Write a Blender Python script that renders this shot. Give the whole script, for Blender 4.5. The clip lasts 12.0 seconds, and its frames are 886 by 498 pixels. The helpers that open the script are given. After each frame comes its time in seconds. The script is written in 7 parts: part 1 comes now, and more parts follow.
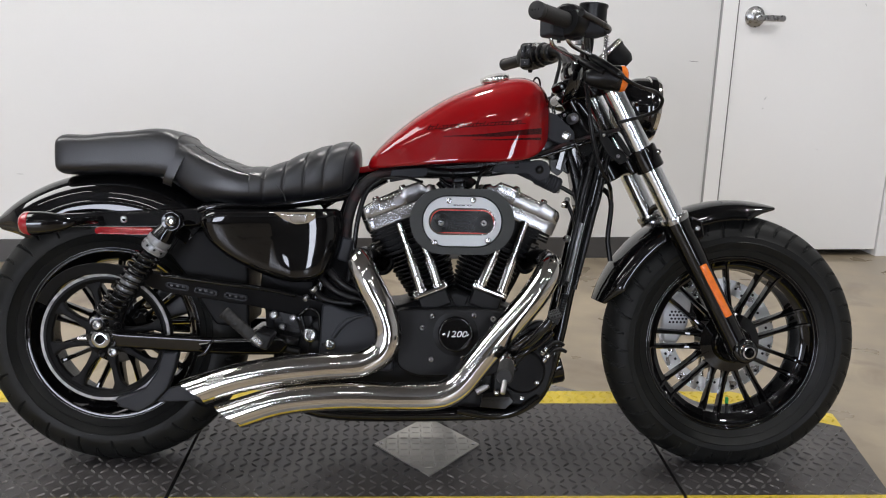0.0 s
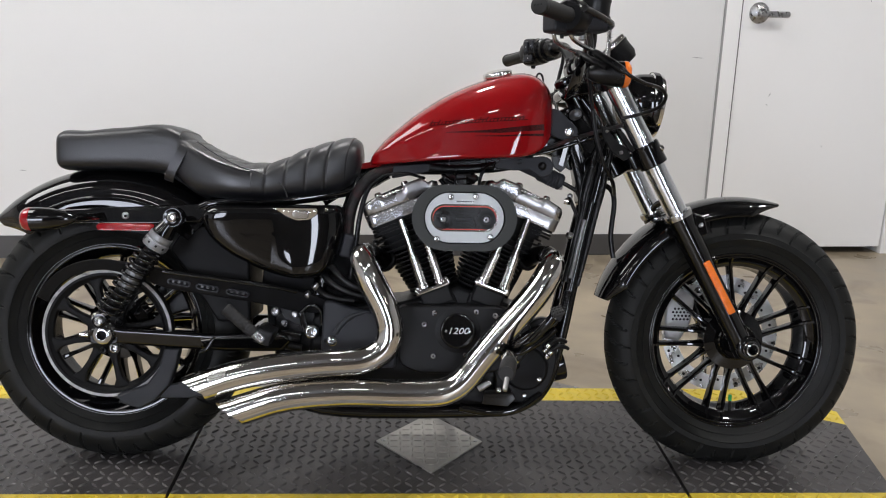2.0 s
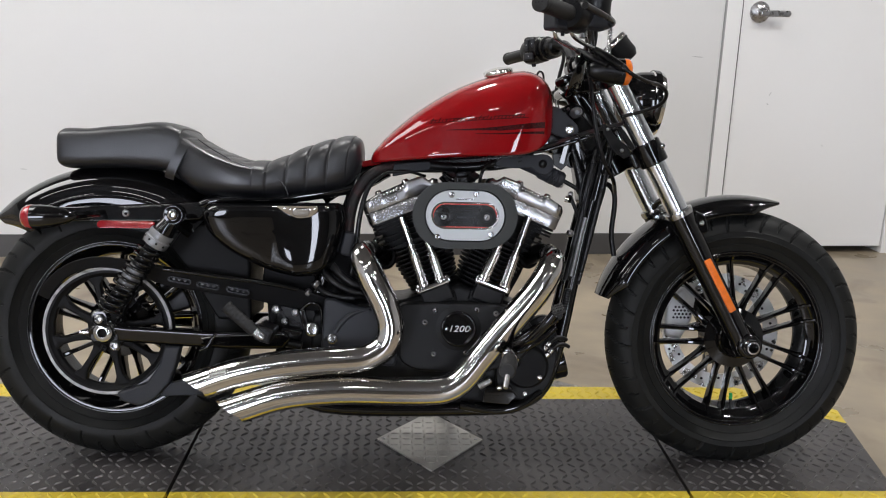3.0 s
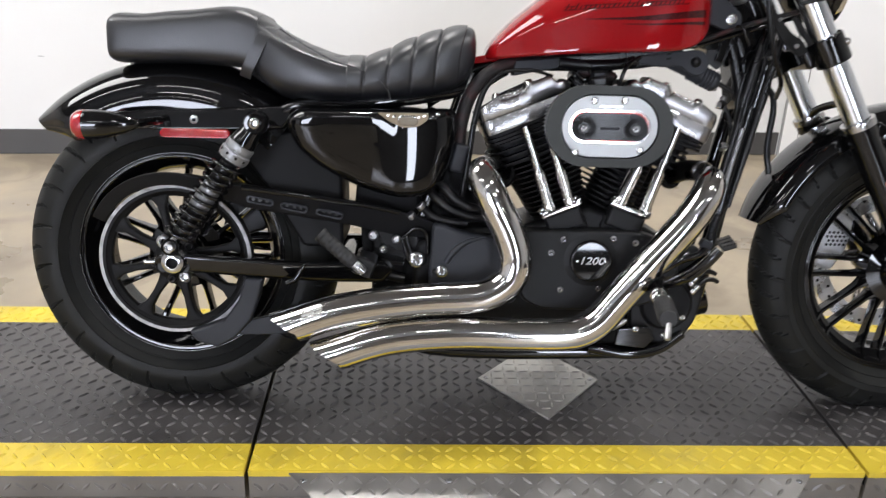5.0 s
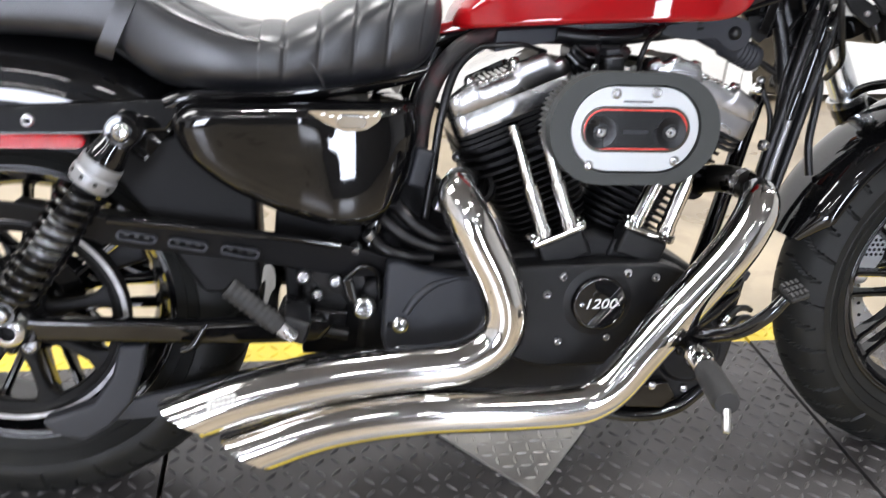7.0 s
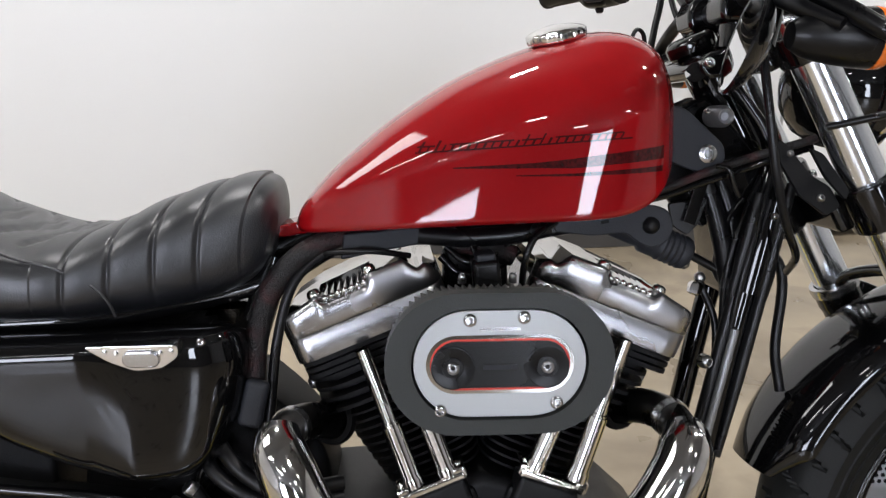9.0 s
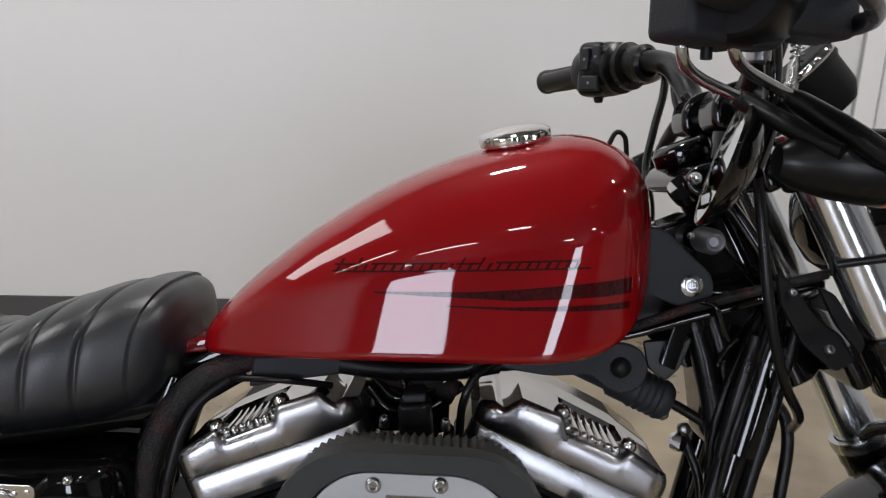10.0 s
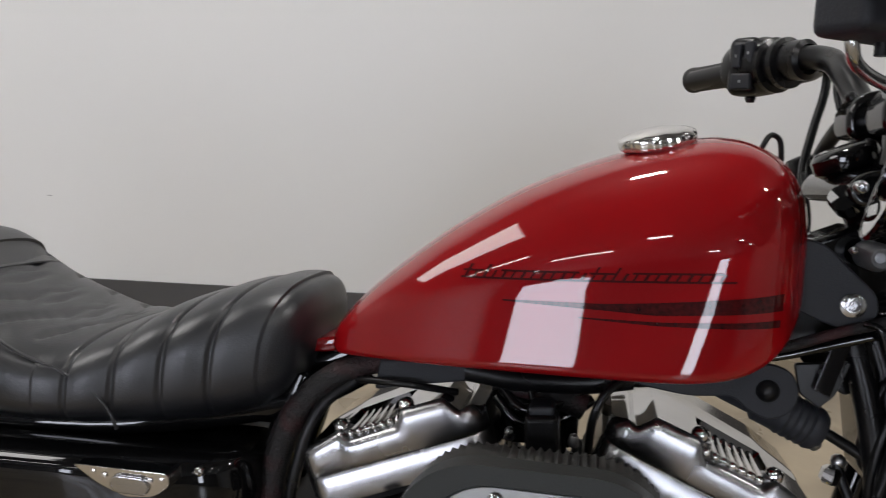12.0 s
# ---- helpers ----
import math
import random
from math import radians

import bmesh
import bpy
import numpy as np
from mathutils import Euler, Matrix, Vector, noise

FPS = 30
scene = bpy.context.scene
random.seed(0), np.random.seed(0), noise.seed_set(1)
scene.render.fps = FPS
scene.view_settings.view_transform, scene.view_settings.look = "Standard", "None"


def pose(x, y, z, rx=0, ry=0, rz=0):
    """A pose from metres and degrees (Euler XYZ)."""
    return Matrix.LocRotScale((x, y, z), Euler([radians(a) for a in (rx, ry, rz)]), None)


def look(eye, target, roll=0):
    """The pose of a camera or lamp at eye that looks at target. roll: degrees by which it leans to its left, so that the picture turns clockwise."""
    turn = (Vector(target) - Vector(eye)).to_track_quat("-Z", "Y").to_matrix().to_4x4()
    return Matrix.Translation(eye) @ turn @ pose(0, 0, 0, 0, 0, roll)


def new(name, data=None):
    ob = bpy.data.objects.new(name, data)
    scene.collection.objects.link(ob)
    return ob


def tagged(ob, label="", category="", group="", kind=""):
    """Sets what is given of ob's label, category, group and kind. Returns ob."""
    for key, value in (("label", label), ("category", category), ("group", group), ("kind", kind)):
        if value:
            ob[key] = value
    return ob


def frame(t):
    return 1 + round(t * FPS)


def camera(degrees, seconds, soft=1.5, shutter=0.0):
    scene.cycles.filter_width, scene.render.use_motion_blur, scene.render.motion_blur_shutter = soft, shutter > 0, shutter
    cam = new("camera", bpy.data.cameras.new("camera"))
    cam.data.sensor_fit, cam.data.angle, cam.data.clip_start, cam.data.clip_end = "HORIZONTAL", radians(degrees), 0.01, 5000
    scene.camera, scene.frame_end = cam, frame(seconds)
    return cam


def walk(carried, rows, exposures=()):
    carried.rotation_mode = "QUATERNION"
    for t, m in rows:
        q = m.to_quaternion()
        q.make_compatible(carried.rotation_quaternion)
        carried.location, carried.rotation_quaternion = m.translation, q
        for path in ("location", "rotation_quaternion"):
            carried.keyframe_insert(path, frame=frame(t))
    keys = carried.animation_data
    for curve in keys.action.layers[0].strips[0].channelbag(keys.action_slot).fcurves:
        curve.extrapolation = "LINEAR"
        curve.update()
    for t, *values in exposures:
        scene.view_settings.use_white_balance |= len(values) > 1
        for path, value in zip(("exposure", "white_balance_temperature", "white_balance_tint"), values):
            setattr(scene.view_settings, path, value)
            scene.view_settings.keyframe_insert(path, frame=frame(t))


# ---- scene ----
cam = camera(56.0, 12.0, soft=1.05, shutter=0.4)
PATH = [
    (0, (0.704, -1.887, 1.031), (0.782, 0.048, 0.531), 1.5),
    (0.5, (0.707, -1.884, 1.028), (0.784, 0.051, 0.529), 1.5),
    (1, (0.707, -1.885, 1.026), (0.782, 0.051, 0.529), 1.5),
    (1.5, (0.708, -1.884, 1.029), (0.78, 0.051, 0.525), 1.5),
    (2, (0.707, -1.881, 1.028), (0.777, 0.053, 0.521), 1.5),
    (2.5, (0.708, -1.883, 1.027), (0.777, 0.05, 0.521), 1.5),
    (4.3, (0.634, -1.813, 1.01), (0.703, 0.116, 0.488), 1.7),
    (4.5, (0.598, -1.734, 1.018), (0.652, 0.173, 0.419), 1.9),
    (5, (0.471, -1.559, 0.991), (0.537, 0.288, 0.228), 2.0),
    (5.5, (0.402, -1.436, 0.958), (0.52, 0.376, 0.12), 2.9),
    (6, (0.413, -1.268, 0.939), (0.529, 0.5, 0.01), 3.4),
    (6.5, (0.415, -1.165, 0.941), (0.563, 0.59, -0.007), 4.3),
    (7, (0.395, -1.073, 0.971), (0.715, 0.677, 0.058), 4.1),
    (7.5, (0.479, -1.005, 1.014), (0.884, 0.785, 0.218), 1.5),
    (7.7, (0.555, -0.958, 1.005), (0.942, 0.85, 0.243), 1.3),
    (9.3, (0.732, -0.796, 1.025), (0.821, 1.094, 0.376), 0.4),
    (9.5, (0.753, -0.759, 1.032), (0.857, 1.137, 0.405), 0.8),
    (10, (0.846, -0.675, 1.042), (0.813, 1.249, 0.498), 2.2),
    (10.5, (0.868, -0.64, 1.04), (0.686, 1.273, 0.486), 1.7),
    (11, (0.869, -0.631, 1.036), (0.613, 1.272, 0.475), 1.5),
    (11.5, (0.867, -0.633, 1.035), (0.598, 1.267, 0.471), 1.5),
    (12, (0.847, -0.648, 1.042), (0.494, 1.24, 0.483), 1.2),
]
walk(cam, [(t, look(eye, target, roll)) for t, eye, target, roll in PATH],
     exposures=[(0, -1.21, 6570, 10), (2.5, -1.24, 6570, 10), (4.5, -0.99, 6550, 10), (5.5, -0.44, 6500, 10), (6.5, -0.36, 6450, 10),
                (7.0, -0.04, 6450, 10), (7.5, -0.46, 6450, 10), (9.5, -1.20, 6550, 10), (10, -1.56, 6580, 10), (10.5, -1.58, 6600, 10), (12, -1.57, 6650, 10)])

# ---- light and exposure ----
world = bpy.data.worlds.new("world")
scene.world = world
world.use_nodes = True
world.node_tree.nodes["Background"].inputs[0].default_value = (0.9, 0.95, 1.0, 1)
world.node_tree.nodes["Background"].inputs[1].default_value = 0.01

FLOOR = -0.065       # the floor lies below the lift deck, which is z = 0
CEIL = 3.3
LAMP = 1.0


def area(name, m, sx, sy, watts, col=(1, 1, 1), spread=180):
    d = bpy.data.lights.new(name, "AREA")
    d.shape, d.size, d.size_y, d.energy, d.color, d.spread = "RECTANGLE", sx, sy, watts * LAMP, col, radians(spread)
    ob = new(name, d)
    ob.matrix_world = m
    return ob


# ---- materials ----
def make_mat(name, base, rough=0.5, metal=0.0, coat=0.0, coat_ior=1.43, var=0.12, scale=8.0, fine=220.0, bump=0.0, rvar=0.08, coat_rough=0.03,
             spec=0.5, stain=None, stain_scale=2.0, stain_amt=0.0, emit=0.0, aniso=0.0, dots=0.0):
    m = bpy.data.materials.new(name)
    m.use_nodes = True
    nt = m.node_tree
    n, l = nt.nodes, nt.links
    b = n["Principled BSDF"]
    tc = n.new("ShaderNodeTexCoord")
    big = n.new("ShaderNodeTexNoise")
    big.inputs["Scale"].default_value, big.inputs["Detail"].default_value = scale, 6
    small = n.new("ShaderNodeTexNoise")
    small.inputs["Scale"].default_value, small.inputs["Detail"].default_value = fine, 3
    for t in (big, small):
        l.new(tc.outputs["Object"], t.inputs["Vector"])
    ramp = n.new("ShaderNodeMapRange")
    ramp.inputs["From Min"].default_value, ramp.inputs["From Max"].default_value = 0.3, 0.7
    l.new(big.outputs["Fac"], ramp.inputs["Value"])
    mix = n.new("ShaderNodeMix")
    mix.data_type = "RGBA"
    mix.inputs["A"].default_value = (*[c * (1 - var) for c in base], 1)
    mix.inputs["B"].default_value = (*[min(1, c * (1 + var)) for c in base], 1)
    l.new(ramp.outputs["Result"], mix.inputs["Factor"])
    col = mix.outputs["Result"]
    if stain:
        sn = n.new("ShaderNodeTexNoise")
        sn.inputs["Scale"].default_value, sn.inputs["Detail"].default_value, sn.inputs["Distortion"].default_value = stain_scale, 8, 0.6
        l.new(tc.outputs["Object"], sn.inputs["Vector"])
        sr = n.new("ShaderNodeMapRange")
        sr.inputs["From Min"].default_value, sr.inputs["From Max"].default_value, sr.inputs["To Max"].default_value = 0.52, 0.72, stain_amt
        l.new(sn.outputs["Fac"], sr.inputs["Value"])
        mx = n.new("ShaderNodeMix")
        mx.data_type = "RGBA"
        l.new(sr.outputs["Result"], mx.inputs["Factor"])
        l.new(col, mx.inputs["A"])
        mx.inputs["B"].default_value = (*stain, 1)
        col = mx.outputs["Result"]
    l.new(col, b.inputs["Base Color"])
    rr = n.new("ShaderNodeMapRange")
    rr.inputs["From Min"].default_value, rr.inputs["From Max"].default_value = 0.3, 0.7
    rr.inputs["To Min"].default_value, rr.inputs["To Max"].default_value = max(0.0, rough - rvar), min(1.0, rough + rvar)
    l.new(big.outputs["Fac"], rr.inputs["Value"])
    l.new(rr.outputs["Result"], b.inputs["Roughness"])
    b.inputs["Metallic"].default_value = metal
    b.inputs["Coat Weight"].default_value, b.inputs["Coat Roughness"].default_value, b.inputs["Coat IOR"].default_value = coat, coat_rough, coat_ior
    b.inputs["Specular IOR Level"].default_value = spec
    b.inputs["Anisotropic"].default_value = aniso
    if bump > 0:
        bn = n.new("ShaderNodeBump")
        bn.inputs["Strength"].default_value, bn.inputs["Distance"].default_value = bump, 0.002
        l.new(small.outputs["Fac"], bn.inputs["Height"])
        l.new(bn.outputs["Normal"], b.inputs["Normal"])
    if emit > 0:
        b.inputs["Emission Color"].default_value, b.inputs["Emission Strength"].default_value = (*base, 1), emit
    return m


GLOSS = make_mat("gloss_black_paint", (0.0024, 0.0024, 0.0027), 0.3, coat=1.0, coat_ior=1.52, var=0.1, rvar=0.03, spec=0.02)
SATIN = make_mat("satin_black", (0.0042, 0.0042, 0.0048), 0.30, var=0.2, bump=0.05, spec=0.3)
MATTE = make_mat("matte_black_powder", (0.0048, 0.0048, 0.0054), 0.52, var=0.2, bump=0.25, fine=600, spec=0.16)
GREYBLK = make_mat("charcoal_plastic", (0.018, 0.0195, 0.0245), 0.5, var=0.12, bump=0.2, fine=500, spec=0.3)
ENGINE = make_mat("black_engine_cover", (0.0055, 0.0056, 0.0062), 0.42, var=0.2, bump=0.2, fine=700, spec=0.22)
CHROME = make_mat("chrome", (0.70, 0.685, 0.665), 0.090, 1.0, var=0.03, rvar=0.015)
HEADER = make_mat("dull_header_steel", (0.05, 0.048, 0.046), 0.30, 1.0, var=0.25, scale=30)
POLISH = make_mat("polished_aluminium", (0.66, 0.655, 0.645), 0.045, 1.0, var=0.03, rvar=0.02)
FORKCH = make_mat("hard_chrome_tube", (0.80, 0.835, 0.875), 0.17, 1.0, var=0.03, rvar=0.015)
COLLAR = make_mat("grey_anodised_collar", (0.27, 0.275, 0.285), 0.45, 0.7, var=0.08, scale=40)
STEELM = make_mat("polished_steel", (0.50, 0.50, 0.50), 0.20, 1.0, var=0.06, rvar=0.05)
ZINC = make_mat("zinc_bolt", (0.40, 0.40, 0.405), 0.30, 1.0, var=0.2, scale=60)
BRUSHED = make_mat("satin_aluminium", (0.38, 0.38, 0.39), 0.265, 1.0, var=0.025, scale=9, bump=0.015, fine=900, rvar=0.03)
PLATE = make_mat("silver_cover_plate", (0.46, 0.475, 0.48), 0.50, 0.6, var=0.03, bump=0.03, fine=800)
RIMRUB = make_mat("dark_rubber_rim", (0.034, 0.037, 0.036), 0.5, var=0.1, bump=0.15, fine=500, spec=0.3)
RUBBER = make_mat("tyre_rubber", (0.0090, 0.0094, 0.0092), 0.50, var=0.25, scale=9, bump=0.12, fine=350, stain=(0.022, 0.022, 0.0195), stain_scale=14, stain_amt=0.5, spec=0.2)
GRIPM = make_mat("rubber_grip", (0.010, 0.010, 0.0105), 0.6, var=0.15, bump=0.3, fine=500)
LEATHER = make_mat("black_vinyl", (0.0085, 0.0092, 0.0115), 0.37, var=0.25, bump=0.14, fine=480, rvar=0.07, spec=0.68)
RED = make_mat("deep_red_paint", (0.235, 0.0016, 0.0035), 0.45, 0.0, coat=1.0, coat_ior=1.55, var=0.05, rvar=0.05, spec=0.04)
DARKRED = make_mat("dark_red_graphic", (0.040, 0.0015, 0.002), 0.4, coat=1.0, var=0.6, scale=260, rvar=0.03, spec=0.05)
SCRIPT = make_mat("raised_red_script", (0.045, 0.0016, 0.0022), 0.35, coat=1.0, var=0.2, spec=0.05)
REDLINE = make_mat("red_enamel", (0.62, 0.035, 0.02), 0.35)
AMBER = make_mat("amber_lens", (0.80, 0.17, 0.012), 0.16, coat=1.0, var=0.12, scale=60, bump=0.4, fine=260)
REDLENS = make_mat("red_lens", (0.30, 0.004, 0.009), 0.14, coat=1.0, var=0.15, scale=60, bump=0.4, fine=260)
GREEN = make_mat("green_cap", (0.01, 0.35, 0.08), 0.4)
LOOM = make_mat("braided_loom", (0.009, 0.008, 0.0085), 0.55, var=0.7, scale=160, bump=1.0, fine=420, stain=(0.13, 0.018, 0.022), stain_scale=30, stain_amt=0.30, spec=0.4)
SILVERPR = make_mat("silver_print", (0.60, 0.60, 0.60), 0.5, 0.3, var=0.08)
WHITEPR = make_mat("white_print", (0.62, 0.62, 0.60), 0.5)
PLEAT = make_mat("filter_mesh", (0.12, 0.12, 0.116), 0.36, 0.5, var=0.3, scale=120, bump=0.3, fine=900)
MIRROR = make_mat("mirror_glass", (0.78, 0.80, 0.80), 0.02, 1.0, var=0.01, rvar=0.005)
ROTOR = make_mat("brake_steel", (0.62, 0.62, 0.61), 0.30, 1.0, var=0.1, scale=30)
DECK = make_mat("dark_deck_paint", (0.058, 0.054, 0.054), 0.38, 0.2, var=0.22, scale=5, bump=0.2, fine=260, rvar=0.10,
                stain=(0.110, 0.102, 0.098), stain_scale=3.2, stain_amt=0.6)
DECKLUG = make_mat("worn_deck_lug", (0.100, 0.095, 0.094), 0.30, 0.35, var=0.35, scale=7, bump=0.1, fine=260, rvar=0.08)
PULLEY = make_mat("bare_pulley_edge", (0.40, 0.40, 0.405), 0.55, 0.3, var=0.35, scale=40, bump=0.2, fine=300, stain=(0.06, 0.06, 0.06), stain_scale=38, stain_amt=0.8)
YELLOW = make_mat("yellow_safety_paint", (0.62, 0.465, 0.040), 0.42, var=0.08, scale=9, bump=0.15, fine=260,
                  stain=(0.40, 0.30, 0.05), stain_scale=11, stain_amt=0.55)
TREAD = make_mat("bare_tread_steel", (0.23, 0.22, 0.21), 0.40, 0.6, var=0.14, scale=12, bump=0.1, fine=300,
                 stain=(0.15, 0.14, 0.13), stain_scale=9, stain_amt=0.5)
ACCESS = make_mat("bare_access_plate", (0.40, 0.385, 0.355), 0.42, 0.45, var=0.14, scale=12, bump=0.1, fine=300,
                 stain=(0.15, 0.14, 0.13), stain_scale=9, stain_amt=0.5)
SKIRT = make_mat("greyed_tread_plate", (0.20, 0.19, 0.18), 0.42, 0.5, var=0.15, scale=9, bump=0.1)
WALLP = make_mat("white_wall_paint", (0.69, 0.687, 0.677), 0.50, var=0.015, scale=1.3, bump=0.06, fine=160, stain=(0.62, 0.61, 0.59), stain_scale=0.6, stain_amt=0.05)
DOORP = make_mat("white_door_paint", (0.83, 0.827, 0.82), 0.25, var=0.006, scale=0.8, bump=0.05, fine=120, rvar=0.01)
CASING = make_mat("grey_caulk", (0.30, 0.30, 0.295), 0.35, var=0.03)
VINYLB = make_mat("dark_vinyl_base", (0.060, 0.058, 0.058), 0.45, var=0.1, scale=4)
CONCRETE = make_mat("polished_concrete", (0.315, 0.260, 0.185), 0.34, var=0.28, scale=3.4, bump=0.06, fine=70, rvar=0.1,
                    stain=(0.17, 0.135, 0.098), stain_scale=4.2, stain_amt=0.85)
CEILP = make_mat("ceiling_paint", (0.12, 0.12, 0.122), 0.8, var=0.05)
FARWALL = make_mat("tan_far_wall", (0.105, 0.093, 0.080), 0.6, var=0.15, scale=1.0)
SIDEW = make_mat("white_side_wall", (0.42, 0.412, 0.402), 0.6, var=0.1, scale=1.0)
LIT = make_mat("lamp_diffuser", (0.98, 0.98, 1.0), 0.5, emit=9.0)
DAYSOFT = make_mat("hazy_daylight_pane", (0.80, 0.85, 1.0), 0.5, emit=33.0)
DAY = make_mat("daylight_pane", (0.80, 0.86, 1.0), 0.5, emit=38.0)


# ---- mesh helpers ----
def finish(name, me, mat, parent, label, angle=35):
    me.polygons.foreach_set("use_smooth", [True] * len(me.polygons))
    me.set_sharp_from_angle(angle=radians(angle))
    me.materials.append(mat)
    ob = new(name, me)
    if parent:
        ob.parent = parent
    if label:
        ob["label"] = label
    return ob


def weigh_normals(me, angle):
    """Corner normals weighted by face area, so that large flat faces stay flat beside their rounded edges."""
    fn = [p.normal.copy() for p in me.polygons]
    fa = [p.area for p in me.polygons]
    around = [[] for _ in me.vertices]
    for p in me.polygons:
        for v in p.vertices:
            around[v].append(p.index)
    lim = math.cos(radians(angle))
    out = []
    for p in me.polygons:
        for v in p.vertices:
            n = Vector((0, 0, 0))
            for q in around[v]:
                if fn[q].dot(fn[p.index]) > lim:
                    n += fn[q] * fa[q]
            out.append(n.normalized() if n.length > 1e-12 else fn[p.index])
    me.normals_split_custom_set(out)


def part(name, bm, mat, parent=None, label="", angle=35):
    bmesh.ops.recalc_face_normals(bm, faces=bm.faces)
    me = bpy.data.meshes.new(name)
    bm.to_mesh(me)
    bm.free()
    ob = finish(name, me, mat, parent, label, angle)
    if 6 < len(me.polygons) < 5000:
        weigh_normals(me, max(angle, 46))
    return ob


def grid_part(name, verts, faces, mat, parent=None, label="", angle=35):
    me = bpy.data.meshes.new(name)
    me.from_pydata([tuple(v) for v in verts], [], faces)
    me.update()
    return finish(name, me, mat, parent, label, angle)


def again(ob, m, parent=None):
    """Another piece on the same mesh."""
    o = ob.copy()
    scene.collection.objects.link(o)
    o.parent = parent or ob.parent
    o.matrix_local = m
    return o


def bevel(bm, r, seg=2, angle=30):
    if r > 0:
        es = [e for e in bm.edges if len(e.link_faces) == 2 and e.calc_face_angle() > radians(angle)]
        bmesh.ops.bevel(bm, geom=es, offset=r, segments=seg, profile=0.5, affect="EDGES", clamp_overlap=True)


def boxes(*specs, bev=0.002, seg=2):
    """Each spec: centre, size, optional Euler degrees."""
    bm = bmesh.new()
    for c, s, *rot in specs:
        m = pose(*c, *(rot[0] if rot else (0, 0, 0))) @ Matrix.Diagonal((*s, 1))
        bmesh.ops.create_cube(bm, size=1, matrix=m)
    bevel(bm, bev, seg)
    return bm


def round_poly(pts, r, n=4):
    """Round the corners of an outline."""
    out = []
    k = len(pts)
    for i in range(k):
        a, b, c = (Vector(pts[(i + j) % k]) for j in (-1, 0, 1))
        ra = min(r, (a - b).length * 0.45, (c - b).length * 0.45)
        p, q = b + (a - b).normalized() * ra, b + (c - b).normalized() * ra
        for j in range(n + 1):
            t = j / n
            out.append(tuple(p * (1 - t) ** 2 + b * 2 * t * (1 - t) + q * t * t))
    return out


def prism(outline, v0, v1, bev=0.003, seg=2, bm=None, r=0.0):
    """An outline in (u, w), pulled across from v0 to v1."""
    own = bm is None
    bm = bm or bmesh.new()
    if r:
        outline = round_poly(outline, r)
    a = [bm.verts.new((u, v0, w)) for u, w in outline]
    b = [bm.verts.new((u, v1, w)) for u, w in outline]
    k = len(a)
    bm.faces.new(a)
    bm.faces.new(b[::-1])
    for i in range(k):
        bm.faces.new((a[i], a[(i + 1) % k], b[(i + 1) % k], b[i]))
    if own and bev:
        bmesh.ops.recalc_face_normals(bm, faces=bm.faces)
        bevel(bm, bev, seg, 50)
    return bm


def shear(bm, w0, k):
    """Lean a part's side face: v shifts with height."""
    for v in bm.verts:
        v.co.y += (v.co.z - w0) * k
    return bm


def catmull(pts, n=8):
    pts = [np.array(p, float) for p in pts]
    p = [2 * pts[0] - pts[1]] + pts + [2 * pts[-1] - pts[-2]]
    out = []
    for i in range(1, len(p) - 2):
        for j in range(n):
            t = j / n
            out.append(0.5 * (2 * p[i] + (p[i + 1] - p[i - 1]) * t + (2 * p[i - 1] - 5 * p[i] + 4 * p[i + 1] - p[i + 2]) * t * t
                              + (3 * p[i] - p[i - 1] - 3 * p[i + 1] + p[i + 2]) * t ** 3))
    out.append(pts[-1])
    return out


def tube(pts, r, n=14, smooth=6, caps=True, bm=None, cut0=0.0, cut1=0.0):
    """A round tube along points; r may be a list along the points. cut: slant of the ends towards up."""
    bm = bm or bmesh.new()
    line = catmull(pts, smooth) if smooth > 1 and len(pts) > 2 else [np.array(p, float) for p in pts]
    if np.ndim(r) == 0:
        rs = [r] * len(line)
    else:
        rs = list(np.interp(np.linspace(0, 1, len(line)), np.linspace(0, 1, len(r)), r))
    up = Vector((0.13, 0.3, 0.94))
    rings = []
    for i, p in enumerate(line):
        d = Vector(line[min(i + 1, len(line) - 1)] - line[max(i - 1, 0)]).normalized()
        side = d.cross(up)
        if side.length < 1e-3:
            side = d.cross(Vector((1, 0, 0)))
        side.normalize()
        up = side.cross(d).normalized()
        ring = []
        for j in range(n):
            a = 2 * math.pi * j / n
            off = side * math.cos(a) + up * math.sin(a)
            q = Vector(p) + off * rs[i]
            if i == 0 and cut0:
                q += d * cut0 * off.z * rs[i]
            if i == len(line) - 1 and cut1:
                q += d * cut1 * off.z * rs[i]
            ring.append(bm.verts.new(q))
        rings.append(ring)
    for a, b in zip(rings, rings[1:]):
        for j in range(n):
            bm.faces.new((a[j], a[(j + 1) % n], b[(j + 1) % n], b[j]))
    if caps:
        bm.faces.new(rings[0][::-1])
        bm.faces.new(rings[-1])
    return bm


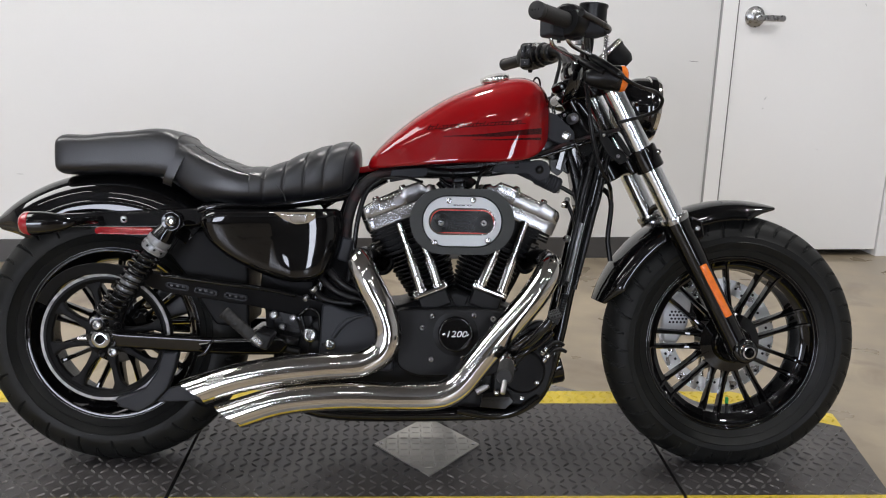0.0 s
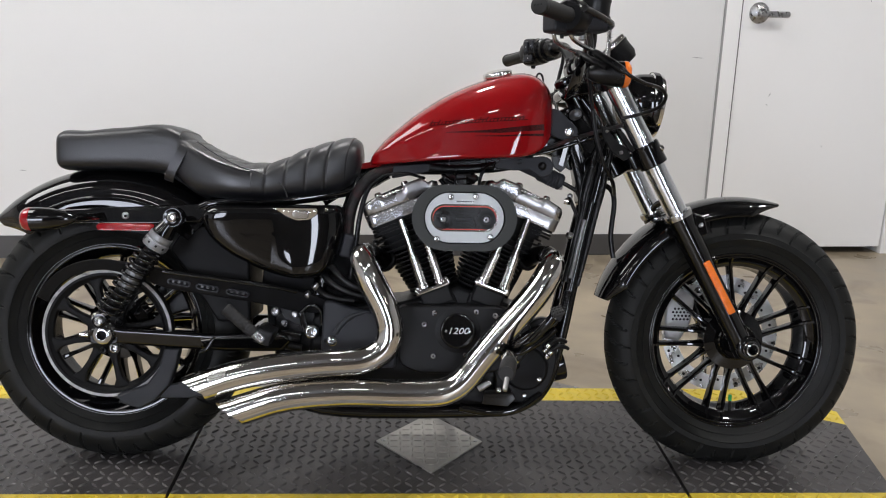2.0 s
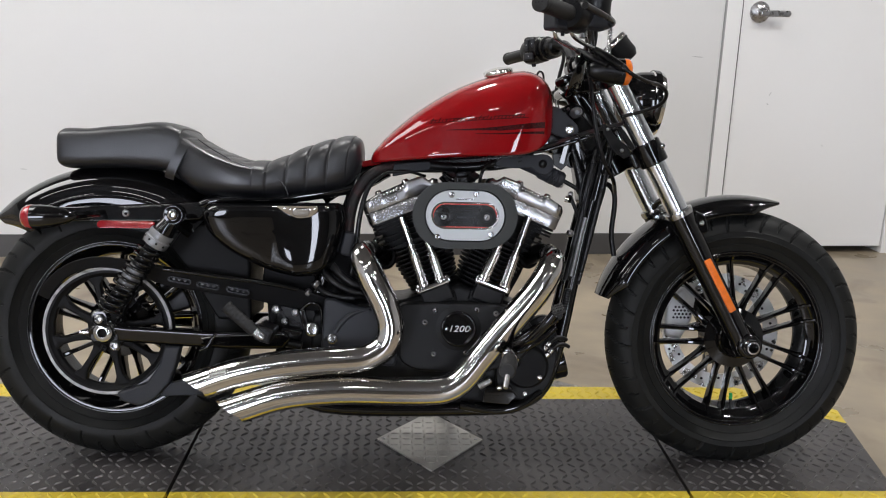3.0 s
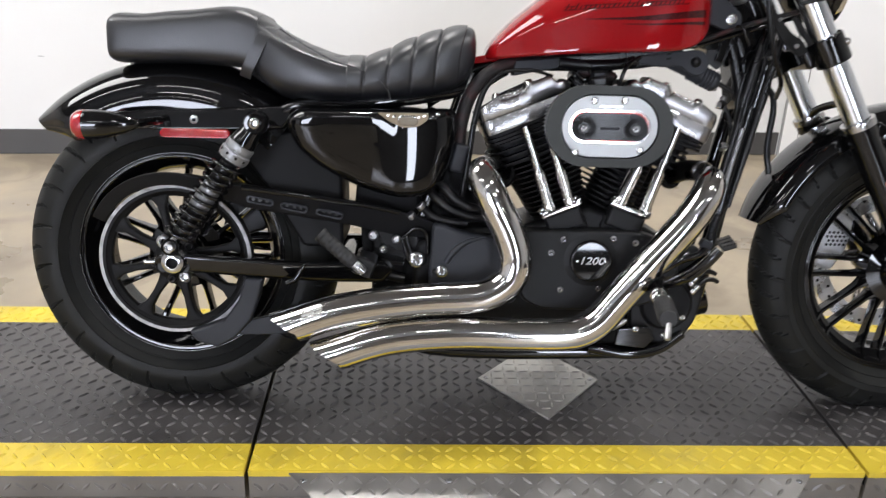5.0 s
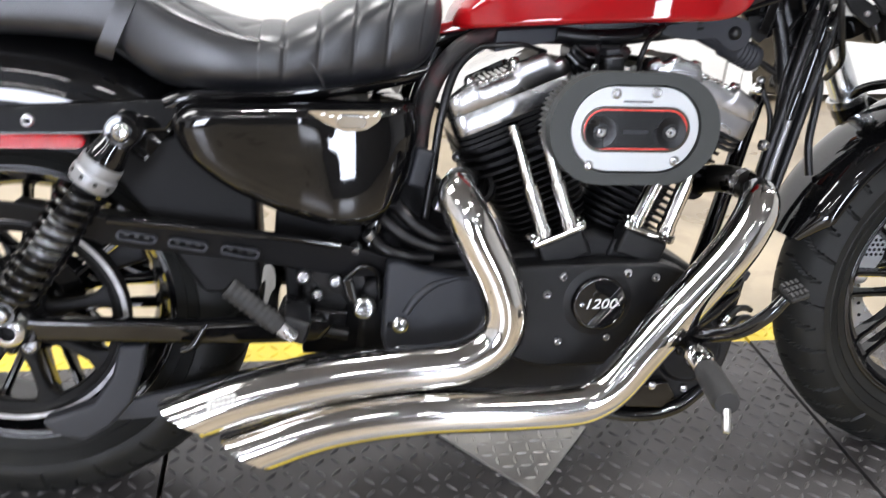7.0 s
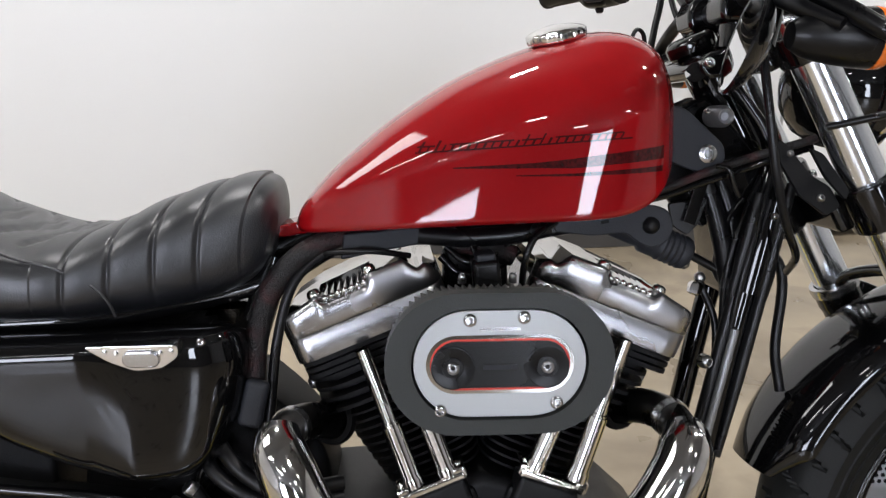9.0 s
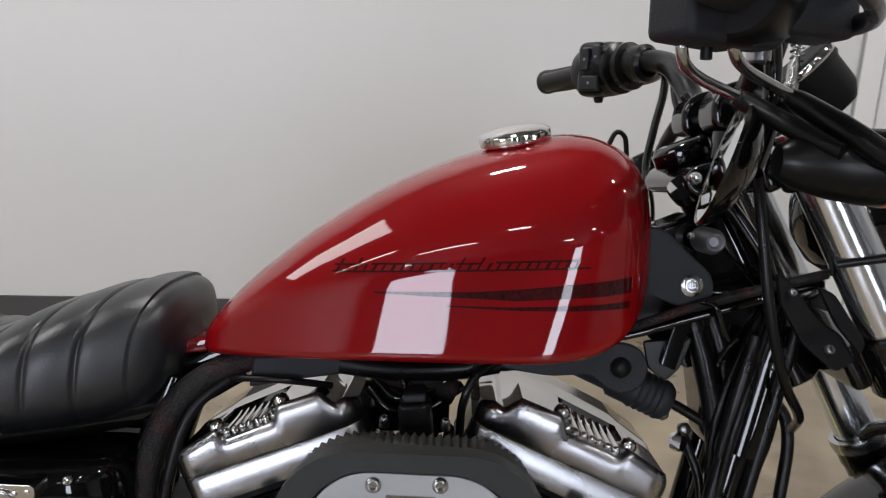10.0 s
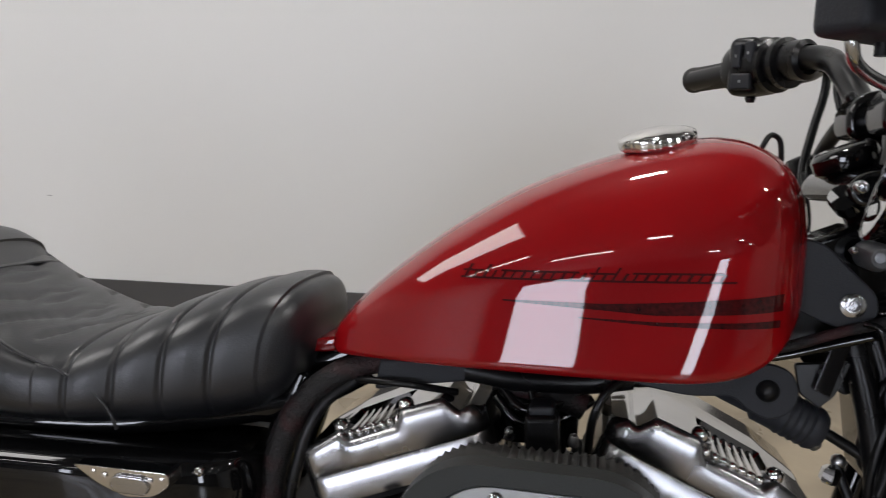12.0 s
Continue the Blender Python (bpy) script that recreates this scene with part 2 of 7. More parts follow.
def lathe(profile, at=(0, 0, 0), axis=(0, -1, 0), n=32, bm=None, closed=False):
    """Turn a profile of (radius, distance along the axis)."""
    bm = bm or bmesh.new()
    m = Matrix.Translation(at) @ Vector(axis).to_track_quat("Z", "Y").to_matrix().to_4x4()
    rings = []
    for r, h in profile:
        if r < 1e-5:
            rings.append([bm.verts.new(m @ Vector((0, 0, h)))])
        else:
            rings.append([bm.verts.new(m @ Vector((r * math.cos(2 * math.pi * j / n), r * math.sin(2 * math.pi * j / n), h))) for j in range(n)])
    pairs = list(zip(rings, rings[1:])) + ([(rings[-1], rings[0])] if closed else [])
    for a, b in pairs:
        for j in range(n):
            k = (j + 1) % n
            if len(a) == 1 and len(b) == 1:
                continue
            if len(a) == 1:
                bm.faces.new((a[0], b[k], b[j]))
            elif len(b) == 1:
                bm.faces.new((a[j], a[k], b[0]))
            else:
                bm.faces.new((a[j], a[k], b[k], b[j]))
    return bm


def rod(a, b, r, n=14, bm=None):
    d = Vector(b) - Vector(a)
    return lathe([(0, 0), (r * 0.9, 0), (r, r * 0.12), (r, d.length - r * 0.12), (r * 0.9, d.length), (0, d.length)], a, d, n, bm)


def bolt(at, r, h=None, axis=(0, -1, 0), n=12, bm=None):
    """A socket-head bolt: dished head with a recess."""
    h = h or r * 0.9
    return lathe([(r, 0), (r, h * 0.45), (r * 0.93, h * 0.72), (r * 0.78, h * 0.93), (r * 0.60, h * 1.02), (r * 0.52, h * 0.98), (r * 0.46, h * 0.1), (0, h * 0.05)], at, axis, max(n, 14), bm)


def stadium(cx, cz, hl, hh, n=14):
    """Outline of a bar with round ends."""
    out = []
    for s in (1, -1):
        for j in range(n + 1):
            a = (-math.pi / 2 + math.pi * j / n) + (0 if s > 0 else math.pi)
            out.append((cx + s * (hl - hh) + hh * math.cos(a), cz + hh * math.sin(a)))
    return out


def ring_prism(outer, inner, v0, v1, bm=None):
    """A flat ring between two outlines with as many points, pulled across."""
    bm = bm or bmesh.new()
    loops = [[bm.verts.new((u, v, w)) for u, w in o] for o, v in ((outer, v0), (outer, v1), (inner, v1), (inner, v0))]
    k = len(outer)
    for a, b in zip(loops, loops[1:] + loops[:1]):
        for i in range(k):
            bm.faces.new((a[i], a[(i + 1) % k], b[(i + 1) % k], b[i]))
    return bm


# ---- the room ----
def slab(name, c, s, mat, rz=0, label="", cat=""):
    ob = part(name, boxes(((0, 0, 0), s), bev=0.0), mat)
    ob.matrix_world = pose(*c, 0, 0, rz)
    return tagged(ob, label, cat, kind="structure")


YAW = math.degrees(math.atan(0.085))
WALL = pose(0, 2.085, 0, 0, 0, YAW)      # along the back wall: x to the right, y into the wall


def on_wall(name, c, s, mat, label, cat, bev=0.002):
    ob = part(name, boxes(((0, 0, 0), s), bev=bev), mat)
    ob.matrix_world = WALL @ pose(*c)
    return tagged(ob, label, cat, kind="structure")


slab("floor", (0.5, -2.3, FLOOR - 0.05), (13, 11, 0.1), CONCRETE, 0, "worn tan polished concrete floor with stains", "floor")
slab("ceiling", (0.5, -2.3, CEIL + 0.05), (13, 11, 0.1), CEILP, 0, "plain grey painted ceiling", "ceiling")
DOOR_L, DOOR_R, DOOR_T = 2.283, 3.20, FLOOR + 2.13
h = CEIL - FLOOR
on_wall("wall_north", (-1.95, 0.1, FLOOR + h / 2), (8.3, 0.2, h), WALLP, "smooth white painted wall with faint scuffs", "wall", 0)
on_wall("wall_north_end", (5.0, 0.1, FLOOR + h / 2), (3.46, 0.2, h), WALLP, "smooth white painted wall past the door", "wall", 0)
on_wall("wall_over_door", (2.735, 0.1, (DOOR_T + 0.07 + CEIL) / 2), (1.07, 0.2, CEIL - DOOR_T - 0.07), WALLP, "white painted wall above the door", "wall", 0)
slab("wall_west", (-4.6, -2.5, FLOOR + h / 2), (0.2, 9.6, h), SIDEW, 0, "off-white painted side wall", "wall")
slab("wall_east", (6.0, -2.5, FLOOR + h / 2), (0.2, 10.6, h), SIDEW, 0, "off-white painted side wall", "wall")
on_wall("baseboard", (-1.953, -0.004, FLOOR + 0.056), (8.28, 0.008, 0.108), VINYLB, "dark grey vinyl baseboard along the wall", "baseboard", 0.001)

# a steel door in its frame
frame_ob = tagged(new("door_frame"), "white steel door frame set into the wall", "door frame", kind="structure")
frame_ob.matrix_world = WALL
part("jamb", boxes(((2.243, 0.085, FLOOR + 1.07), (0.078, 0.19, 2.14)), bev=0.002), DOORP, frame_ob)
part("jamb", boxes(((3.243, 0.085, FLOOR + 1.07), (0.078, 0.19, 2.14)), bev=0.002), DOORP, frame_ob)
part("head", boxes(((2.743, 0.085, DOOR_T + 0.038), (0.92, 0.19, 0.066)), bev=0.002), DOORP, frame_ob)
part("sealant_bead", boxes(((2.2010, -0.005, FLOOR + 1.07), (0.010, 0.010, 2.14)), bev=0.002), CASING, frame_ob, "grey caulked edge of the frame")
door = tagged(new("door_1"), "plain white painted steel door, closed", "door", kind="structure")
door.matrix_world = WALL
part("leaf", boxes(((2.743, 0.020, FLOOR + 1.083), (0.908, 0.044, 2.09)), bev=0.002), DOORP, door)
part("rear_stop", boxes(((2.743, 0.10, FLOOR + 1.083), (0.914, 0.10, 2.12)), bev=0.0), VINYLB, door, "dark gap behind the leaf")
part("edge_seal", boxes(((2.2840, 0.010, FLOOR + 1.083), (0.0080, 0.030, 2.09)), bev=0.0), VINYLB, door, "dark gap along the door edge")
rose = part("rose", lathe([(0, 0), (0.050, 0), (0.051, 0.004), (0.048, 0.012), (0.028, 0.021), (0.017, 0.024), (0.016, 0.056), (0, 0.058)],
                          (2.374, -0.002, 1.150), (0, -1, 0), 40), ZINC, door, "round satin steel rose")
part("lever", prism(stadium(2.430, 1.144, 0.076, 0.0150), -0.068, -0.046, 0.006, 3), ZINC, door, "satin steel lever handle")
part("strike", boxes(((2.279, -0.001, 1.15), (0.004, 0.006, 0.07)), bev=0.0005), ZINC, door)

# small scuffs on the paint
rng = random.Random(8)
for sx, z, ln, an in ((-1.107, 0.355, 0.030, 4), (2.946, 1.223, 0.016, 70), (2.479, 0.759, 0.022, -55), (2.471, 0.709, 0.012, 20), (2.085, 0.931, 0.060, 3), (2.792, 0.504, 0.014, 40)):
    bm = bmesh.new()
    k = 7
    top = [bm.verts.new((ln * (i / k - 0.5), 0, 0.0022 * math.sin(math.pi * i / k) * rng.uniform(0.5, 1.0) + 0.0002)) for i in range(k + 1)]
    low = [bm.verts.new((v.co.x, 0, -0.0018 * math.sin(math.pi * i / k) * rng.uniform(0.3, 1.0) - 0.0002)) for i, v in enumerate(top)]
    for i in range(k):
        bm.faces.new((low[i], low[i + 1], top[i + 1], top[i]))
    sc = part("scuff_mark", bm, CASING)
    sc.matrix_world = WALL @ pose(sx, -0.0030, z, 0, an, 0)
    tagged(sc, "small grey scuff mark on the white paint", "scuff", kind="structure")

# the wall behind the camera, with bright glazed openings
slab("wall_south", (0.5, -7.4, FLOOR + h / 2), (13, 0.2, h), FARWALL, 0, "tan painted far wall of the workshop", "wall")


def glazing(name, at, rz, wd, z0, z1, pane):
    w = tagged(new(name), "tall bright daylit window in the workshop wall", "window", kind="structure")
    w.matrix_world = pose(at[0], at[1], (z0 + z1) / 2, 0, 0, rz)
    part("pane", boxes(((0, 0, 0), (wd, 0.01, z1 - z0)), bev=0), pane, w)
    f = 0.05
    part("window_frame", boxes(((-wd / 2, 0.012, 0), (f, 0.04, z1 - z0 + f)), ((wd / 2, 0.012, 0), (f, 0.04, z1 - z0 + f)),
                               ((0, 0.012, (z1 - z0) / 2), (wd - f, 0.04, f)), ((0, 0.012, (z0 - z1) / 2), (wd - f, 0.04, f)), bev=0), SATIN, w)
    return w


glazing("window_1", (-2.40, -7.29), 0, 2.2, 0.55, 2.60, DAYSOFT)
glazing("window_2", (2.25, -7.29), 0, 0.72, 0.25, 3.1, DAY)


# ceiling fittings: linear lamps
def ceiling_lamp(x, y, rz, length=1.2, wide=0.14, watts=60):
    ob = tagged(new("ceiling_light"), "slim white ceiling light, switched on", "ceiling light", "ceiling lights in rows")
    ob.matrix_world = pose(x, y, CEIL - 0.10, 0, 0, rz)
    part("housing", boxes(((0, 0, 0.06), (length + 0.04, wide + 0.03, 0.08)), bev=0.006), CEILP, ob)
    part("diffuser", boxes(((0, 0, 0.006), (length, wide, 0.024)), bev=0.008), LIT, ob)
    area("lamp", pose(x, y, CEIL - 0.12, 0, 0, rz), length, wide, watts, (0.985, 0.975, 0.970))
    return ob


for x, y, length, w in ((0.32, 0.92, 0.30, 85), (2.84, 0.10, 0.30, 90), (4.6, 0.6, 0.30, 60),
                        (-2.40, -2.60, 1.5, 28), (1.7, -1.75, 0.30, 50), (-1.0, -3.9, 1.2, 22), (2.6, -4.2, 0.30, 20),
                        (0.35, -3.0, 0.30, 9), (3.4, -2.5, 0.30, 10), (1.3, -5.4, 0.30, 12), (-2.5, -5.6, 0.30, 10), (4.4, -5.0, 0.30, 10)):
    ceiling_lamp(x, y, 0, length, 0.12, w)
ceiling_lamp(-2.40, -0.05, 0, 2.4, 1.3, 125)

# ---- the lift deck ----
lift = tagged(new("motorcycle_lift"), "low workshop lift deck of dark tread plate with yellow edges", "lift")
lift.matrix_world = pose(0, 0, 0, 0, 0, 0.9)
Y0, Y1, YB = -0.272, 0.400, 0.086      # near edge, far edge, width of the yellow band
JOINT = (0.158, 1.352)


def inside(poly, x, y):
    hit = False
    k = len(poly)
    for i in range(k):
        (x0, y0), (x1, y1) = poly[i], poly[(i + 1) % k]
        if (y0 > y) != (y1 > y) and x < (x1 - x0) * (y - y0) / (y1 - y0) + x0:
            hit = not hit
    return hit


def flat(poly, z0, z1):
    bm = bmesh.new()
    a = [bm.verts.new((x, y, z0)) for x, y in poly]
    b = [bm.verts.new((x, y, z1)) for x, y in poly]
    bm.faces.new(a[::-1])
    bm.faces.new(b)
    for i in range(len(poly)):
        j = (i + 1) % len(poly)
        bm.faces.new((a[i], a[j], b[j], b[i]))
    return bm


def lugs(poly, z, pitch=0.0265, length=0.0125, wide=0.0036, high=0.0034, turn=0, m=None, edge=0.004):
    """Raised bars of tread plate, each cell turned against the next."""
    xs, ys = [p[0] for p in poly], [p[1] for p in poly]
    cx, cy = (min(xs) + max(xs)) / 2, (min(ys) + max(ys)) / 2
    rad = max(max(xs) - min(xs), max(ys) - min(ys)) * 0.75
    c, s = math.cos(radians(turn)), math.sin(radians(turn))
    verts, faces = [], []
    n = int(rad / pitch) + 1
    rng = random.Random(5)
    for i in range(-n, n + 1):
        for j in range(-n, n + 1):
            px, py = i * pitch, j * pitch
            x, y = cx + px * c - py * s, cy + px * s + py * c
            ok = all(inside(poly, x + dx, y + dy) for dx in (-edge * 2, edge * 2) for dy in (-edge * 2, edge * 2))
            if not ok:
                continue
            a = radians(turn + (45 if (i + j) % 2 else -45))
            ca, sa = math.cos(a), math.sin(a)
            hgt = high * rng.uniform(0.8, 1.1)
            k = len(verts)
            for lx, ly, lz in ((-length, 0, 0), (-length * 0.4, -wide, 0), (length * 0.4, -wide, 0), (length, 0, 0), (length * 0.4, wide, 0),
                               (-length * 0.4, wide, 0), (-length * 0.6, 0, hgt), (length * 0.6, 0, hgt)):
                verts.append(Vector((x + lx * ca - ly * sa, y + lx * sa + ly * ca, z + lz)))
            for f in ((0, 1, 6), (1, 2, 7, 6), (2, 3, 7), (3, 4, 7), (4, 5, 6, 7), (5, 0, 6)):
                faces.append(tuple(k + q for q in f))
    if m:
        verts = [m @ v for v in verts]
    return verts, faces


def tread_part(name, poly, z, mat, parent, m=None, **kw):
    v, f = lugs(poly, z, m=m, **kw)
    ob = grid_part(name, v, f, mat, parent, "", 60)
    return tagged(ob, kind="stuff")


G2 = 0.004
X0, X1 = -1.25, 1.66
spans = ((X0, JOINT[0] - G2), (JOINT[0] + G2, JOINT[1] - G2), (JOINT[1] + G2, X1))
diamond = [(0.620, 0.060), (0.756, -0.100), (0.893, 0.056), (0.760, 0.216)]
for i, (a, b) in enumerate(spans):
    dark = [(a, Y0 + YB), (b, Y0 + YB), (b, Y1 - YB), (a, Y1 - YB)]
    near = [(a, Y0), (b, Y0), (b, Y0 + YB), (a, Y0 + YB)]
    far = [(a, Y1 - YB), (b, Y1 - YB), (b, Y1), (a, Y1)]
    if i == 2:      # the front leaf tapers to a slanted nose
        dark = [(a, Y0 + YB), (1.848, Y0 + YB), (1.915, 0.165), (b, Y1 - YB), (a, Y1 - YB)]
        near = [(a, Y0), (1.832, Y0), (1.848, Y0 + YB), (a, Y0 + YB)]
        far = [(a, Y1 - YB), (b, Y1 - YB), (1.915, 0.165), (1.930, 0.247), (b + 0.03, Y1), (a, Y1)]
    deck = part("deck_leaf", flat(dark, -0.012, 0.0), DECK, lift)
    tread_part("tread", dark, 0.0, DECKLUG, deck)
    for poly in (near, far):
        y = part("yellow_edge", flat(poly, -0.012, 0.0), YELLOW, lift, "yellow painted tread edge")
        tread_part("tread", poly, 0.0, YELLOW, y)
    c = (a + b) / 2
    end = b if i < 2 else 1.79
    side = [(a, FLOOR + 0.004), (end, FLOOR + 0.004), (end, -0.012), (a, -0.012)]
    sk = part("side_skirt", boxes((((a + end) / 2, Y0 + 0.004, (FLOOR - 0.010) / 2), (end - a, 0.006, abs(FLOOR) - 0.016)), bev=0.001), SKIRT, lift, "grey tread plate skirt")
    tread_part("tread", side, 0.0, SKIRT, sk, m=Matrix.Translation((0, Y0 + 0.001, 0)) @ Euler((radians(90), 0, 0)).to_matrix().to_4x4(), pitch=0.024)
    part("under_frame", boxes(((c, (Y0 + Y1) / 2, -0.030), (b - a - 0.02, Y1 - Y0 - 0.05, 0.034)), ((c, (Y0 + Y1) / 2, (FLOOR - 0.03) / 2 - 0.008), (b - a - 0.05, Y1 - Y0 - 0.09, 0.030)), bev=0.001), MATTE, lift)

dia = part("diamond_plate", flat(diamond, 0.0008, 0.0050), ACCESS, lift, "bare steel diamond access plate screwed to the deck")
tread_part("tread", diamond, 0.0050, ACCESS, dia, pitch=0.0215, turn=45, length=0.0105, wide=0.0030, high=0.0024)
for x, y in ((0.638, 0.060), (0.875, 0.057)):
    part("screw", lathe([(0.0055, 0), (0.0055, 0.002), (0.003, 0.0026), (0, 0.0016)], (x, y, 0.005), (0, 0, 1), 10), ZINC, dia)


def ramp(sign, yedge, x0, x1):
    """A trapezoid tread-plate wing that slopes from the deck edge to the floor."""
    bm = bmesh.new()
    top, low = -0.003, FLOOR + 0.003
    out = 0.30
    p = [(x0, 0, top), (x1, 0, top), (x1 - 0.26, out, low), (x0 + 0.26, out, low)]
    a = [bm.verts.new((x, yedge + sign * y, z)) for x, y, z in p]
    b = [bm.verts.new((x, yedge + sign * y, z - 0.003)) for x, y, z in p]
    bm.faces.new(a)
    bm.faces.new(b[::-1])
    for i in range(4):
        j = (i + 1) % 4
        bm.faces.new((a[i], a[j], b[j], b[i]))
    ob = part("side_ramp", bm, TREAD, lift, "bare steel tread plate side ramp")
    flat2 = [(x, y) for x, y, z in p]
    tilt = math.atan2(low - top, out)
    m = Matrix.Translation((0, yedge, top)) @ Matrix.Diagonal((1, sign, 1, 1)) @ Euler((tilt, 0, 0)).to_matrix().to_4x4()
    tread_part("tread", flat2, 0.0, TREAD, ob, m=m, length=0.0125, wide=0.0034)
    for x in (x0 + 0.03, (x0 + x1) / 2 - 0.2, (x0 + x1) / 2 + 0.2, x1 - 0.03):
        part("rivet", lathe([(0.006, 0), (0.005, 0.002), (0, 0.003)], (x, yedge + sign * 0.018, top - 0.003), (0, 0, 1), 10), ZINC, ob)


ramp(-1, Y0 - 0.001, 0.238, 1.240)
ramp(1, Y1 + 0.001, 0.238, 1.240)


# ---- the motorcycle: x forward from the rear axle, y to its left, z up; it leans on its stand ----
LEAN = 10.5
bike = tagged(new("motorcycle"), "red and black cruiser motorcycle leaning on the lift deck", "motorcycle")
bike.matrix_world = pose(0, 0, 0, -LEAN, 0, 0)
SLOPE = math.tan(radians(LEAN))
AXLE_R, AXLE_F = (0.0, 0.3165), (1.500, 0.3085)


def tyre_mesh(R, half, rim, groove, n=840):
    """Tyre about the y axis at the origin, with cut grooves in the shoulders."""
    prof = [(rim - 0.006, -half * 0.62), (rim + 0.004, -half * 0.74), (rim + 0.012, -half * 0.78), (rim + 0.0165, -half * 0.83), (rim + 0.018, -half * 0.80), (rim + 0.032, -half * 0.95), (rim + 0.034, -half * 0.985),
            (rim + 0.036, -half * 0.96), (rim + 0.048, -half * 0.995), (R - 0.050, -half * 0.965), (R - 0.041, -half * 0.915), (R - 0.032, -half * 0.86), (R - 0.0250, -half * 0.79), (R - 0.0195, -half * 0.71), (R - 0.0148, -half * 0.62),
            (R - 0.0106, -half * 0.53), (R - 0.007, -half * 0.42), (R - 0.004, -half * 0.31), (R - 0.0015, -half * 0.18), (R, 0)]
    prof = prof + [(r, -v) for r, v in prof[-2::-1]]
    k = len(prof)
    verts, faces = [], []
    count = 42
    for i in range(n):
        a = 2 * math.pi * i / n
        for r, v in prof:
            f = abs(v) / half
            if groove and 0.10 < f < 0.975 and r > R - 0.052:
                ph = (a * count / (2 * math.pi) + (0.5 if v > 0 else 0) + groove * (f - 0.5) * 0.9) % 1.0
                if ph < 0.11 and (f < 0.88 or int(a * count / (2 * math.pi)) % 2):
                    r -= 0.007 if f < 0.9 else 0.005
                    v *= 1.0 if f < 0.7 else 0.965
            verts.append((r * math.cos(a), v, r * math.sin(a)))
    for i in range(n):
        j = (i + 1) % n
        for q in range(k - 1):
            faces.append((i * k + q, i * k + q + 1, j * k + q + 1, j * k + q))
    return verts, faces


def wheel(name, at, R, half, rim, hub_r, spoke_w, turn, label, groove):
    u, w = at
    face = half * 0.62
    # rim: flanges, drop centre and inner barrel
    body = lathe([(rim + 0.004, -face - 0.004), (rim + 0.006, -face - 0.001), (rim + 0.004, -face + 0.004), (rim - 0.006, -face + 0.008), (rim - 0.010, -face + 0.022), (rim - 0.016, -0.02),
                  (rim - 0.016, 0.02), (rim - 0.010, face - 0.022), (rim - 0.006, face - 0.008), (rim + 0.004, face - 0.004), (rim + 0.006, face + 0.001), (rim + 0.004, face + 0.004),
                  (rim - 0.022, face + 0.005), (rim - 0.039, face + 0.003), (rim - 0.039, face - 0.012), (rim - 0.034, 0.014), (rim - 0.032, -0.012), (rim - 0.022, -face + 0.022),
                  (rim - 0.012, -face + 0.010), (rim - 0.004, -face - 0.003)], (0, 0, 0), (0, 1, 0), 96, closed=True)
    wh = part(name, body, GLOSS, bike, label)
    wh.location = (u, 0, w)
    v, f = tyre_mesh(R, half, rim + 0.002, groove)
    # the tyre stands flat on the deck, which slopes in the leaning frame
    v = [(x, y, max(z, y * SLOPE - w + 0.0012)) for x, y, z in v]
    grid_part("tyre", v, f, RUBBER, wh, "black rubber tyre with cut shoulder grooves", 28)
    part("hub", lathe([(0, -0.060), (hub_r * 0.55, -0.060), (hub_r * 0.62, -0.050), (hub_r * 0.66, -0.028), (hub_r, -0.022), (hub_r, 0.022), (hub_r * 0.66, 0.028),
                       (hub_r * 0.62, 0.060), (0, 0.060)], (0, 0, 0), (0, 1, 0), 40), GLOSS, wh)
    bm = bmesh.new()
    r0, r1 = hub_r - 0.006, rim - 0.024
    for sgn in (-1, 1):
        quad = []
        for r, wd, dp, off in ((r0, spoke_w * 0.62, 0.020, 0.0160), (r0 + 0.02, spoke_w * 0.46, 0.013, 0.0165), ((r0 + r1) / 2, spoke_w * 0.42, 0.0105, 0.0178), (r1 - 0.012, spoke_w * 0.46, 0.013, 0.0192), (r1 + 0.002, spoke_w * 0.52, 0.021, 0.0195), (rim - 0.0125, spoke_w * 0.50, 0.030, 0.0196), (rim - 0.004, spoke_w * 0.42, face - 0.006, 0.0197)):
            quad.append([bm.verts.new((sgn * off + x, y, r)) for x, y in ((-wd, -dp * 0.6), (-wd * 0.4, -dp), (wd * 0.4, -dp), (wd, -dp * 0.6), (wd, dp), (-wd, dp))])
        for a, b in zip(quad, quad[1:]):
            for i in range(6):
                bm.faces.new((a[i], a[(i + 1) % 6], b[(i + 1) % 6], b[i]))
        bm.faces.new(quad[0][::-1])
        bm.faces.new(quad[-1])
    sp = part("spoke", bm, GLOSS, wh, "", 50)
    sp.rotation_euler = (0, radians(turn), 0)
    for i in range(1, 9):
        again(sp, pose(0, 0, 0, 0, turn + 40 * i, 0), wh)
    st = part("valve_stem", lathe([(0, 0), (0.004, 0), (0.004, 0.028), (0.003, 0.03), (0, 0.03)], (0.006, -0.005, -(rim - 0.028)), (0, 0, 1), 10), SATIN, wh)
    part("valve_cap", lathe([(0.0045, 0), (0.0045, 0.013), (0.003, 0.015), (0, 0.015)], (0.006, -0.005, -(rim - 0.056)), (0, 0, 1), 10), GREEN if name == "front_wheel" else SATIN, wh,
         "green valve cap" if name == "front_wheel" else "")
    return wh


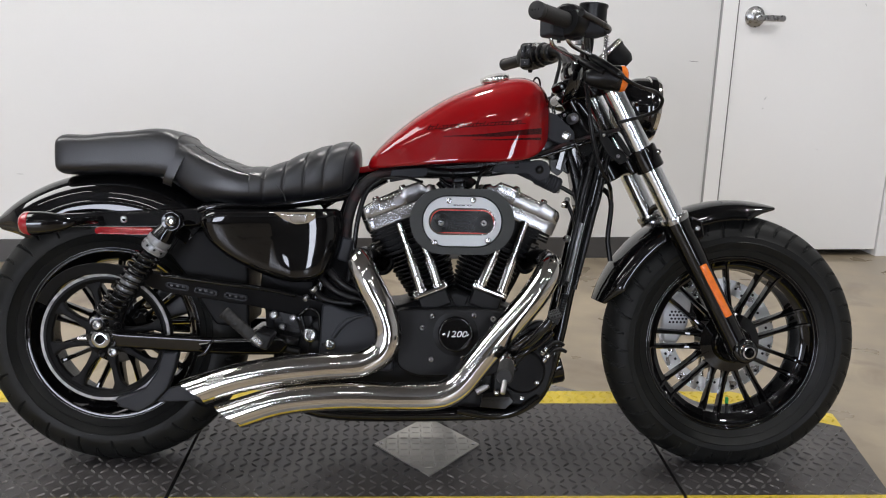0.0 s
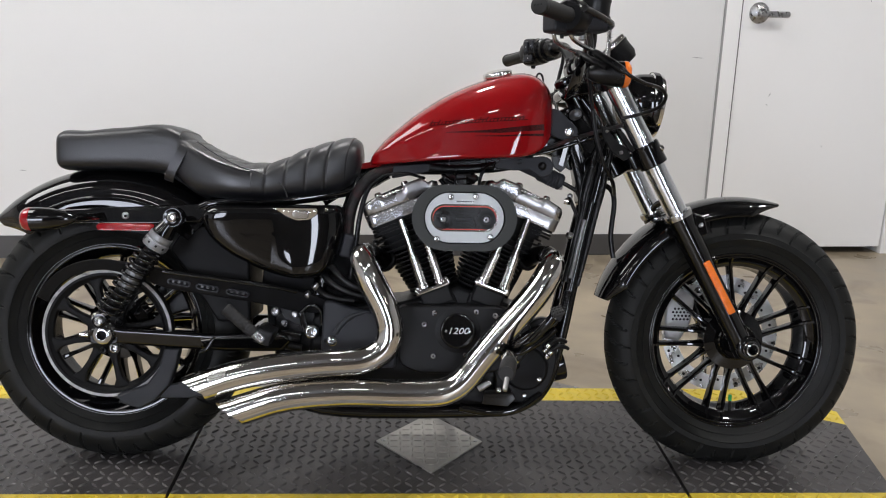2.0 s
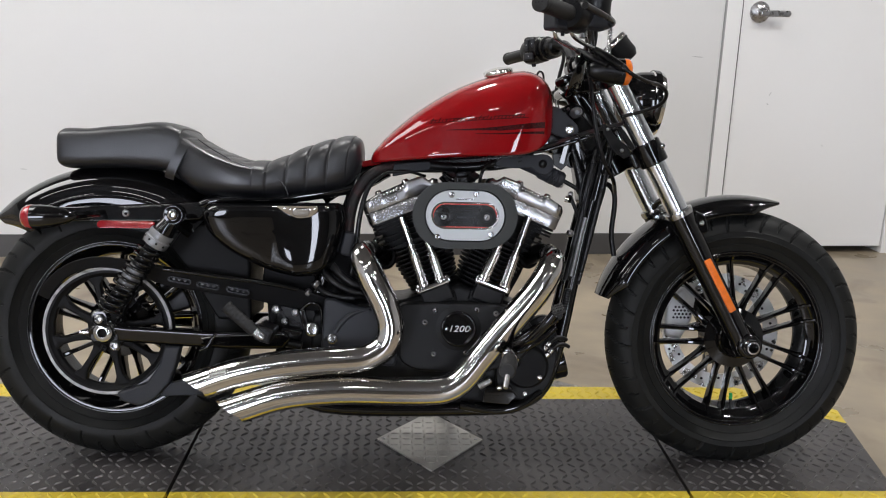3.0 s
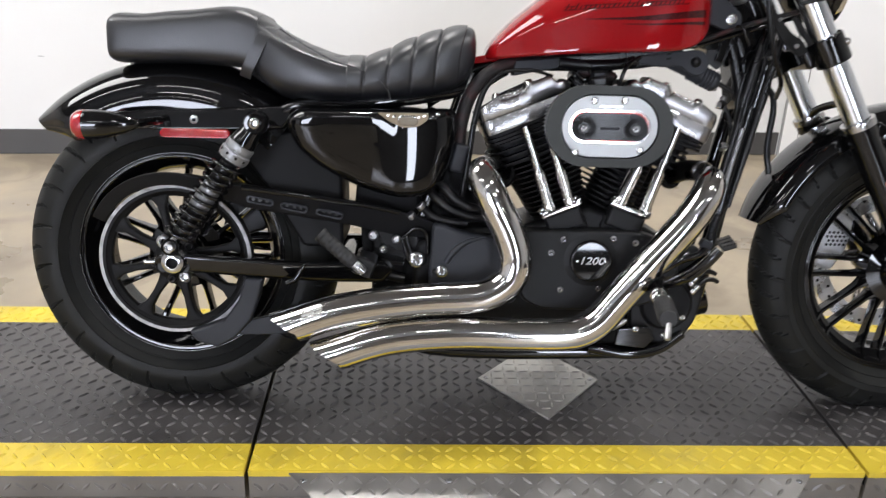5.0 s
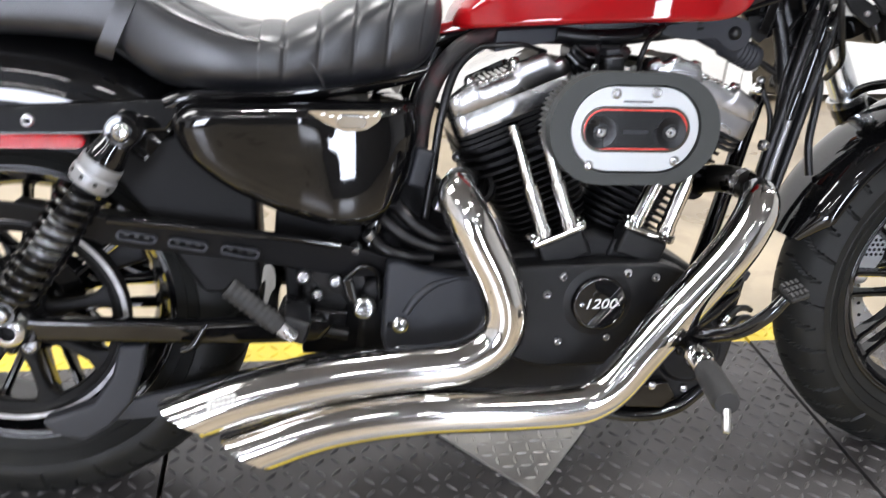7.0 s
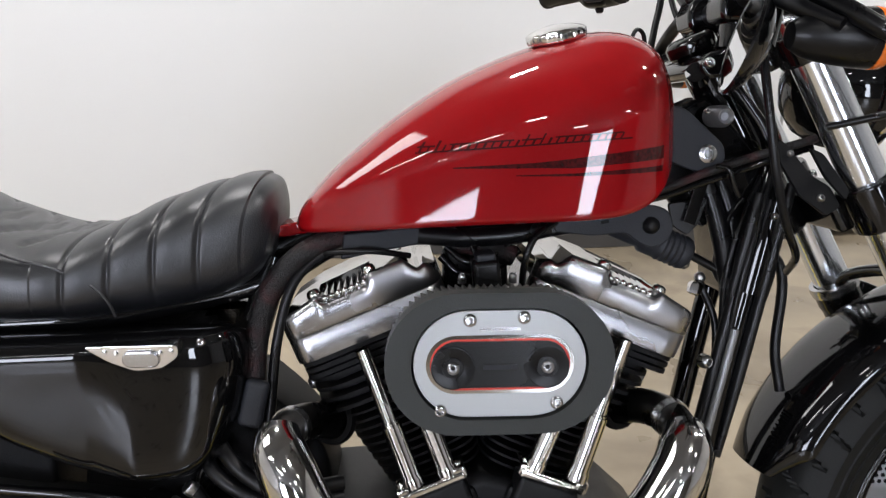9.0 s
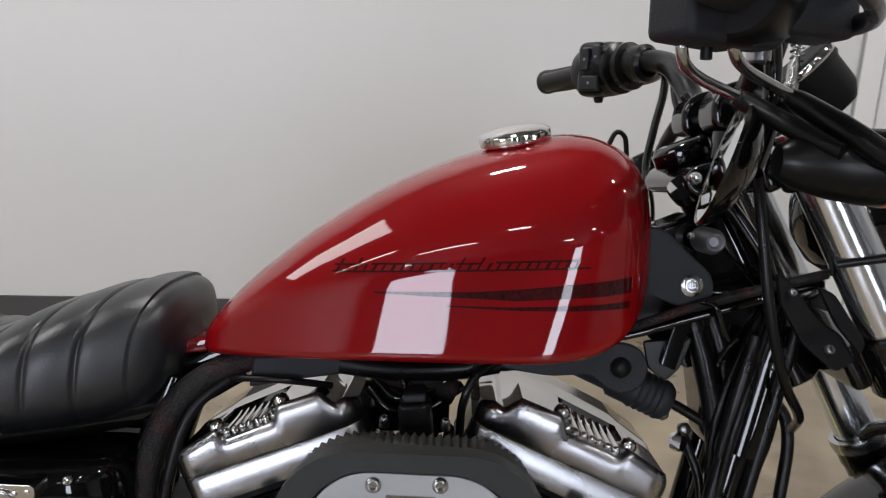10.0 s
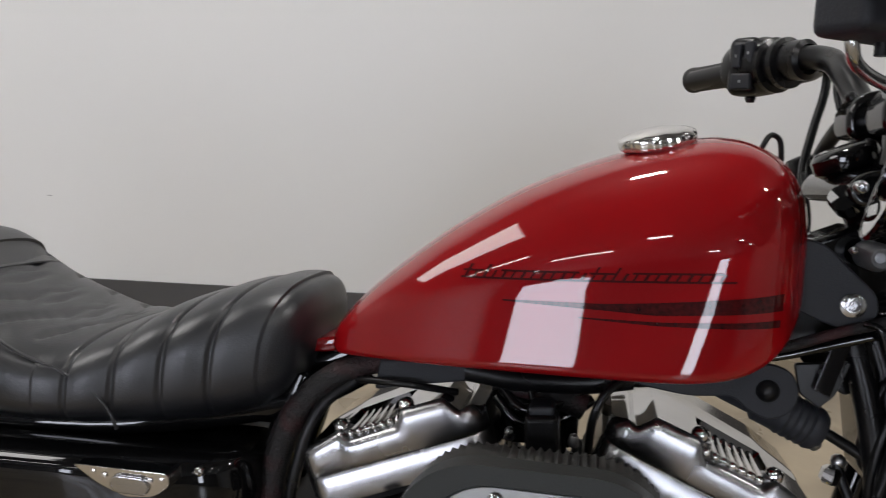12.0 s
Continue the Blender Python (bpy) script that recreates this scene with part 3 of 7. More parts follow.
rear = wheel("rear_wheel", AXLE_R, 0.3150, 0.074, 0.203, 0.075, 0.0125, 8, "gloss black split-spoke cast rear wheel", 1.1)
front = wheel("front_wheel", AXLE_F, 0.3160, 0.060, 0.214, 0.074, 0.0125, 31, "gloss black split-spoke cast front wheel", -1.1)

for wh, v0, r_ in ((rear, -0.0500, 0.2050), (front, -0.0410, 0.2140)):
    for r0 in (r_, r_ - 0.0065):
        part("rim_lip", lathe([(r0 + 0.0030 * math.cos(math.pi * i / 4), 0.0030 * math.sin(math.pi * i / 4)) for i in range(8)], (0, v0 + (0.004 if r0 < r_ else 0), 0), (0, -1, 0), 96, closed=True), GLOSS, wh)

# thin bright steel-coloured rings along the rim lip
part("rim_stripe", lathe([(0.2085, 0), (0.2100, 0.001), (0.2110, 0.0), (0.2100, -0.001)], (0, -0.0525, 0), (0, -1, 0), 96, closed=True), STEELM, rear, "thin bright rim edge")
part("rim_stripe", lathe([(0.2188, 0), (0.2200, 0.001), (0.2210, 0.0), (0.2200, -0.001)], (0, -0.0430, 0), (0, -1, 0), 96, closed=True), STEELM, front, "thin bright rim edge")

# brake disc on the far side of the front wheel
bm = bmesh.new()
lathe([(0.150, -0.0025), (0.150, 0.0025), (0.112, 0.0025), (0.112, -0.0025)], (0, 0.070, 0), (0, 1, 0), 72, bm, closed=True)
disc = part("brake_disc", bm, ROTOR, front, "drilled bright steel brake disc")
bm = bmesh.new()
for i in range(36):
    a = 2 * math.pi * i / 36
    r = 0.122 + 0.009 * (i % 3)
    lathe([(0, 0), (0.0036, 0), (0.0036, 0.0008), (0, 0.0008)], (r * math.cos(a), 0.0672, r * math.sin(a)), (0, -1, 0), 8, bm)
tagged(part("drill_hole", bm, MATTE, disc), kind="stuff")
for i in range(5):
    a = 2 * math.pi * i / 5 + 0.3
    part("carrier_arm", tube([(0.055 * math.cos(a), 0.072, 0.055 * math.sin(a)), (0.09 * math.cos(a + 0.25), 0.077, 0.09 * math.sin(a + 0.25)), (0.118 * math.cos(a + 0.35), 0.078, 0.118 * math.sin(a + 0.35))], 0.008, 8, 4), STEELM, disc)
cal = part("brake_caliper", prism([(1.350, 0.385), (1.398, 0.425), (1.430, 0.395), (1.420, 0.335), (1.392, 0.285), (1.355, 0.295)], 0.055, 0.115, 0.010, 3), SILVERPR, bike, "silver front brake caliper")
bm = bmesh.new()
for i in range(5):
    for j in range(4):
        lathe([(0, 0), (0.0032, 0), (0.0032, 0.001), (0, 0.001)], (1.372 + i * 0.0095 + (j % 2) * 0.0045, 0.0545, 0.345 + j * 0.009), (0, -1, 0), 6, bm)
tagged(part("caliper_hole", bm, MATTE, cal), kind="stuff")

# belt pulley on the near side of the rear wheel
bm = lathe([(0.149, -0.014), (0.149, 0.010), (0.146, 0.012), (0.136, 0.012), (0.134, 0.008), (0.128, 0.006), (0.125, 0.003), (0.125, -0.006), (0.129, -0.014)], (0, -0.088, 0), (0, -1, 0), 90, closed=True)
pul = part("belt_pulley", bm, MATTE, rear, "matte black belt pulley with a bare metal edge")
part("worn_edge", lathe([(0.1420, 0.0122), (0.1478, 0.0128), (0.1490, 0.0110), (0.1440, 0.0115)], (0, -0.088, 0), (0, -1, 0), 120, closed=True), PULLEY, pul, "bare worn metal pulley edge")
bm = bmesh.new()
for sgn in (1,):
    sec = []
    for r, wd, y0, y1 in ((0.030, 0.017, -0.096, -0.074), (0.055, 0.0095, -0.097, -0.078), (0.080, 0.0068, -0.097, -0.081), (0.110, 0.0085, -0.097, -0.080), (0.128, 0.019, -0.096, -0.080)):
        sec.append([bm.verts.new(p) for p in ((-wd, y1, r), (-wd, y0 + 0.003, r), (-wd * 0.6, y0, r), (wd * 0.6, y0, r), (wd, y0 + 0.003, r), (wd, y1, r))])
    for a, b in zip(sec, sec[1:]):
        for i in range(6):
            bm.faces.new((a[i], a[(i + 1) % 6], b[(i + 1) % 6], b[i]))
    bm.faces.new(sec[0])
    bm.faces.new(sec[-1][::-1])
ps = part("pulley_spoke", bm, MATTE, pul, "", 50)
ps.rotation_euler = (0, radians(31.5), 0)
for i in range(1, 8):
    again(ps, pose(0, 0, 0, 0, 31.5 + 45 * i, 0), pul)
part("pulley_hub", lathe([(0, 0.018), (0.026, 0.018), (0.030, 0.012), (0.043, 0.008), (0.045, 0), (0.045, -0.02), (0, -0.02)], (0, -0.092, 0), (0, -1, 0), 36), MATTE, pul)
pb = part("pulley_bolt", bolt((0.039, -0.100, 0), 0.0095, 0.008), SATIN, pul)
for i in range(5):
    again(pb, pose(0, 0, 0, 0, 28 + 72 * i, 0), pul)

# drive belt: two runs between the pulleys
bm = bmesh.new()
for (u0, w0), (u1, w1) in (((0.018, 0.482), (0.500, 0.405)), ((0.026, 0.155), (0.490, 0.262))):
    d = Vector((u1 - u0, 0, w1 - w0))
    bmesh.ops.create_cube(bm, size=1, matrix=pose((u0 + u1) / 2, -0.088, (w0 + w1) / 2, 0, -math.degrees(math.atan2(d.z, d.x)), 0) @ Matrix.Diagonal((d.length, 0.027, 0.006, 1)))
belt = part("drive_belt", bm, RUBBER, bike, "black toothed drive belt")
bm = bmesh.new()
for i in range(9):
    t = i / 8
    bmesh.ops.create_cube(bm, size=1, matrix=pose(0.396 + 0.100 * t, -0.088, 0.4135 - 0.012 * t, 0, 7, 0) @ Matrix.Diagonal((0.0062, 0.027, 0.007, 1)))
bevel(bm, 0.0015, 1)
part("belt_tooth", bm, GREYBLK, belt)

# belt guard over the pulley, with three slots
arc = []
for i in range(43):
    a = radians(152 - i * 1.8)
    arc.append((0.176 * math.cos(a), 0.317 + 0.176 * math.sin(a)))
outer = [(u * 1.0, w) for u, w in arc] + [(0.144, 0.468), (0.250, 0.454), (0.331, 0.443), (0.380, 0.436), (0.440, 0.424), (0.520, 0.400)]
inner = [(0.150 * math.cos(radians(152 - i * 1.8)), 0.317 + 0.150 * math.sin(radians(152 - i * 1.8))) for i in range(43)] + [(0.142, 0.425), (0.250, 0.408), (0.331, 0.396), (0.440, 0.372), (0.520, 0.368)]
guard_top = [(0.138, 0.4670), (0.250, 0.4530), (0.331, 0.4420), (0.380, 0.4350), (0.440, 0.4230)]
guard = part("belt_guard", shear(prism(outer + inner[::-1], -0.116, -0.107, 0.003, 3), 0.43, -0.34), MATTE, bike, "black belt guard with slots")
part("guard_edge", tube([(u, -0.118 - 0.34 * (w - 0.43), w) for u, w in guard_top], 0.0060, 14, 4), GLOSS, guard, "rounded gloss edge of the guard")
for u, w in ((0.171, 0.440), (0.236, 0.429), (0.304, 0.418)):
    pts = [(x - u, z - w) for x, z in stadium(u, w, 0.0265, 0.0068)]
    s = part("slot", ring_prism([(x * 1.0, z) for x, z in pts], [(x * 0.86, z * 0.6) for x, z in pts], -0.1240, -0.1130), GREYBLK, guard, "raised slot in the guard")
    s.matrix_local = pose(u, 0, w, 0, 10, 0)
    bmx = bmesh.new()
    for k in range(3):
        lathe([(0, 0), (0.0034, 0), (0.0034, 0.0012), (0, 0.0012)], (-0.013 + 0.013 * k, -0.1205, 0.001), (0, -1, 0), 10, bmx)
    part("slot_hole", bmx, SATIN, s)

# lower belt shield
low = part("belt_shield", prism([(0.030, 0.180), (0.045, 0.160), (0.085, 0.148), (0.120, 0.168), (0.152, 0.205), (0.168, 0.250), (0.177, 0.290), (0.140, 0.290), (0.128, 0.245), (0.100, 0.205), (0.062, 0.190)], -0.136, -0.106, 0.006, 3),
           GREYBLK, bike, "charcoal plastic lower belt shield")
part("shield_arm", prism([(0.118, 0.170), (0.150, 0.202), (0.300, 0.236), (0.420, 0.262), (0.420, 0.245), (0.300, 0.196), (0.200, 0.172)], -0.120, -0.106, 0.003), GREYBLK, low)

# swingarm
arm = part("swingarm", shear(prism([(-0.034, 0.318), (-0.022, 0.336), (0.020, 0.340), (0.050, 0.335), (0.245, 0.325), (0.415, 0.330), (0.430, 0.310), (0.410, 0.284), (0.284, 0.283), (0.155, 0.290), (0.040, 0.298), (-0.020, 0.300)], -0.140, -0.112, 0.010, 4), 0.31, -0.36),
           GLOSS, bike, "gloss black swingarm")
part("far_arm", prism([(-0.034, 0.318), (-0.022, 0.336), (0.050, 0.335), (0.415, 0.330), (0.410, 0.284), (0.155, 0.290), (-0.020, 0.300)], 0.112, 0.140, 0.006, 3), GLOSS, arm)
part("cross_tube", rod((0.33, -0.112, 0.305), (0.33, 0.112, 0.305), 0.022), GLOSS, arm)
part("weld", tube([(0.222, -0.142, 0.284), (0.240, -0.142, 0.292), (0.252, -0.142, 0.312), (0.258, -0.142, 0.322)], [0.004, 0.0065, 0.005, 0.003], 8, 4), GLOSS, arm)
part("axle_plate", prism(round_poly([(-0.024, 0.300), (-0.022, 0.336), (0.004, 0.350), (0.036, 0.342), (0.040, 0.300)], 0.012), -0.143, -0.138, 0.002), SATIN, arm)
part("axle_bore", lathe([(0.0098, 0.0), (0, 0.0)], (0.010, -0.147, 0.323), (0, -1, 0), 20), MATTE, arm)
part("axle_nut", lathe([(0.026, -0.006), (0.026, 0.003), (0.021, 0.008), (0.021, 0.016), (0.0165, 0.020), (0.0110, 0.020), (0.0100, 0.014), (0.0100, -0.010)], (0.010, -0.142, 0.323), (0, -1, 0), 24), STEELM, arm, "bright steel axle nut")
part("axle_bolt", bolt((-0.020, -0.104, 0.354), 0.0135, 0.010), ZINC, arm)
part("axle_bolt", bolt((0.019, -0.104, 0.284), 0.0125, 0.010), ZINC, arm)
part("adjuster", rod((-0.052, -0.128, 0.318), (-0.030, -0.128, 0.318), 0.005), STEELM, arm)

# caliper of the rear brake, dark
part("rear_caliper", prism([(0.055, 0.345), (0.070, 0.420), (0.130, 0.440), (0.165, 0.395), (0.150, 0.350), (0.105, 0.335)], 0.06, 0.115, 0.008), SATIN, bike)


# shocks
def shock(v):
    a, b = Vector((0.178, v, 0.592)), Vector((0.016, v, 0.360))
    d = (b - a).normalized()
    L = (b - a).length
    sh = part("shock_absorber", lathe([(0, 0.09), (0.016, 0.09), (0.016, L - 0.03), (0, L - 0.03)], a, d, 20), SATIN, bike, "black coil-over shock with a silver collar")
    part("top_eye", lathe([(0.010, -0.018), (0.020, -0.018), (0.022, -0.013), (0.022, 0.013), (0.020, 0.018), (0.010, 0.018)], a, (0, 1, 0), 28, closed=True), GLOSS, sh)
    part("clevis", lathe([(0.0, 0.004), (0.0165, 0.006), (0.0185, 0.012), (0.0200, 0.026), (0.0235, 0.036), (0.0245, 0.047), (0.018, 0.049)], a, d, 28), GLOSS, sh)
    part("eye_washer", lathe([(0.0125, 0.0), (0.0185, 0.0), (0.0192, 0.0015), (0.0180, 0.0035), (0.0125, 0.0040)], a + Vector((0, -0.0175, 0)), (0, -1, 0), 28, closed=True), GLOSS, sh)
    part("top_bolt", bolt(a + Vector((0, -0.018, 0)), 0.0110, 0.010), STEELM, sh, "bright steel shock bolt")
    part("preload_collar", lathe([(0.018, 0.046), (0.0265, 0.048), (0.0270, 0.058), (0.0255, 0.060), (0.0255, 0.063), (0.0285, 0.065), (0.0285, 0.077), (0.0265, 0.079), (0.0265, 0.082), (0.018, 0.083)], a, d, 36), COLLAR, sh, "silver threaded preload collar")
    bm = bmesh.new()
    side = Vector((0, 1, 0)).cross(d).normalized()
    y = Vector((0, 1, 0))
    for i in range(10):
        an = 2 * math.pi * i / 10
        p = a + d * 0.071 + (side * math.cos(an) + y * math.sin(an)) * 0.0286
        lathe([(0.0028, 0), (0.0028, 0.0006), (0, 0.0006)], p, side * math.cos(an) + y * math.sin(an), 8, bm)
    part("collar_hole", bm, SATIN, sh)
    turns, s0, s1 = 11.0, 0.085, L - 0.026
    pts = []
    for i in range(int(turns * 14) + 1):
        an = 2 * math.pi * i / 14
        t = i / (turns * 14)
        pts.append(a + d * (s0 + (s1 - s0) * t) + (side * math.cos(an) + y * math.sin(an)) * 0.0258)
    part("spring", tube(pts, 0.0038, 10, 1), GLOSS, sh, "gloss black coil spring")
    part("sleeve", lathe([(0.0170, 0.140), (0.0190, 0.142), (0.0190, 0.196), (0.0170, 0.198)], a, d, 24), COLLAR, sh)
    part("bottom_eye", lathe([(0.006, -0.012), (0.016, -0.012), (0.016, 0.012), (0.006, 0.012)], b, (0, 1, 0), 24, closed=True), GLOSS, sh)
    part("bottom_bolt", bolt(b + Vector((0, -0.012, 0)), 0.0110, 0.009), ZINC, sh)
    return sh


shock(-0.178)
shock(0.178)


# mudguards: a shell turned about the axle
def mudguard(name, at, prof, a0, a1, n, label, taper=None):
    u, w = at
    verts, faces = [], []
    k = len(prof)
    th = 0.003
    for i in range(n + 1):
        a = radians(a0 + (a1 - a0) * i / n)
        f = taper(i / n) if taper else 1.0
        for layer in (0, 1):
            for r, v in prof:
                rr = prof[k // 2][0] - (prof[k // 2][0] - r) * f - layer * th
                vv = v * (1 if f > 0.999 else (0.35 + 0.65 * f)) * (1 - layer * 0.03)
                verts.append((u + rr * math.cos(a), vv, w + rr * math.sin(a)))
    s = 2 * k
    for i in range(n):
        for q in range(k - 1):
            faces.append((i * s + q, i * s + q + 1, (i + 1) * s + q + 1, (i + 1) * s + q))
            faces.append((i * s + k + q + 1, i * s + k + q, (i + 1) * s + k + q, (i + 1) * s + k + q + 1))
        for q, e in ((0, k), (k - 1, 2 * k - 1)):
            faces.append((i * s + q, (i + 1) * s + q, (i + 1) * s + e, i * s + e))
    for i in (0, n):
        for q in range(k - 1):
            faces.append((i * s + q, i * s + q + 1, i * s + k + q + 1, i * s + k + q))
    bm = bmesh.new()
    vs = [bm.verts.new(v) for v in verts]
    for f in faces:
        try:
            bm.faces.new([vs[q] for q in f])
        except ValueError:
            pass
    return part(name, bm, GLOSS, bike, label, 40)


half = [(0.288, -0.0964), (0.300, -0.0965), (0.313, -0.0963), (0.3170, -0.0951), (0.3200, -0.0938)]
half += [(0.3255 + 0.0605 * math.sin(radians(th)), -0.0925 * math.cos(radians(th)) ** 0.86) for th in (2, 8, 15, 22, 29, 36, 43, 50, 57, 64, 71, 78, 84)] + [(0.386, 0.0)]
mudguard("rear_mudguard", (0.0, 0.317), half + [(r, -v) for r, v in half[-2::-1]], 136, 50, 60, "gloss black rear mudguard",
         lambda t: min(1.0, 0.35 + 7 * t) if t < 0.1 else 1.0)
half = [(0.311 + 0.044 * math.sin(radians(th)) ** 0.95, -0.0775 * math.cos(radians(th)) ** 0.88) for th in (0, 10, 20, 30, 40, 50, 59, 68, 76, 83)] + [(0.355, 0.0)]
mudguard("front_mudguard", (1.497, 0.306), half + [(r, -v) for r, v in half[-2::-1]], 163, 74, 56, "gloss black front mudguard",
         lambda t: min(1.0, 0.45 + 6 * t, 0.15 + 6 * (1 - t)))

# fender strut with reflector and indicator
for s in (-1, 1):
    st = part("mudguard_strut", shear(prism([(-0.150, 0.592), (-0.140, 0.600), (0.020, 0.609), (0.148, 0.617), (0.215, 0.622), (0.235, 0.605), (0.215, 0.580), (0.110, 0.573), (-0.019, 0.571), (-0.120, 0.571), (-0.148, 0.580)],
                                       s * 0.0955 if s > 0 else -0.1070, s * 0.1070 if s > 0 else -0.0955, 0.004, 3), 0.595, -0.20 * s), GLOSS, bike, "gloss black mudguard strut")
    if s < 0:
        part("strut_bolt", bolt((0.047, -0.107, 0.591), 0.0085, 0.005), ZINC, st, "zinc strut bolt")
        part("reflector", shear(prism(stadium(0.050, 0.5655, 0.066, 0.0085, 5), -0.1195, -0.110, 0.002), 0.5625, 0.22), REDLENS, st, "long red side reflector")
for s in (-1, 1):
    v = 0.205 * s
    sig = part("rear_indicator", lathe([(0, 0), (0.005, 0.001), (0.010, 0.008), (0.017, 0.026), (0.0235, 0.052), (0.0262, 0.076), (0.0262, 0.094)], (-0.024, v, 0.5865), (-1, 0, -0.035), 28), GLOSS, bike, "black bullet rear turn signal with red lens")
    part("lens", lathe([(0.0258, 0.094), (0.0266, 0.096), (0.0258, 0.106), (0.0200, 0.1145), (0.009, 0.119), (0, 0.1195)], (-0.024, v, 0.5865), (-1, 0, -0.035), 28), REDLENS, sig, "red indicator lens")
    part("stalk", tube([(-0.038, v, 0.586), (-0.018, v * 0.8, 0.588), (-0.005, 0.105 * s, 0.590)], 0.008, 12, 4), GLOSS, sig)

# number-plate side bracket and tail lamp are out of sight; the frame rails under the seat
part("seat_rail", tube([(0.215, -0.092, 0.612), (0.26, -0.096, 0.625), (0.40, -0.085, 0.632), (0.56, -0.055, 0.660), (0.64, -0.040, 0.700)], 0.013, 12, 5), GLOSS, bike)
part("seat_rail", tube([(0.215, 0.092, 0.612), (0.26, 0.096, 0.625), (0.40, 0.085, 0.632), (0.56, 0.055, 0.660), (0.64, 0.040, 0.700)], 0.013, 12, 5), GLOSS, bike)


# ---- seat ----
def loft(sections, n=40, power=0.62, cap=True):
    """sections: (u, top, bottom, half width, half width of the top, sag). Closed rings across v and w."""
    verts, faces = [], []
    for u, top, bot, hw, du in sections:
        c, hh = (top + bot) / 2, (top - bot) / 2
        for j in range(n):
            a = 2 * math.pi * j / n
            ca, sa = math.cos(a), math.sin(a)
            y = hw * math.copysign(abs(ca) ** power, ca)
            z = c + hh * math.copysign(abs(sa) ** power, sa)
            verts.append((u + du * (z - c), y, z))
    m = len(sections)
    for i in range(m - 1):
        for j in range(n):
            k = (j + 1) % n
            faces.append((i * n + j, i * n + k, (i + 1) * n + k, (i + 1) * n + j))
    if cap:
        faces.append(tuple(range(n))[::-1])
        faces.append(tuple((m - 1) * n + j for j in range(n)))
    return verts, faces


def smooth_table(keys, us):
    """Interpolate columns along u, rounded."""
    k = np.array(keys, float)
    fine = np.array(catmull([tuple(r) for r in keys], 12))
    order = np.argsort(fine[:, 0])
    fine = fine[order]
    return [[float(u)] + [float(np.interp(u, fine[:, 0], fine[:, c])) for c in range(1, k.shape[1])] for u in us]


# pillion pad
keys = [(-0.118, 0.772, 0.704, 0.080), (-0.112, 0.780, 0.696, 0.094), (-0.095, 0.786, 0.692, 0.100), (-0.04, 0.787, 0.693, 0.104), (0.04, 0.796, 0.694, 0.108), (0.11, 0.803, 0.690, 0.112), (0.145, 0.801, 0.684, 0.113), (0.170, 0.790, 0.672, 0.114)]
us = np.concatenate([np.linspace(-0.118, -0.09, 8), np.linspace(-0.08, 0.17, 30)])
pv, pf = loft([(u, t, b, hw, 0.0) for u, t, b, hw in smooth_table(keys, us)], 56, 0.42)
pv = [(x - 0.0, y, z + 0.0006 * math.sin(x * 60 + 2) * (1 if z > 0.78 else 0)) for x, y, z in pv]
seat = grid_part("seat", pv, pf, LEATHER, bike, "black vinyl two-up seat with pleated front", 60)

# rider's pad: ribs on its rising front
keys = [(0.165, 0.792, 0.672, 0.115), (0.180, 0.779, 0.655, 0.120), (0.215, 0.757, 0.634, 0.130), (0.266, 0.735, 0.627, 0.140), (0.312, 0.721, 0.625, 0.143), (0.359, 0.718, 0.625, 0.141), (0.398, 0.728, 0.626, 0.136), (0.451, 0.755, 0.629, 0.127), (0.510, 0.776, 0.638, 0.117), (0.546, 0.781, 0.652, 0.108), (0.566, 0.774, 0.668, 0.098), (0.578, 0.753, 0.690, 0.082), (0.583, 0.733, 0.712, 0.055)]
us = np.concatenate([np.linspace(0.165, 0.56, 260), np.linspace(0.562, 0.583, 14)])
secs = []
RIBS = (0.372, 0.418, 0.463, 0.507)
for u, t, b, hw in smooth_table(keys, us):
    dip = sum(0.62 * math.exp(-((u - c) / 0.0026) ** 2) + 0.42 * math.exp(-((u - c) / 0.012) ** 2) for c in RIBS)
    puff = 0.003 if 0.34 < u < 0.55 else 0
    secs.append((u, t - 0.0055 * dip + puff, b, hw - 0.0042 * dip + puff * 0.5, 0.0))
n = 64


def pad_power(u):
    return float(np.interp(u, (0.17, 0.24, 0.36, 0.58), (0.50, 0.60, 0.70, 0.72)))


pv, pf = [], None
for sec in secs:
    v1, _ = loft([sec, sec], n, pad_power(sec[0]), False)
    pv += v1[:n]
_, pf = loft(secs, n, 0.6)
out = []
for x, y, z in pv:      # the ribs sweep back down the flank; tufts in the hollow
    lean = max(-0.03, min(0.03, (z - 0.715) * 0.24)) * float(np.interp(x, (0.30, 0.40), (0, 1)))
    lean += 0.006 * math.cos((z - 0.64) * 30) * float(np.interp(x, (0.30, 0.40), (0, 1)))
    tz = 0.0
    if z > 0.69 and 0.17 < x < 0.36 and abs(y) < 0.105:
        tz = -0.0045 * max(math.exp(-(((x + abs(y) * 0.45) - c) / 0.005) ** 2) for c in (0.225, 0.270, 0.315, 0.360))
    out.append((x + lean, y, z + tz))
grid_part("rider_pad", out, pf, LEATHER, seat, "pleated black vinyl rider's pad", 60)

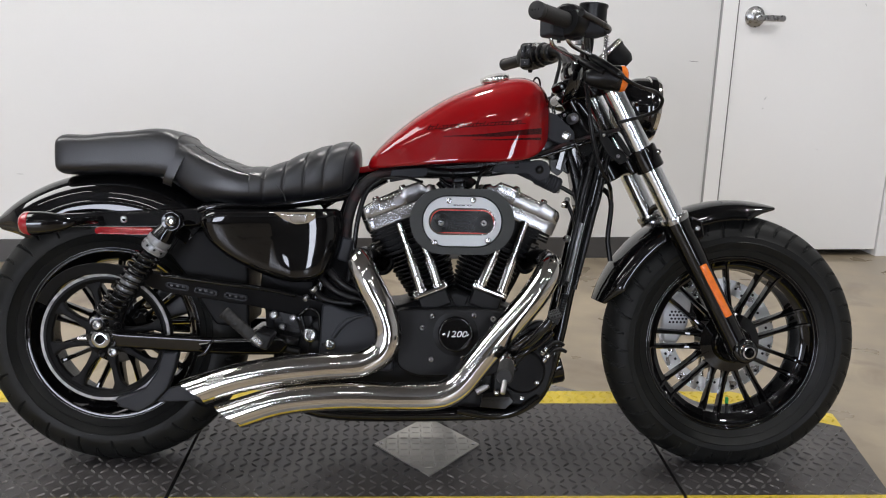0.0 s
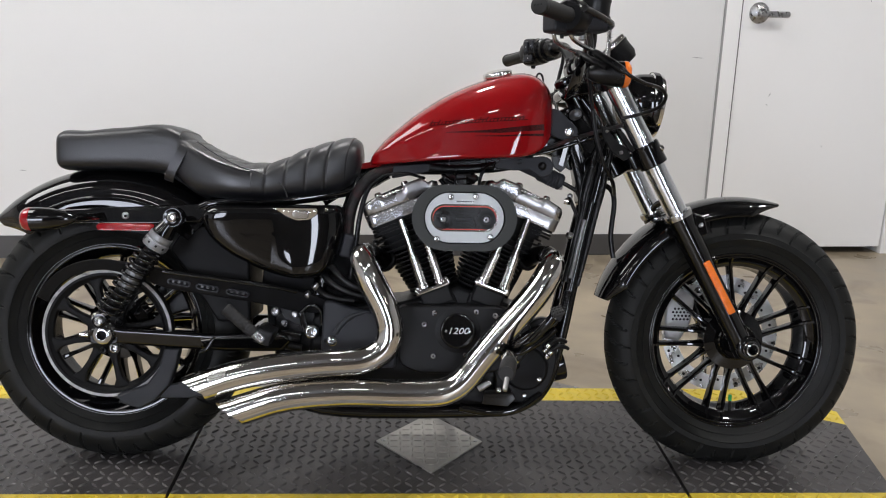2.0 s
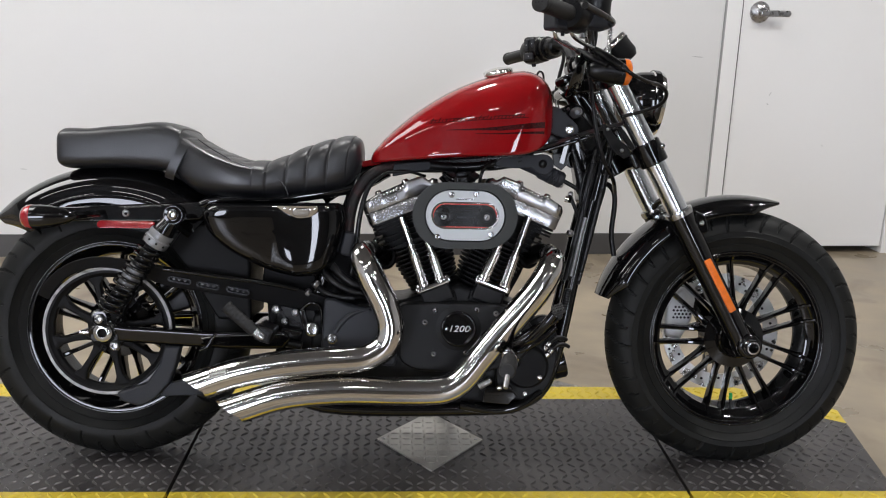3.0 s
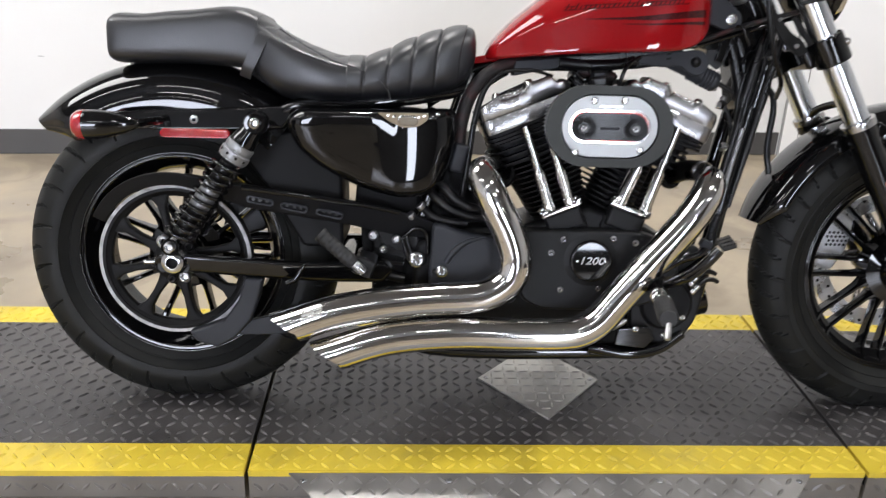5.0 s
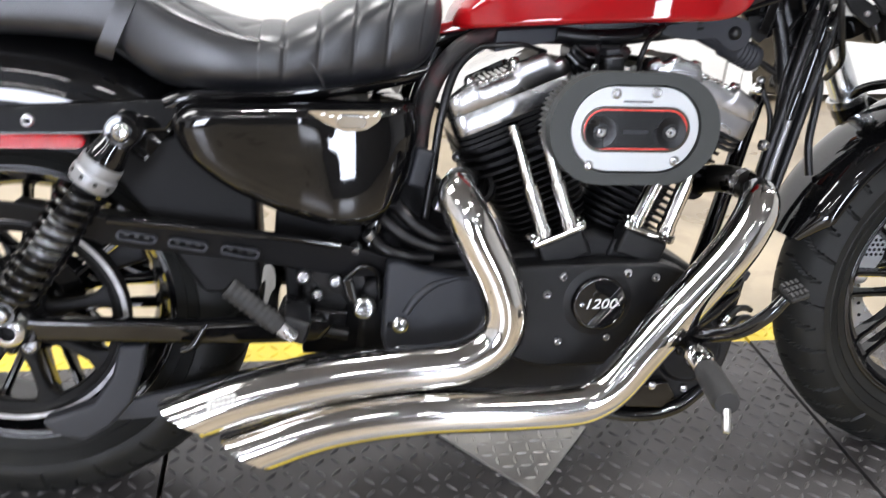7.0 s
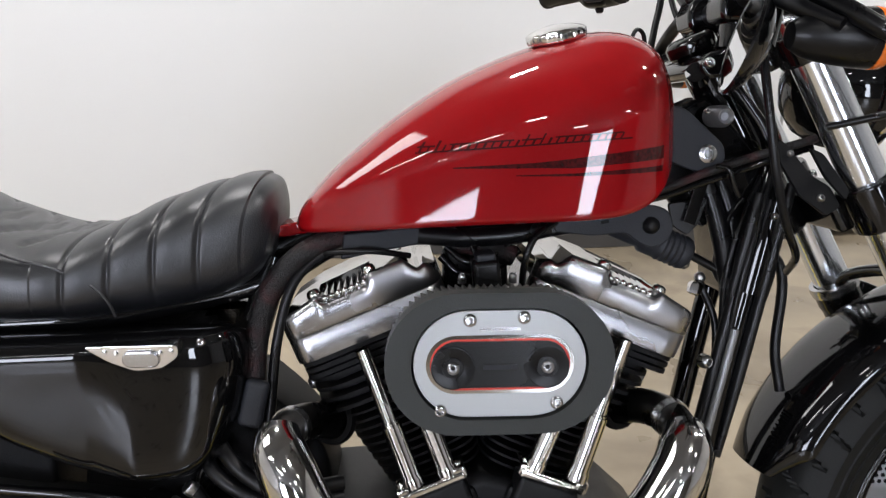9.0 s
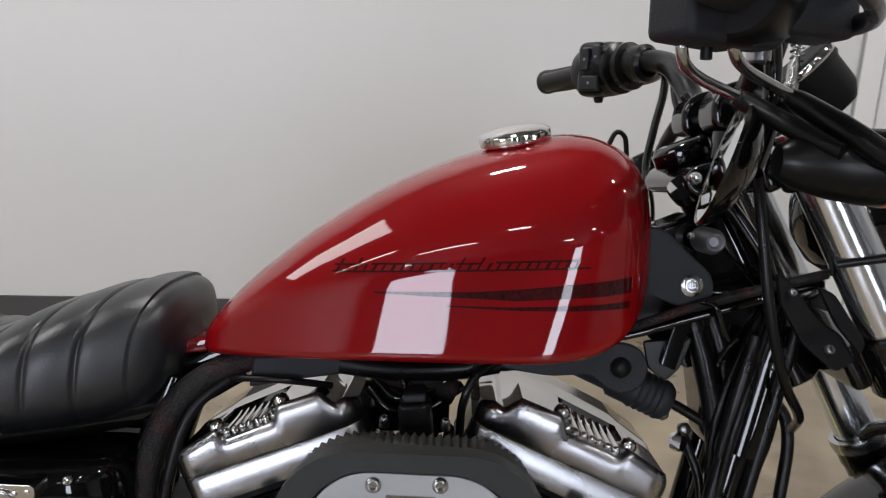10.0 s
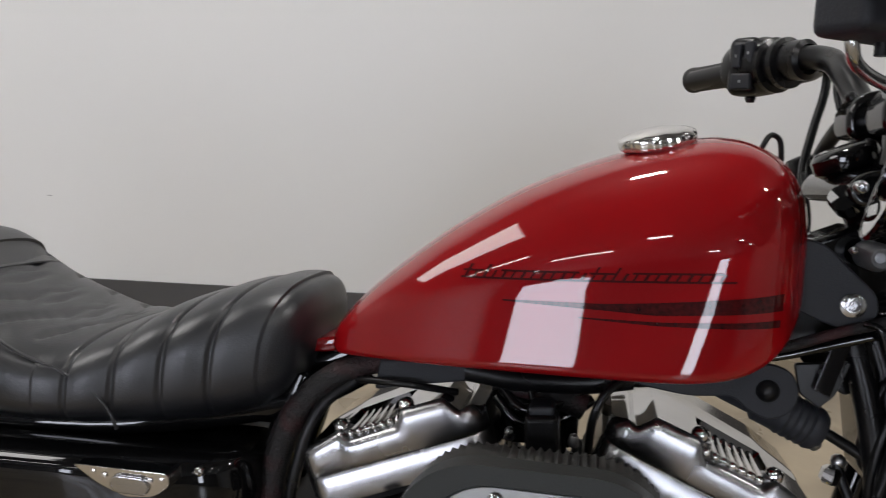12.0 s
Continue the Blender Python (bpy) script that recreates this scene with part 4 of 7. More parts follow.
# flat strap laid over the joint of the two pads
sv, sf = [], []
M = 30
for i in range(M + 1):
    a = radians(-42 + 264 * i / M)
    ca, sa = math.cos(a), math.sin(a)
    y = 0.1215 * math.copysign(abs(ca) ** 0.52, ca)
    z = 0.7150 + 0.0520 * math.copysign(abs(sa) ** 0.52, sa)
    u = 0.138 + 0.064 * (z - 0.66) / 0.125
    for du, k in ((-0.0105, 1.0), (-0.010, 1.03), (0.010, 1.03), (0.0105, 1.0)):
        sv.append((u + du, y * k, 0.7150 + (z - du * 0.35 - 0.7150) * k))
for i in range(M):
    for q in range(4):
        r = (q + 1) % 4
        sf.append((i * 4 + q, i * 4 + r, (i + 1) * 4 + r, (i + 1) * 4 + q))
grid_part("pillion_strap", sv, sf, LEATHER, seat, "flat black strap across the seat", 40)
part("seam_piping", tube([(0.212, -0.1142, 0.762), (0.250, -0.1252, 0.738), (0.310, -0.1332, 0.708), (0.360, -0.1352, 0.693), (0.395, -0.1350, 0.676), (0.412, -0.1325, 0.657), (0.418, -0.1285, 0.640)], 0.0016, 8, 6), LEATHER, seat)
part("seat_pan", prism([(-0.08, 0.712), (0.12, 0.710), (0.20, 0.660), (0.50, 0.660), (0.50, 0.632), (0.20, 0.640), (0.12, 0.694), (-0.08, 0.697)], -0.060, 0.060, 0.003), MATTE, seat)

# ---- fuel tank ----
TK = [(0.6, 0.731, 0.719, 0.04), (0.606, 0.746, 0.719, 0.06), (0.618, 0.762, 0.719, 0.074), (0.64, 0.786, 0.721, 0.086), (0.67, 0.813, 0.724, 0.099), (0.717, 0.85, 0.728, 0.116), (0.785, 0.892, 0.733, 0.134), (0.86, 0.9235, 0.737, 0.146), (0.925, 0.9405, 0.74, 0.15), (0.9618, 0.943, 0.745, 0.146), (0.9891, 0.936, 0.756, 0.134), (1.0101, 0.922, 0.775, 0.113), (1.0237, 0.904, 0.8, 0.085), (1.031, 0.88, 0.826, 0.05)]
TN = 72


def tank_table(us):
    return smooth_table(TK, us)


TANK_FINE = tank_table(np.linspace(0.600, 1.031, 240))


def tank_width(u):
    return float(np.interp(u, [r[0] for r in TANK_FINE], [r[3] for r in TANK_FINE]))


def tank_ring(u, top, bot, hw0):
    """Half-round top, widest low down, tucked in at the bottom edge; the widest place lies further forward the higher it is."""
    c = bot + (top - bot) * 0.40
    twist = float(np.interp(u, (0.84, 0.93), (0.19, 0.35))) * min(1.0, max(0.0, (1.015 - u) / 0.07)) * min(1.0, max(0.0, (u - 0.63) / 0.10))
    ring = []
    for j in range(TN):
        a = 2 * math.pi * j / TN
        ca, sa = math.cos(a), math.sin(a)
        z = c + (top - c) * abs(sa) ** 0.90 if sa > 0 else c - (c - bot) * -sa
        hw = tank_width(u - twist * (z - 0.775)) if twist > 0 else hw0
        y = hw * math.copysign(abs(ca) ** 0.64, ca)
        if sa <= 0:      # straight flank down to a small rolled edge
            q, e = -sa, min(0.007, hw * 0.2)
            if q < 0.8:
                y, z = math.copysign(hw * (1 + 0.022 * q), ca), c - (c - bot - e) * q / 0.8
            else:
                th = (q - 0.8) / 0.2 * math.pi / 2
                y, z = math.copysign(hw * 1.0176 - e * (1 - math.cos(th)) - (hw - e) * max(0, (q - 0.985) / 0.015), ca), bot + e * (1 - math.sin(th))
        ring.append((y, z))
    return ring


us = np.concatenate([np.linspace(0.600, 0.64, 16), np.linspace(0.645, 0.985, 60), np.linspace(0.989, 1.031, 22)])
verts, faces = [], []
for u, t, b, hw in tank_table(us):
    verts += [(u, y, z) for y, z in tank_ring(u, t, b, hw)]
m_ = len(us)
for i in range(m_ - 1):
    for j in range(TN):
        k = (j + 1) % TN
        faces.append((i * TN + j, i * TN + k, (i + 1) * TN + k, (i + 1) * TN + j))
faces.append(tuple(range(TN))[::-1])
faces.append(tuple((m_ - 1) * TN + j for j in range(TN)))
tank = grid_part("fuel_tank", verts, faces, RED, bike, "deep red glossy peanut fuel tank", 50)


def tank_side(u, w):
    """v of the near flank at (u, w)."""
    (_, t, b, hw), = tank_table([u])
    ring = [(y, z) for y, z in tank_ring(u, t, b, hw) if y <= 0]
    ring.sort(key=lambda p: p[1])
    best = [p for p in ring if p[0] < -hw * 0.45]
    zs, ys = [p[1] for p in best], [p[0] for p in best]
    return float(np.interp(w, zs, ys))


def decal(name, pts_top, pts_bot, mat, label="", n=40, lift_=0.0007):
    """A strip on the tank's flank between two lines given as (u, w)."""
    verts, faces = [], []
    u0, u1 = pts_top[0][0], pts_top[-1][0]
    for i in range(n + 1):
        u = u0 + (u1 - u0) * i / n
        wt = float(np.interp(u, [p[0] for p in pts_top], [p[1] for p in pts_top]))
        wb = float(np.interp(u, [p[0] for p in pts_bot], [p[1] for p in pts_bot]))
        for q in range(4):
            w = wb + (wt - wb) * q / 3
            verts.append((u, tank_side(u, w) - lift_, w))
    for i in range(n):
        for q in range(3):
            faces.append((i * 4 + q, (i + 1) * 4 + q, (i + 1) * 4 + q + 1, i * 4 + q + 1))
    return grid_part(name, verts, faces, mat, tank, label)


decal("stripe", [(0.775, 0.7948), (0.86, 0.8000), (0.90, 0.8045), (1.000, 0.8175)], [(0.775, 0.7936), (0.86, 0.7945), (0.90, 0.7945), (0.999, 0.8035)], DARKRED, "dark red tapering side stripe")
decal("stripe", [(0.840, 0.7872), (0.90, 0.7892), (0.999, 0.7962)], [(0.840, 0.7862), (0.90, 0.7862), (0.998, 0.7900)], DARKRED, "thin dark red side stripe")
# raised maker's script shown as plain slanted bars
def slant_bar(u, base, hgt, wd, lift_=0.0011):
    verts, faces = [], []
    for q in range(5):
        w = base + hgt * q / 4
        for du in (0.0, wd):
            x = u + hgt * 0.55 * q / 4 + du
            verts.append((x, tank_side(x, w) - lift_, w))
    faces = [(2 * q, 2 * q + 1, 2 * q + 3, 2 * q + 2) for q in range(4)]
    return grid_part("script_bar", verts, faces, SCRIPT, tank)


for i in range(26):
    u = 0.738 + 0.0083 * i
    base = 0.8090 + (u - 0.738) * 0.072
    slant_bar(u, base, 0.0125 if i in (0, 2, 13, 15) else 0.0076, 0.0021 if i % 2 else 0.0028)
for u0, u1, dw in ((0.736, 0.846, 0.0), (0.846, 0.960, 0.0), (0.738, 0.757, 0.0060), (0.846, 0.866, 0.0060), (0.772, 0.838, 0.0066), (0.880, 0.950, 0.0066)):
    k = lambda u: 0.8088 + (u - 0.738) * 0.072 + dw
    decal("script_bar", [(u0, k(u0) + 0.0017), (u1, k(u1) + 0.0017)], [(u0, k(u0)), (u1, k(u1))], SCRIPT, "", 14, 0.0013)
part("tank_tongue", prism([(0.545, 0.706), (0.548, 0.716), (0.600, 0.727), (0.625, 0.735), (0.625, 0.716), (0.590, 0.710)], -0.034, 0.034, 0.003), RED, tank, "red rear mounting tongue")

# fuel cap
cap_at, cap_ax = Vector((0.900, -0.048, 0.9225)), Vector((-0.20, -0.16, 0.96)).normalized()
bm = bmesh.new()
prof = [(0.020, -0.004), (0.022, 0.008), (0.033, 0.010), (0.0345, 0.013), (0.0345, 0.0190), (0.0335, 0.0204), (0.0300, 0.0222), (0.0255, 0.0238), (0.0200, 0.0252), (0.0140, 0.0262), (0.007, 0.0268), (0, 0.0270)]
m = Matrix.Translation(cap_at) @ cap_ax.to_track_quat("Z", "Y").to_matrix().to_4x4()
rings = []
for r, hh in prof:
    if r == 0:
        rings.append([bm.verts.new(m @ Vector((0, 0, hh)))])
    else:
        rings.append([bm.verts.new(m @ Vector((rr * math.cos(2 * math.pi * j / 72), rr * math.sin(2 * math.pi * j / 72), hh)))
                      for j in range(72) for rr in [r * (0.965 if 0.0305 < r and j % 6 in (0, 1) else 1)]])
for a, b in zip(rings, rings[1:]):
    for j in range(72):
        if len(b) == 1:
            bm.faces.new((a[j], a[(j + 1) % 72], b[0]))
        else:
            bm.faces.new((a[j], a[(j + 1) % 72], b[(j + 1) % 72], b[j]))
part("fuel_cap", bm, CHROME, tank, "chrome fuel cap with a notched edge")
bm = bmesh.new()      # a row of small printed marks near the ridge
for i in range(9):
    for k in range(2):
        u = 0.930 + i * 0.0075 + 0.003 * k
        quad = []
        for du, y in ((0, -0.046), (0.0048, -0.046), (0.0048, -0.0425), (0, -0.0425)):
            (_, t_, b_, h_), = tank_table([u + du])
            ring = sorted((p for p in tank_ring(u + du, t_, b_, h_) if p[1] > t_ - 0.04), key=lambda p: p[0])
            y2 = y - 0.006 * k
            quad.append(bm.verts.new((u + du, y2, float(np.interp(y2, [p[0] for p in ring], [p[1] for p in ring])) + 0.0007)))
        bm.faces.new(quad)
part("warning_mark", bm, DARKRED, tank)


# ---- engine ----
crank = Vector((0.812, 0, 0.300))
case = part("engine_case", prism([(0.455, 0.180), (0.470, 0.360), (0.540, 0.392), (0.680, 0.400), (0.770, 0.425), (0.812, 0.440), (0.860, 0.425), (0.930, 0.400), (0.985, 0.372), (1.030, 0.330), (1.046, 0.275), (1.030, 0.205), (0.985, 0.165), (0.930, 0.152), (0.560, 0.146)], -0.100, 0.105, 0.014, 3),
            ENGINE, bike, "black air-cooled V-twin engine case")
cover = part("cam_cover", prism([(0.676, 0.262), (0.672, 0.396), (0.760, 0.400), (0.905, 0.399), (0.950, 0.384), (0.985, 0.350), (0.985, 0.300), (0.950, 0.262), (0.880, 0.240), (0.720, 0.240)], -0.142, -0.095, 0.006, 3, r=0.02), ENGINE, case, "satin black cam cover")
bm = lathe([(0.0, 0.004), (0.040, 0.004), (0.042, 0.002), (0.0475, 0.0015), (0.052, 0.0), (0.054, -0.006)], (0.811, -0.142, 0.342), (0, -1, 0), 48)
part("timer_boss", bm, ENGINE, case)
bm = lathe([(0.041, 0.004), (0.041, 0.010), (0.0385, 0.0125), (0.0365, 0.0125), (0.0355, 0.0110), (0.0, 0.0112)], (0.811, -0.142, 0.342), (0, -1, 0), 48)
timer = part("timer_cover", bm, GLOSS, case, "round gloss black timer cover")
for du in (-0.027, 0.027):
    part("timer_screw", bolt((0.811 + du, -0.1530, 0.342), 0.0038, 0.0028), STEELM, timer)
txt = bpy.data.curves.new("displacement_number", "FONT")
txt.body, txt.size, txt.align_x, txt.align_y, txt.extrude, txt.shear = "1200", 0.0215, "CENTER", "CENTER", 0.0007, 0.25
tmp = new("tmp_text", txt)
me = bpy.data.meshes.new_from_object(tmp)
bpy.data.objects.remove(tmp)
num = finish("displacement_number", me, SILVERPR, timer, "silver raised displacement number")
num.matrix_local = pose(0.811, -0.1538, 0.342, 90, 0, 0) @ Matrix.Diagonal((1.15, 0.95, 1, 1))
for du, dw in ((0.757, 0.3815), (0.853, 0.3850), (0.897, 0.3775), (0.734, 0.3550), (0.755, 0.2815), (0.829, 0.2865), (0.952, 0.330)):
    part("cover_bolt", bolt((du, -0.1415, dw), 0.0062, 0.0055), ZINC, case)

# sprocket cover with its pressed arc
spr = part("sprocket_cover", prism([(0.497, 0.288), (0.503, 0.404), (0.520, 0.406), (0.560, 0.392), (0.620, 0.381), (0.668, 0.384), (0.670, 0.250), (0.560, 0.255), (0.505, 0.266)], -0.140, -0.108, 0.007, 3, r=0.014), GREYBLK, case, "charcoal plastic sprocket cover")
part("pressed_arc", tube([(0.530, -0.1392, 0.330), (0.545, -0.1392, 0.352), (0.570, -0.1392, 0.372), (0.605, -0.1392, 0.382)], [0.006, 0.0065, 0.0055, 0.003], 8, 5), GREYBLK, spr)
part("cover_screw", lathe([(0.0125, 0), (0.0125, 0.003), (0.0095, 0.006), (0.006, 0.0065), (0.004, 0.004), (0, 0.004)], (0.523, -0.140, 0.313), (0, -1, 0), 20), STEELM, spr)
part("rear_seal", lathe([(0, 0), (0.0045, 0), (0.0045, 0.001), (0, 0.001)], (0.508, -0.1402, 0.313), (0, -1, 0), 10), SATIN, spr)

# gearbox bits behind the foot peg
gear = part("gearbox_mount", prism([(0.385, 0.250), (0.385, 0.395), (0.430, 0.420), (0.475, 0.400), (0.485, 0.320), (0.470, 0.255)], -0.092, 0.09, 0.006, 3), SATIN, bike)
for p, r in (((0.388, -0.100, 0.374), 0.0105), ((0.433, -0.105, 0.368), 0.0085), ((0.474, -0.108, 0.330), 0.0185), ((0.408, -0.100, 0.346), 0.008), ((0.415, -0.110, 0.296), 0.010)):
    part("mount_bolt", bolt(p, r, r * 0.8), STEELM if r > 0.018 else ZINC, gear)
part("brake_switch", rod((0.405, -0.115, 0.300), (0.450, -0.115, 0.290), 0.009), SATIN, gear)
part("master_cylinder", boxes(((0.425, -0.105, 0.318), (0.050, 0.03, 0.024), (0, 8, 0)), ((0.455, -0.108, 0.352), (0.016, 0.02, 0.05), (0, -15, 0)), bev=0.004), GLOSS, gear)
part("fluid_line", tube([(0.445, -0.11, 0.372), (0.470, -0.115, 0.392), (0.492, -0.11, 0.380), (0.496, -0.105, 0.340)], 0.004, 8, 6), GLOSS, gear)
part("inner_fender", prism([(0.250, 0.345), (0.215, 0.400), (0.178, 0.462), (0.138, 0.514), (0.170, 0.560), (0.300, 0.590), (0.322, 0.590), (0.328, 0.345)], -0.086, 0.086, 0.008, 2), MATTE, bike, "black inner mudguard ahead of the rear wheel")


part("pivot_block", prism([(0.366, 0.300), (0.360, 0.385), (0.346, 0.400), (0.352, 0.480), (0.336, 0.520), (0.345, 0.600), (0.470, 0.610), (0.480, 0.300)], -0.062, 0.062, 0.006, 2), MATTE, bike, "black swingarm pivot casting")
part("gearbox_housing", prism([(0.420, 0.380), (0.430, 0.470), (0.480, 0.530), (0.545, 0.540), (0.590, 0.500), (0.628, 0.455), (0.640, 0.380)], -0.050, 0.090, 0.010, 2, r=0.02), MATTE, bike, "black gearbox housing")


# cylinders: stacked fins on a leaning axis
def cylinder(name, tilt):
    m = pose(crank.x, 0, crank.z, 0, tilt, 0)
    cyl = part(name, rod((0, 0, 0.10), (0, 0, 0.31), 0.052, 28), MATTE, bike, "black finned engine cylinder")
    cyl.matrix_local = m

    def fin(r, dv, th):
        o = []
        for j in range(32):
            a = 2 * math.pi * j / 32
            ca, sa = math.cos(a), math.sin(a)
            o.append((r * math.copysign(abs(ca) ** 0.45, ca), dv * math.copysign(abs(sa) ** 0.45, sa)))
        return flat(o, -th / 2, th / 2)
    base = part("fin", fin(0.073, 0.081, 0.0030), MATTE, cyl)
    base.matrix_local = pose(0, 0, 0.140) @ Matrix.Diagonal((0.80, 0.94, 1, 1))
    for i in range(1, 11):
        again(base, pose(0, 0, 0.140 + i * 0.0108) @ Matrix.Diagonal((0.80 + 0.030 * i, 0.94 + 0.012 * i, 1, 1)), cyl)
    head = part("cylinder_head", flat(round_poly([(-0.076, -0.070), (0.076, -0.070), (0.076, 0.070), (-0.076, 0.070)], 0.02), 0.255, 0.312), MATTE, cyl)
    hf = part("head_fin", fin(0.094, 0.094, 0.0045), MATTE, cyl)
    hf.matrix_local = pose(0, 0, 0.262)
    for i in range(1, 4):
        again(hf, pose(0, 0, 0.262 + i * 0.0135), cyl)
    part("head_bolt", bolt((0.092 if tilt > 0 else -0.092, -0.030, 0.290), 0.0085, 0.010, (1 if tilt > 0 else -1, -0.6, 0)), ZINC, cyl)
    return cyl


cyl_r = cylinder("rear_cylinder", -22.0)
cyl_f = cylinder("front_cylinder", 22.3)


def rocker(cyl, s, up=0.0, out=0.0, wide=1.0):
    """Rocker box in the cylinder's frame; s: +1 for the rear one, whose pocket with ribs lies to the rear."""
    def plan(q):      # half depth of the rounded plan
        e = max(0.0, abs(q) - 0.072) / 0.022
        return 0.072 + 0.022 * math.sqrt(max(0.0, 1 - e * e))

    def near(q):
        return float(np.interp(q, (-0.094, -0.086, -0.047, -0.043, -0.040, 0.015, 0.019, 0.062, 0.073, 0.082, 0.094), (0.376, 0.386, 0.394, 0.393, 0.3845, 0.3850, 0.3975, 0.3965, 0.3805, 0.3830, 0.3760))) + up

    def far(q):
        return float(np.interp(q, (-0.094, -0.086, -0.047, 0.019, 0.062, 0.073, 0.082, 0.094), (0.376, 0.386, 0.394, 0.3975, 0.3965, 0.3805, 0.3830, 0.3760))) + up
    qs = [0.094 * math.sin(math.pi * (i / 70 - 0.5)) for i in range(71)]
    low, side, top = [], [], []
    for q in qs:
        d = plan(q)
        low.append([(-d * 0.975, 0.328 + up), (-d * 0.985, 0.332 + up), (-d * 0.985, 0.354 + up), (-d * 0.97, 0.3565 + up), (d * 0.97, 0.3565 + up), (d * 0.985, 0.354 + up), (d * 0.985, 0.328 + up)])
        a, b = near(q), far(q)
        c = [(-d * 0.98, 0.3572 + up), (-d, 0.3595 + up), (-d, a - 0.009), (-d + 0.0012, a - 0.0045), (-d + 0.004, a - 0.0015), (-d + 0.009, a)]
        side.append(c)
        top.append([c[-1], (-0.018, a), (-0.014, b), (0.0, b + 0.001), (d - 0.010, b), (d - 0.002, b - 0.005), (d, b - 0.012), (d, 0.3572 + up)])

    def sheet(name, cols, mat, parent, label, angle, loop=False):
        k = len(cols[0])
        verts = [(s * q * wide + out, y, z) for q, col in zip(qs, cols) for y, z in col]
        faces = []
        for i in range(len(qs) - 1):
            for p in range(k if loop else k - 1):
                r = (p + 1) % k
                f = (i * k + p, i * k + r, (i + 1) * k + r, (i + 1) * k + p)
                faces.append(f if s > 0 else f[::-1])
        if loop:
            faces += [tuple(range(k)), tuple((len(qs) - 1) * k + p for p in range(k))]
        return grid_part(name, verts, faces, mat, parent, label, angle)
    ledge = None
    for z in (0.3085, 0.3165, 0.3245):
        ob = part("head_ledge", flat(round_poly([(-0.091 * wide, -0.089), (0.091 * wide, -0.089), (0.091 * wide, 0.085), (-0.091 * wide, 0.085)], 0.022), -0.0026, 0.0026), MATTE, cyl) if ledge is None else again(ledge, pose(out, 0, z + up), cyl)
        if ledge is None:
            ledge = ob
            ob.matrix_local = pose(out, 0, z + up)
    part("head_core", flat(round_poly([(-0.082, -0.080), (0.082, -0.080), (0.082, 0.080), (-0.082, 0.080)], 0.02), 0.300, 0.330 + up), MATTE, cyl)
    sheet("rocker_box", low, BRUSHED, cyl, "satin aluminium lower rocker box", 50, True)
    cov = sheet("rocker_cover", side, BRUSHED, cyl, "satin aluminium rocker cover with a ribbed pocket", 60)
    sheet("cover_top", top, POLISH, cov, "polished top of the rocker cover", 45)
    rib = None
    for i in range(7):
        q = -0.0350 + i * 0.0080
        m = pose(s * q * wide + out, -0.064, 0.3835 + up)
        if rib is None:
            rib = part("rib", prism([(-0.0031, 0), (-0.0026, 0.0048), (-0.0014, 0.0075), (0, 0.0084), (0.0014, 0.0075), (0.0026, 0.0048), (0.0031, 0)], -0.018, 0.047, 0.0), CHROME, cov, "", 60)
            rib.matrix_local = m
            tip = part("rib_tip", lathe([(0.0, -0.0050), (0.0022, -0.0044), (0.0036, -0.0028), (0.0041, 0.0), (0.0036, 0.0028), (0.0022, 0.0044), (0.0, 0.0050)], (0, 0, 0), (0, -0.5, 1), 14), CHROME, cov)
            tip.matrix_local = pose(s * q * wide + out, -0.0825, 0.3868 + up)
        else:
            again(rib, m, cov)
            again(tip, pose(s * q * wide + out, -0.0825, 0.3868 + up), cov)
    for q, z in ((-0.047, 0.393), (0.021, 0.396)):
        part("cover_bolt", bolt((s * q * wide + out, -0.070, z + up - 0.002), 0.0085, 0.009, (0, 0, 1)), CHROME, cov)
        part("bolt_boss", lathe([(0.0125, -0.012), (0.0120, 0.0), (0.0105, 0.0015), (0, 0.0015)], (s * q * wide + out, -0.070, z + up - 0.0025), (0, 0, 1), 20), BRUSHED, cov)


rocker(cyl_r, 1)
rocker(cyl_f, -1, 0.006, 0.010, 1.05)

# added black block that darkens the see-through gap behind the front cylinder
part("gap_block", prism([(0.860, 0.380), (0.940, 0.385), (0.956, 0.418), (0.968, 0.440), (0.982, 0.470), (0.994, 0.500), (0.900, 0.510)], 0.030, 0.075, 0.004, 2), MATTE, case)

# push-rod tubes, their flanges and tappet blocks
for name, a, b in (("r1", (0.676, -0.108, 0.594), (0.732, -0.110, 0.434)), ("r2", (0.719, -0.108, 0.590), (0.771, -0.110, 0.446)),
                   ("f1", (0.932, -0.108, 0.600), (0.868, -0.110, 0.450)), ("f2", (0.971, -0.108, 0.600), (0.917, -0.110, 0.436))):
    a, b = Vector(a), Vector(b)
    L = (b - a).length
    p = part("pushrod_tube", lathe([(0.0085, 0), (0.0085, L * 0.52), (0.0100, L * 0.525), (0.0100, L * 0.54), (0.0118, L * 0.545), (0.0118, L - 0.012), (0.0135, L - 0.010), (0.0135, L)], a, b - a, 20), CHROME, bike, "chrome push-rod tube")
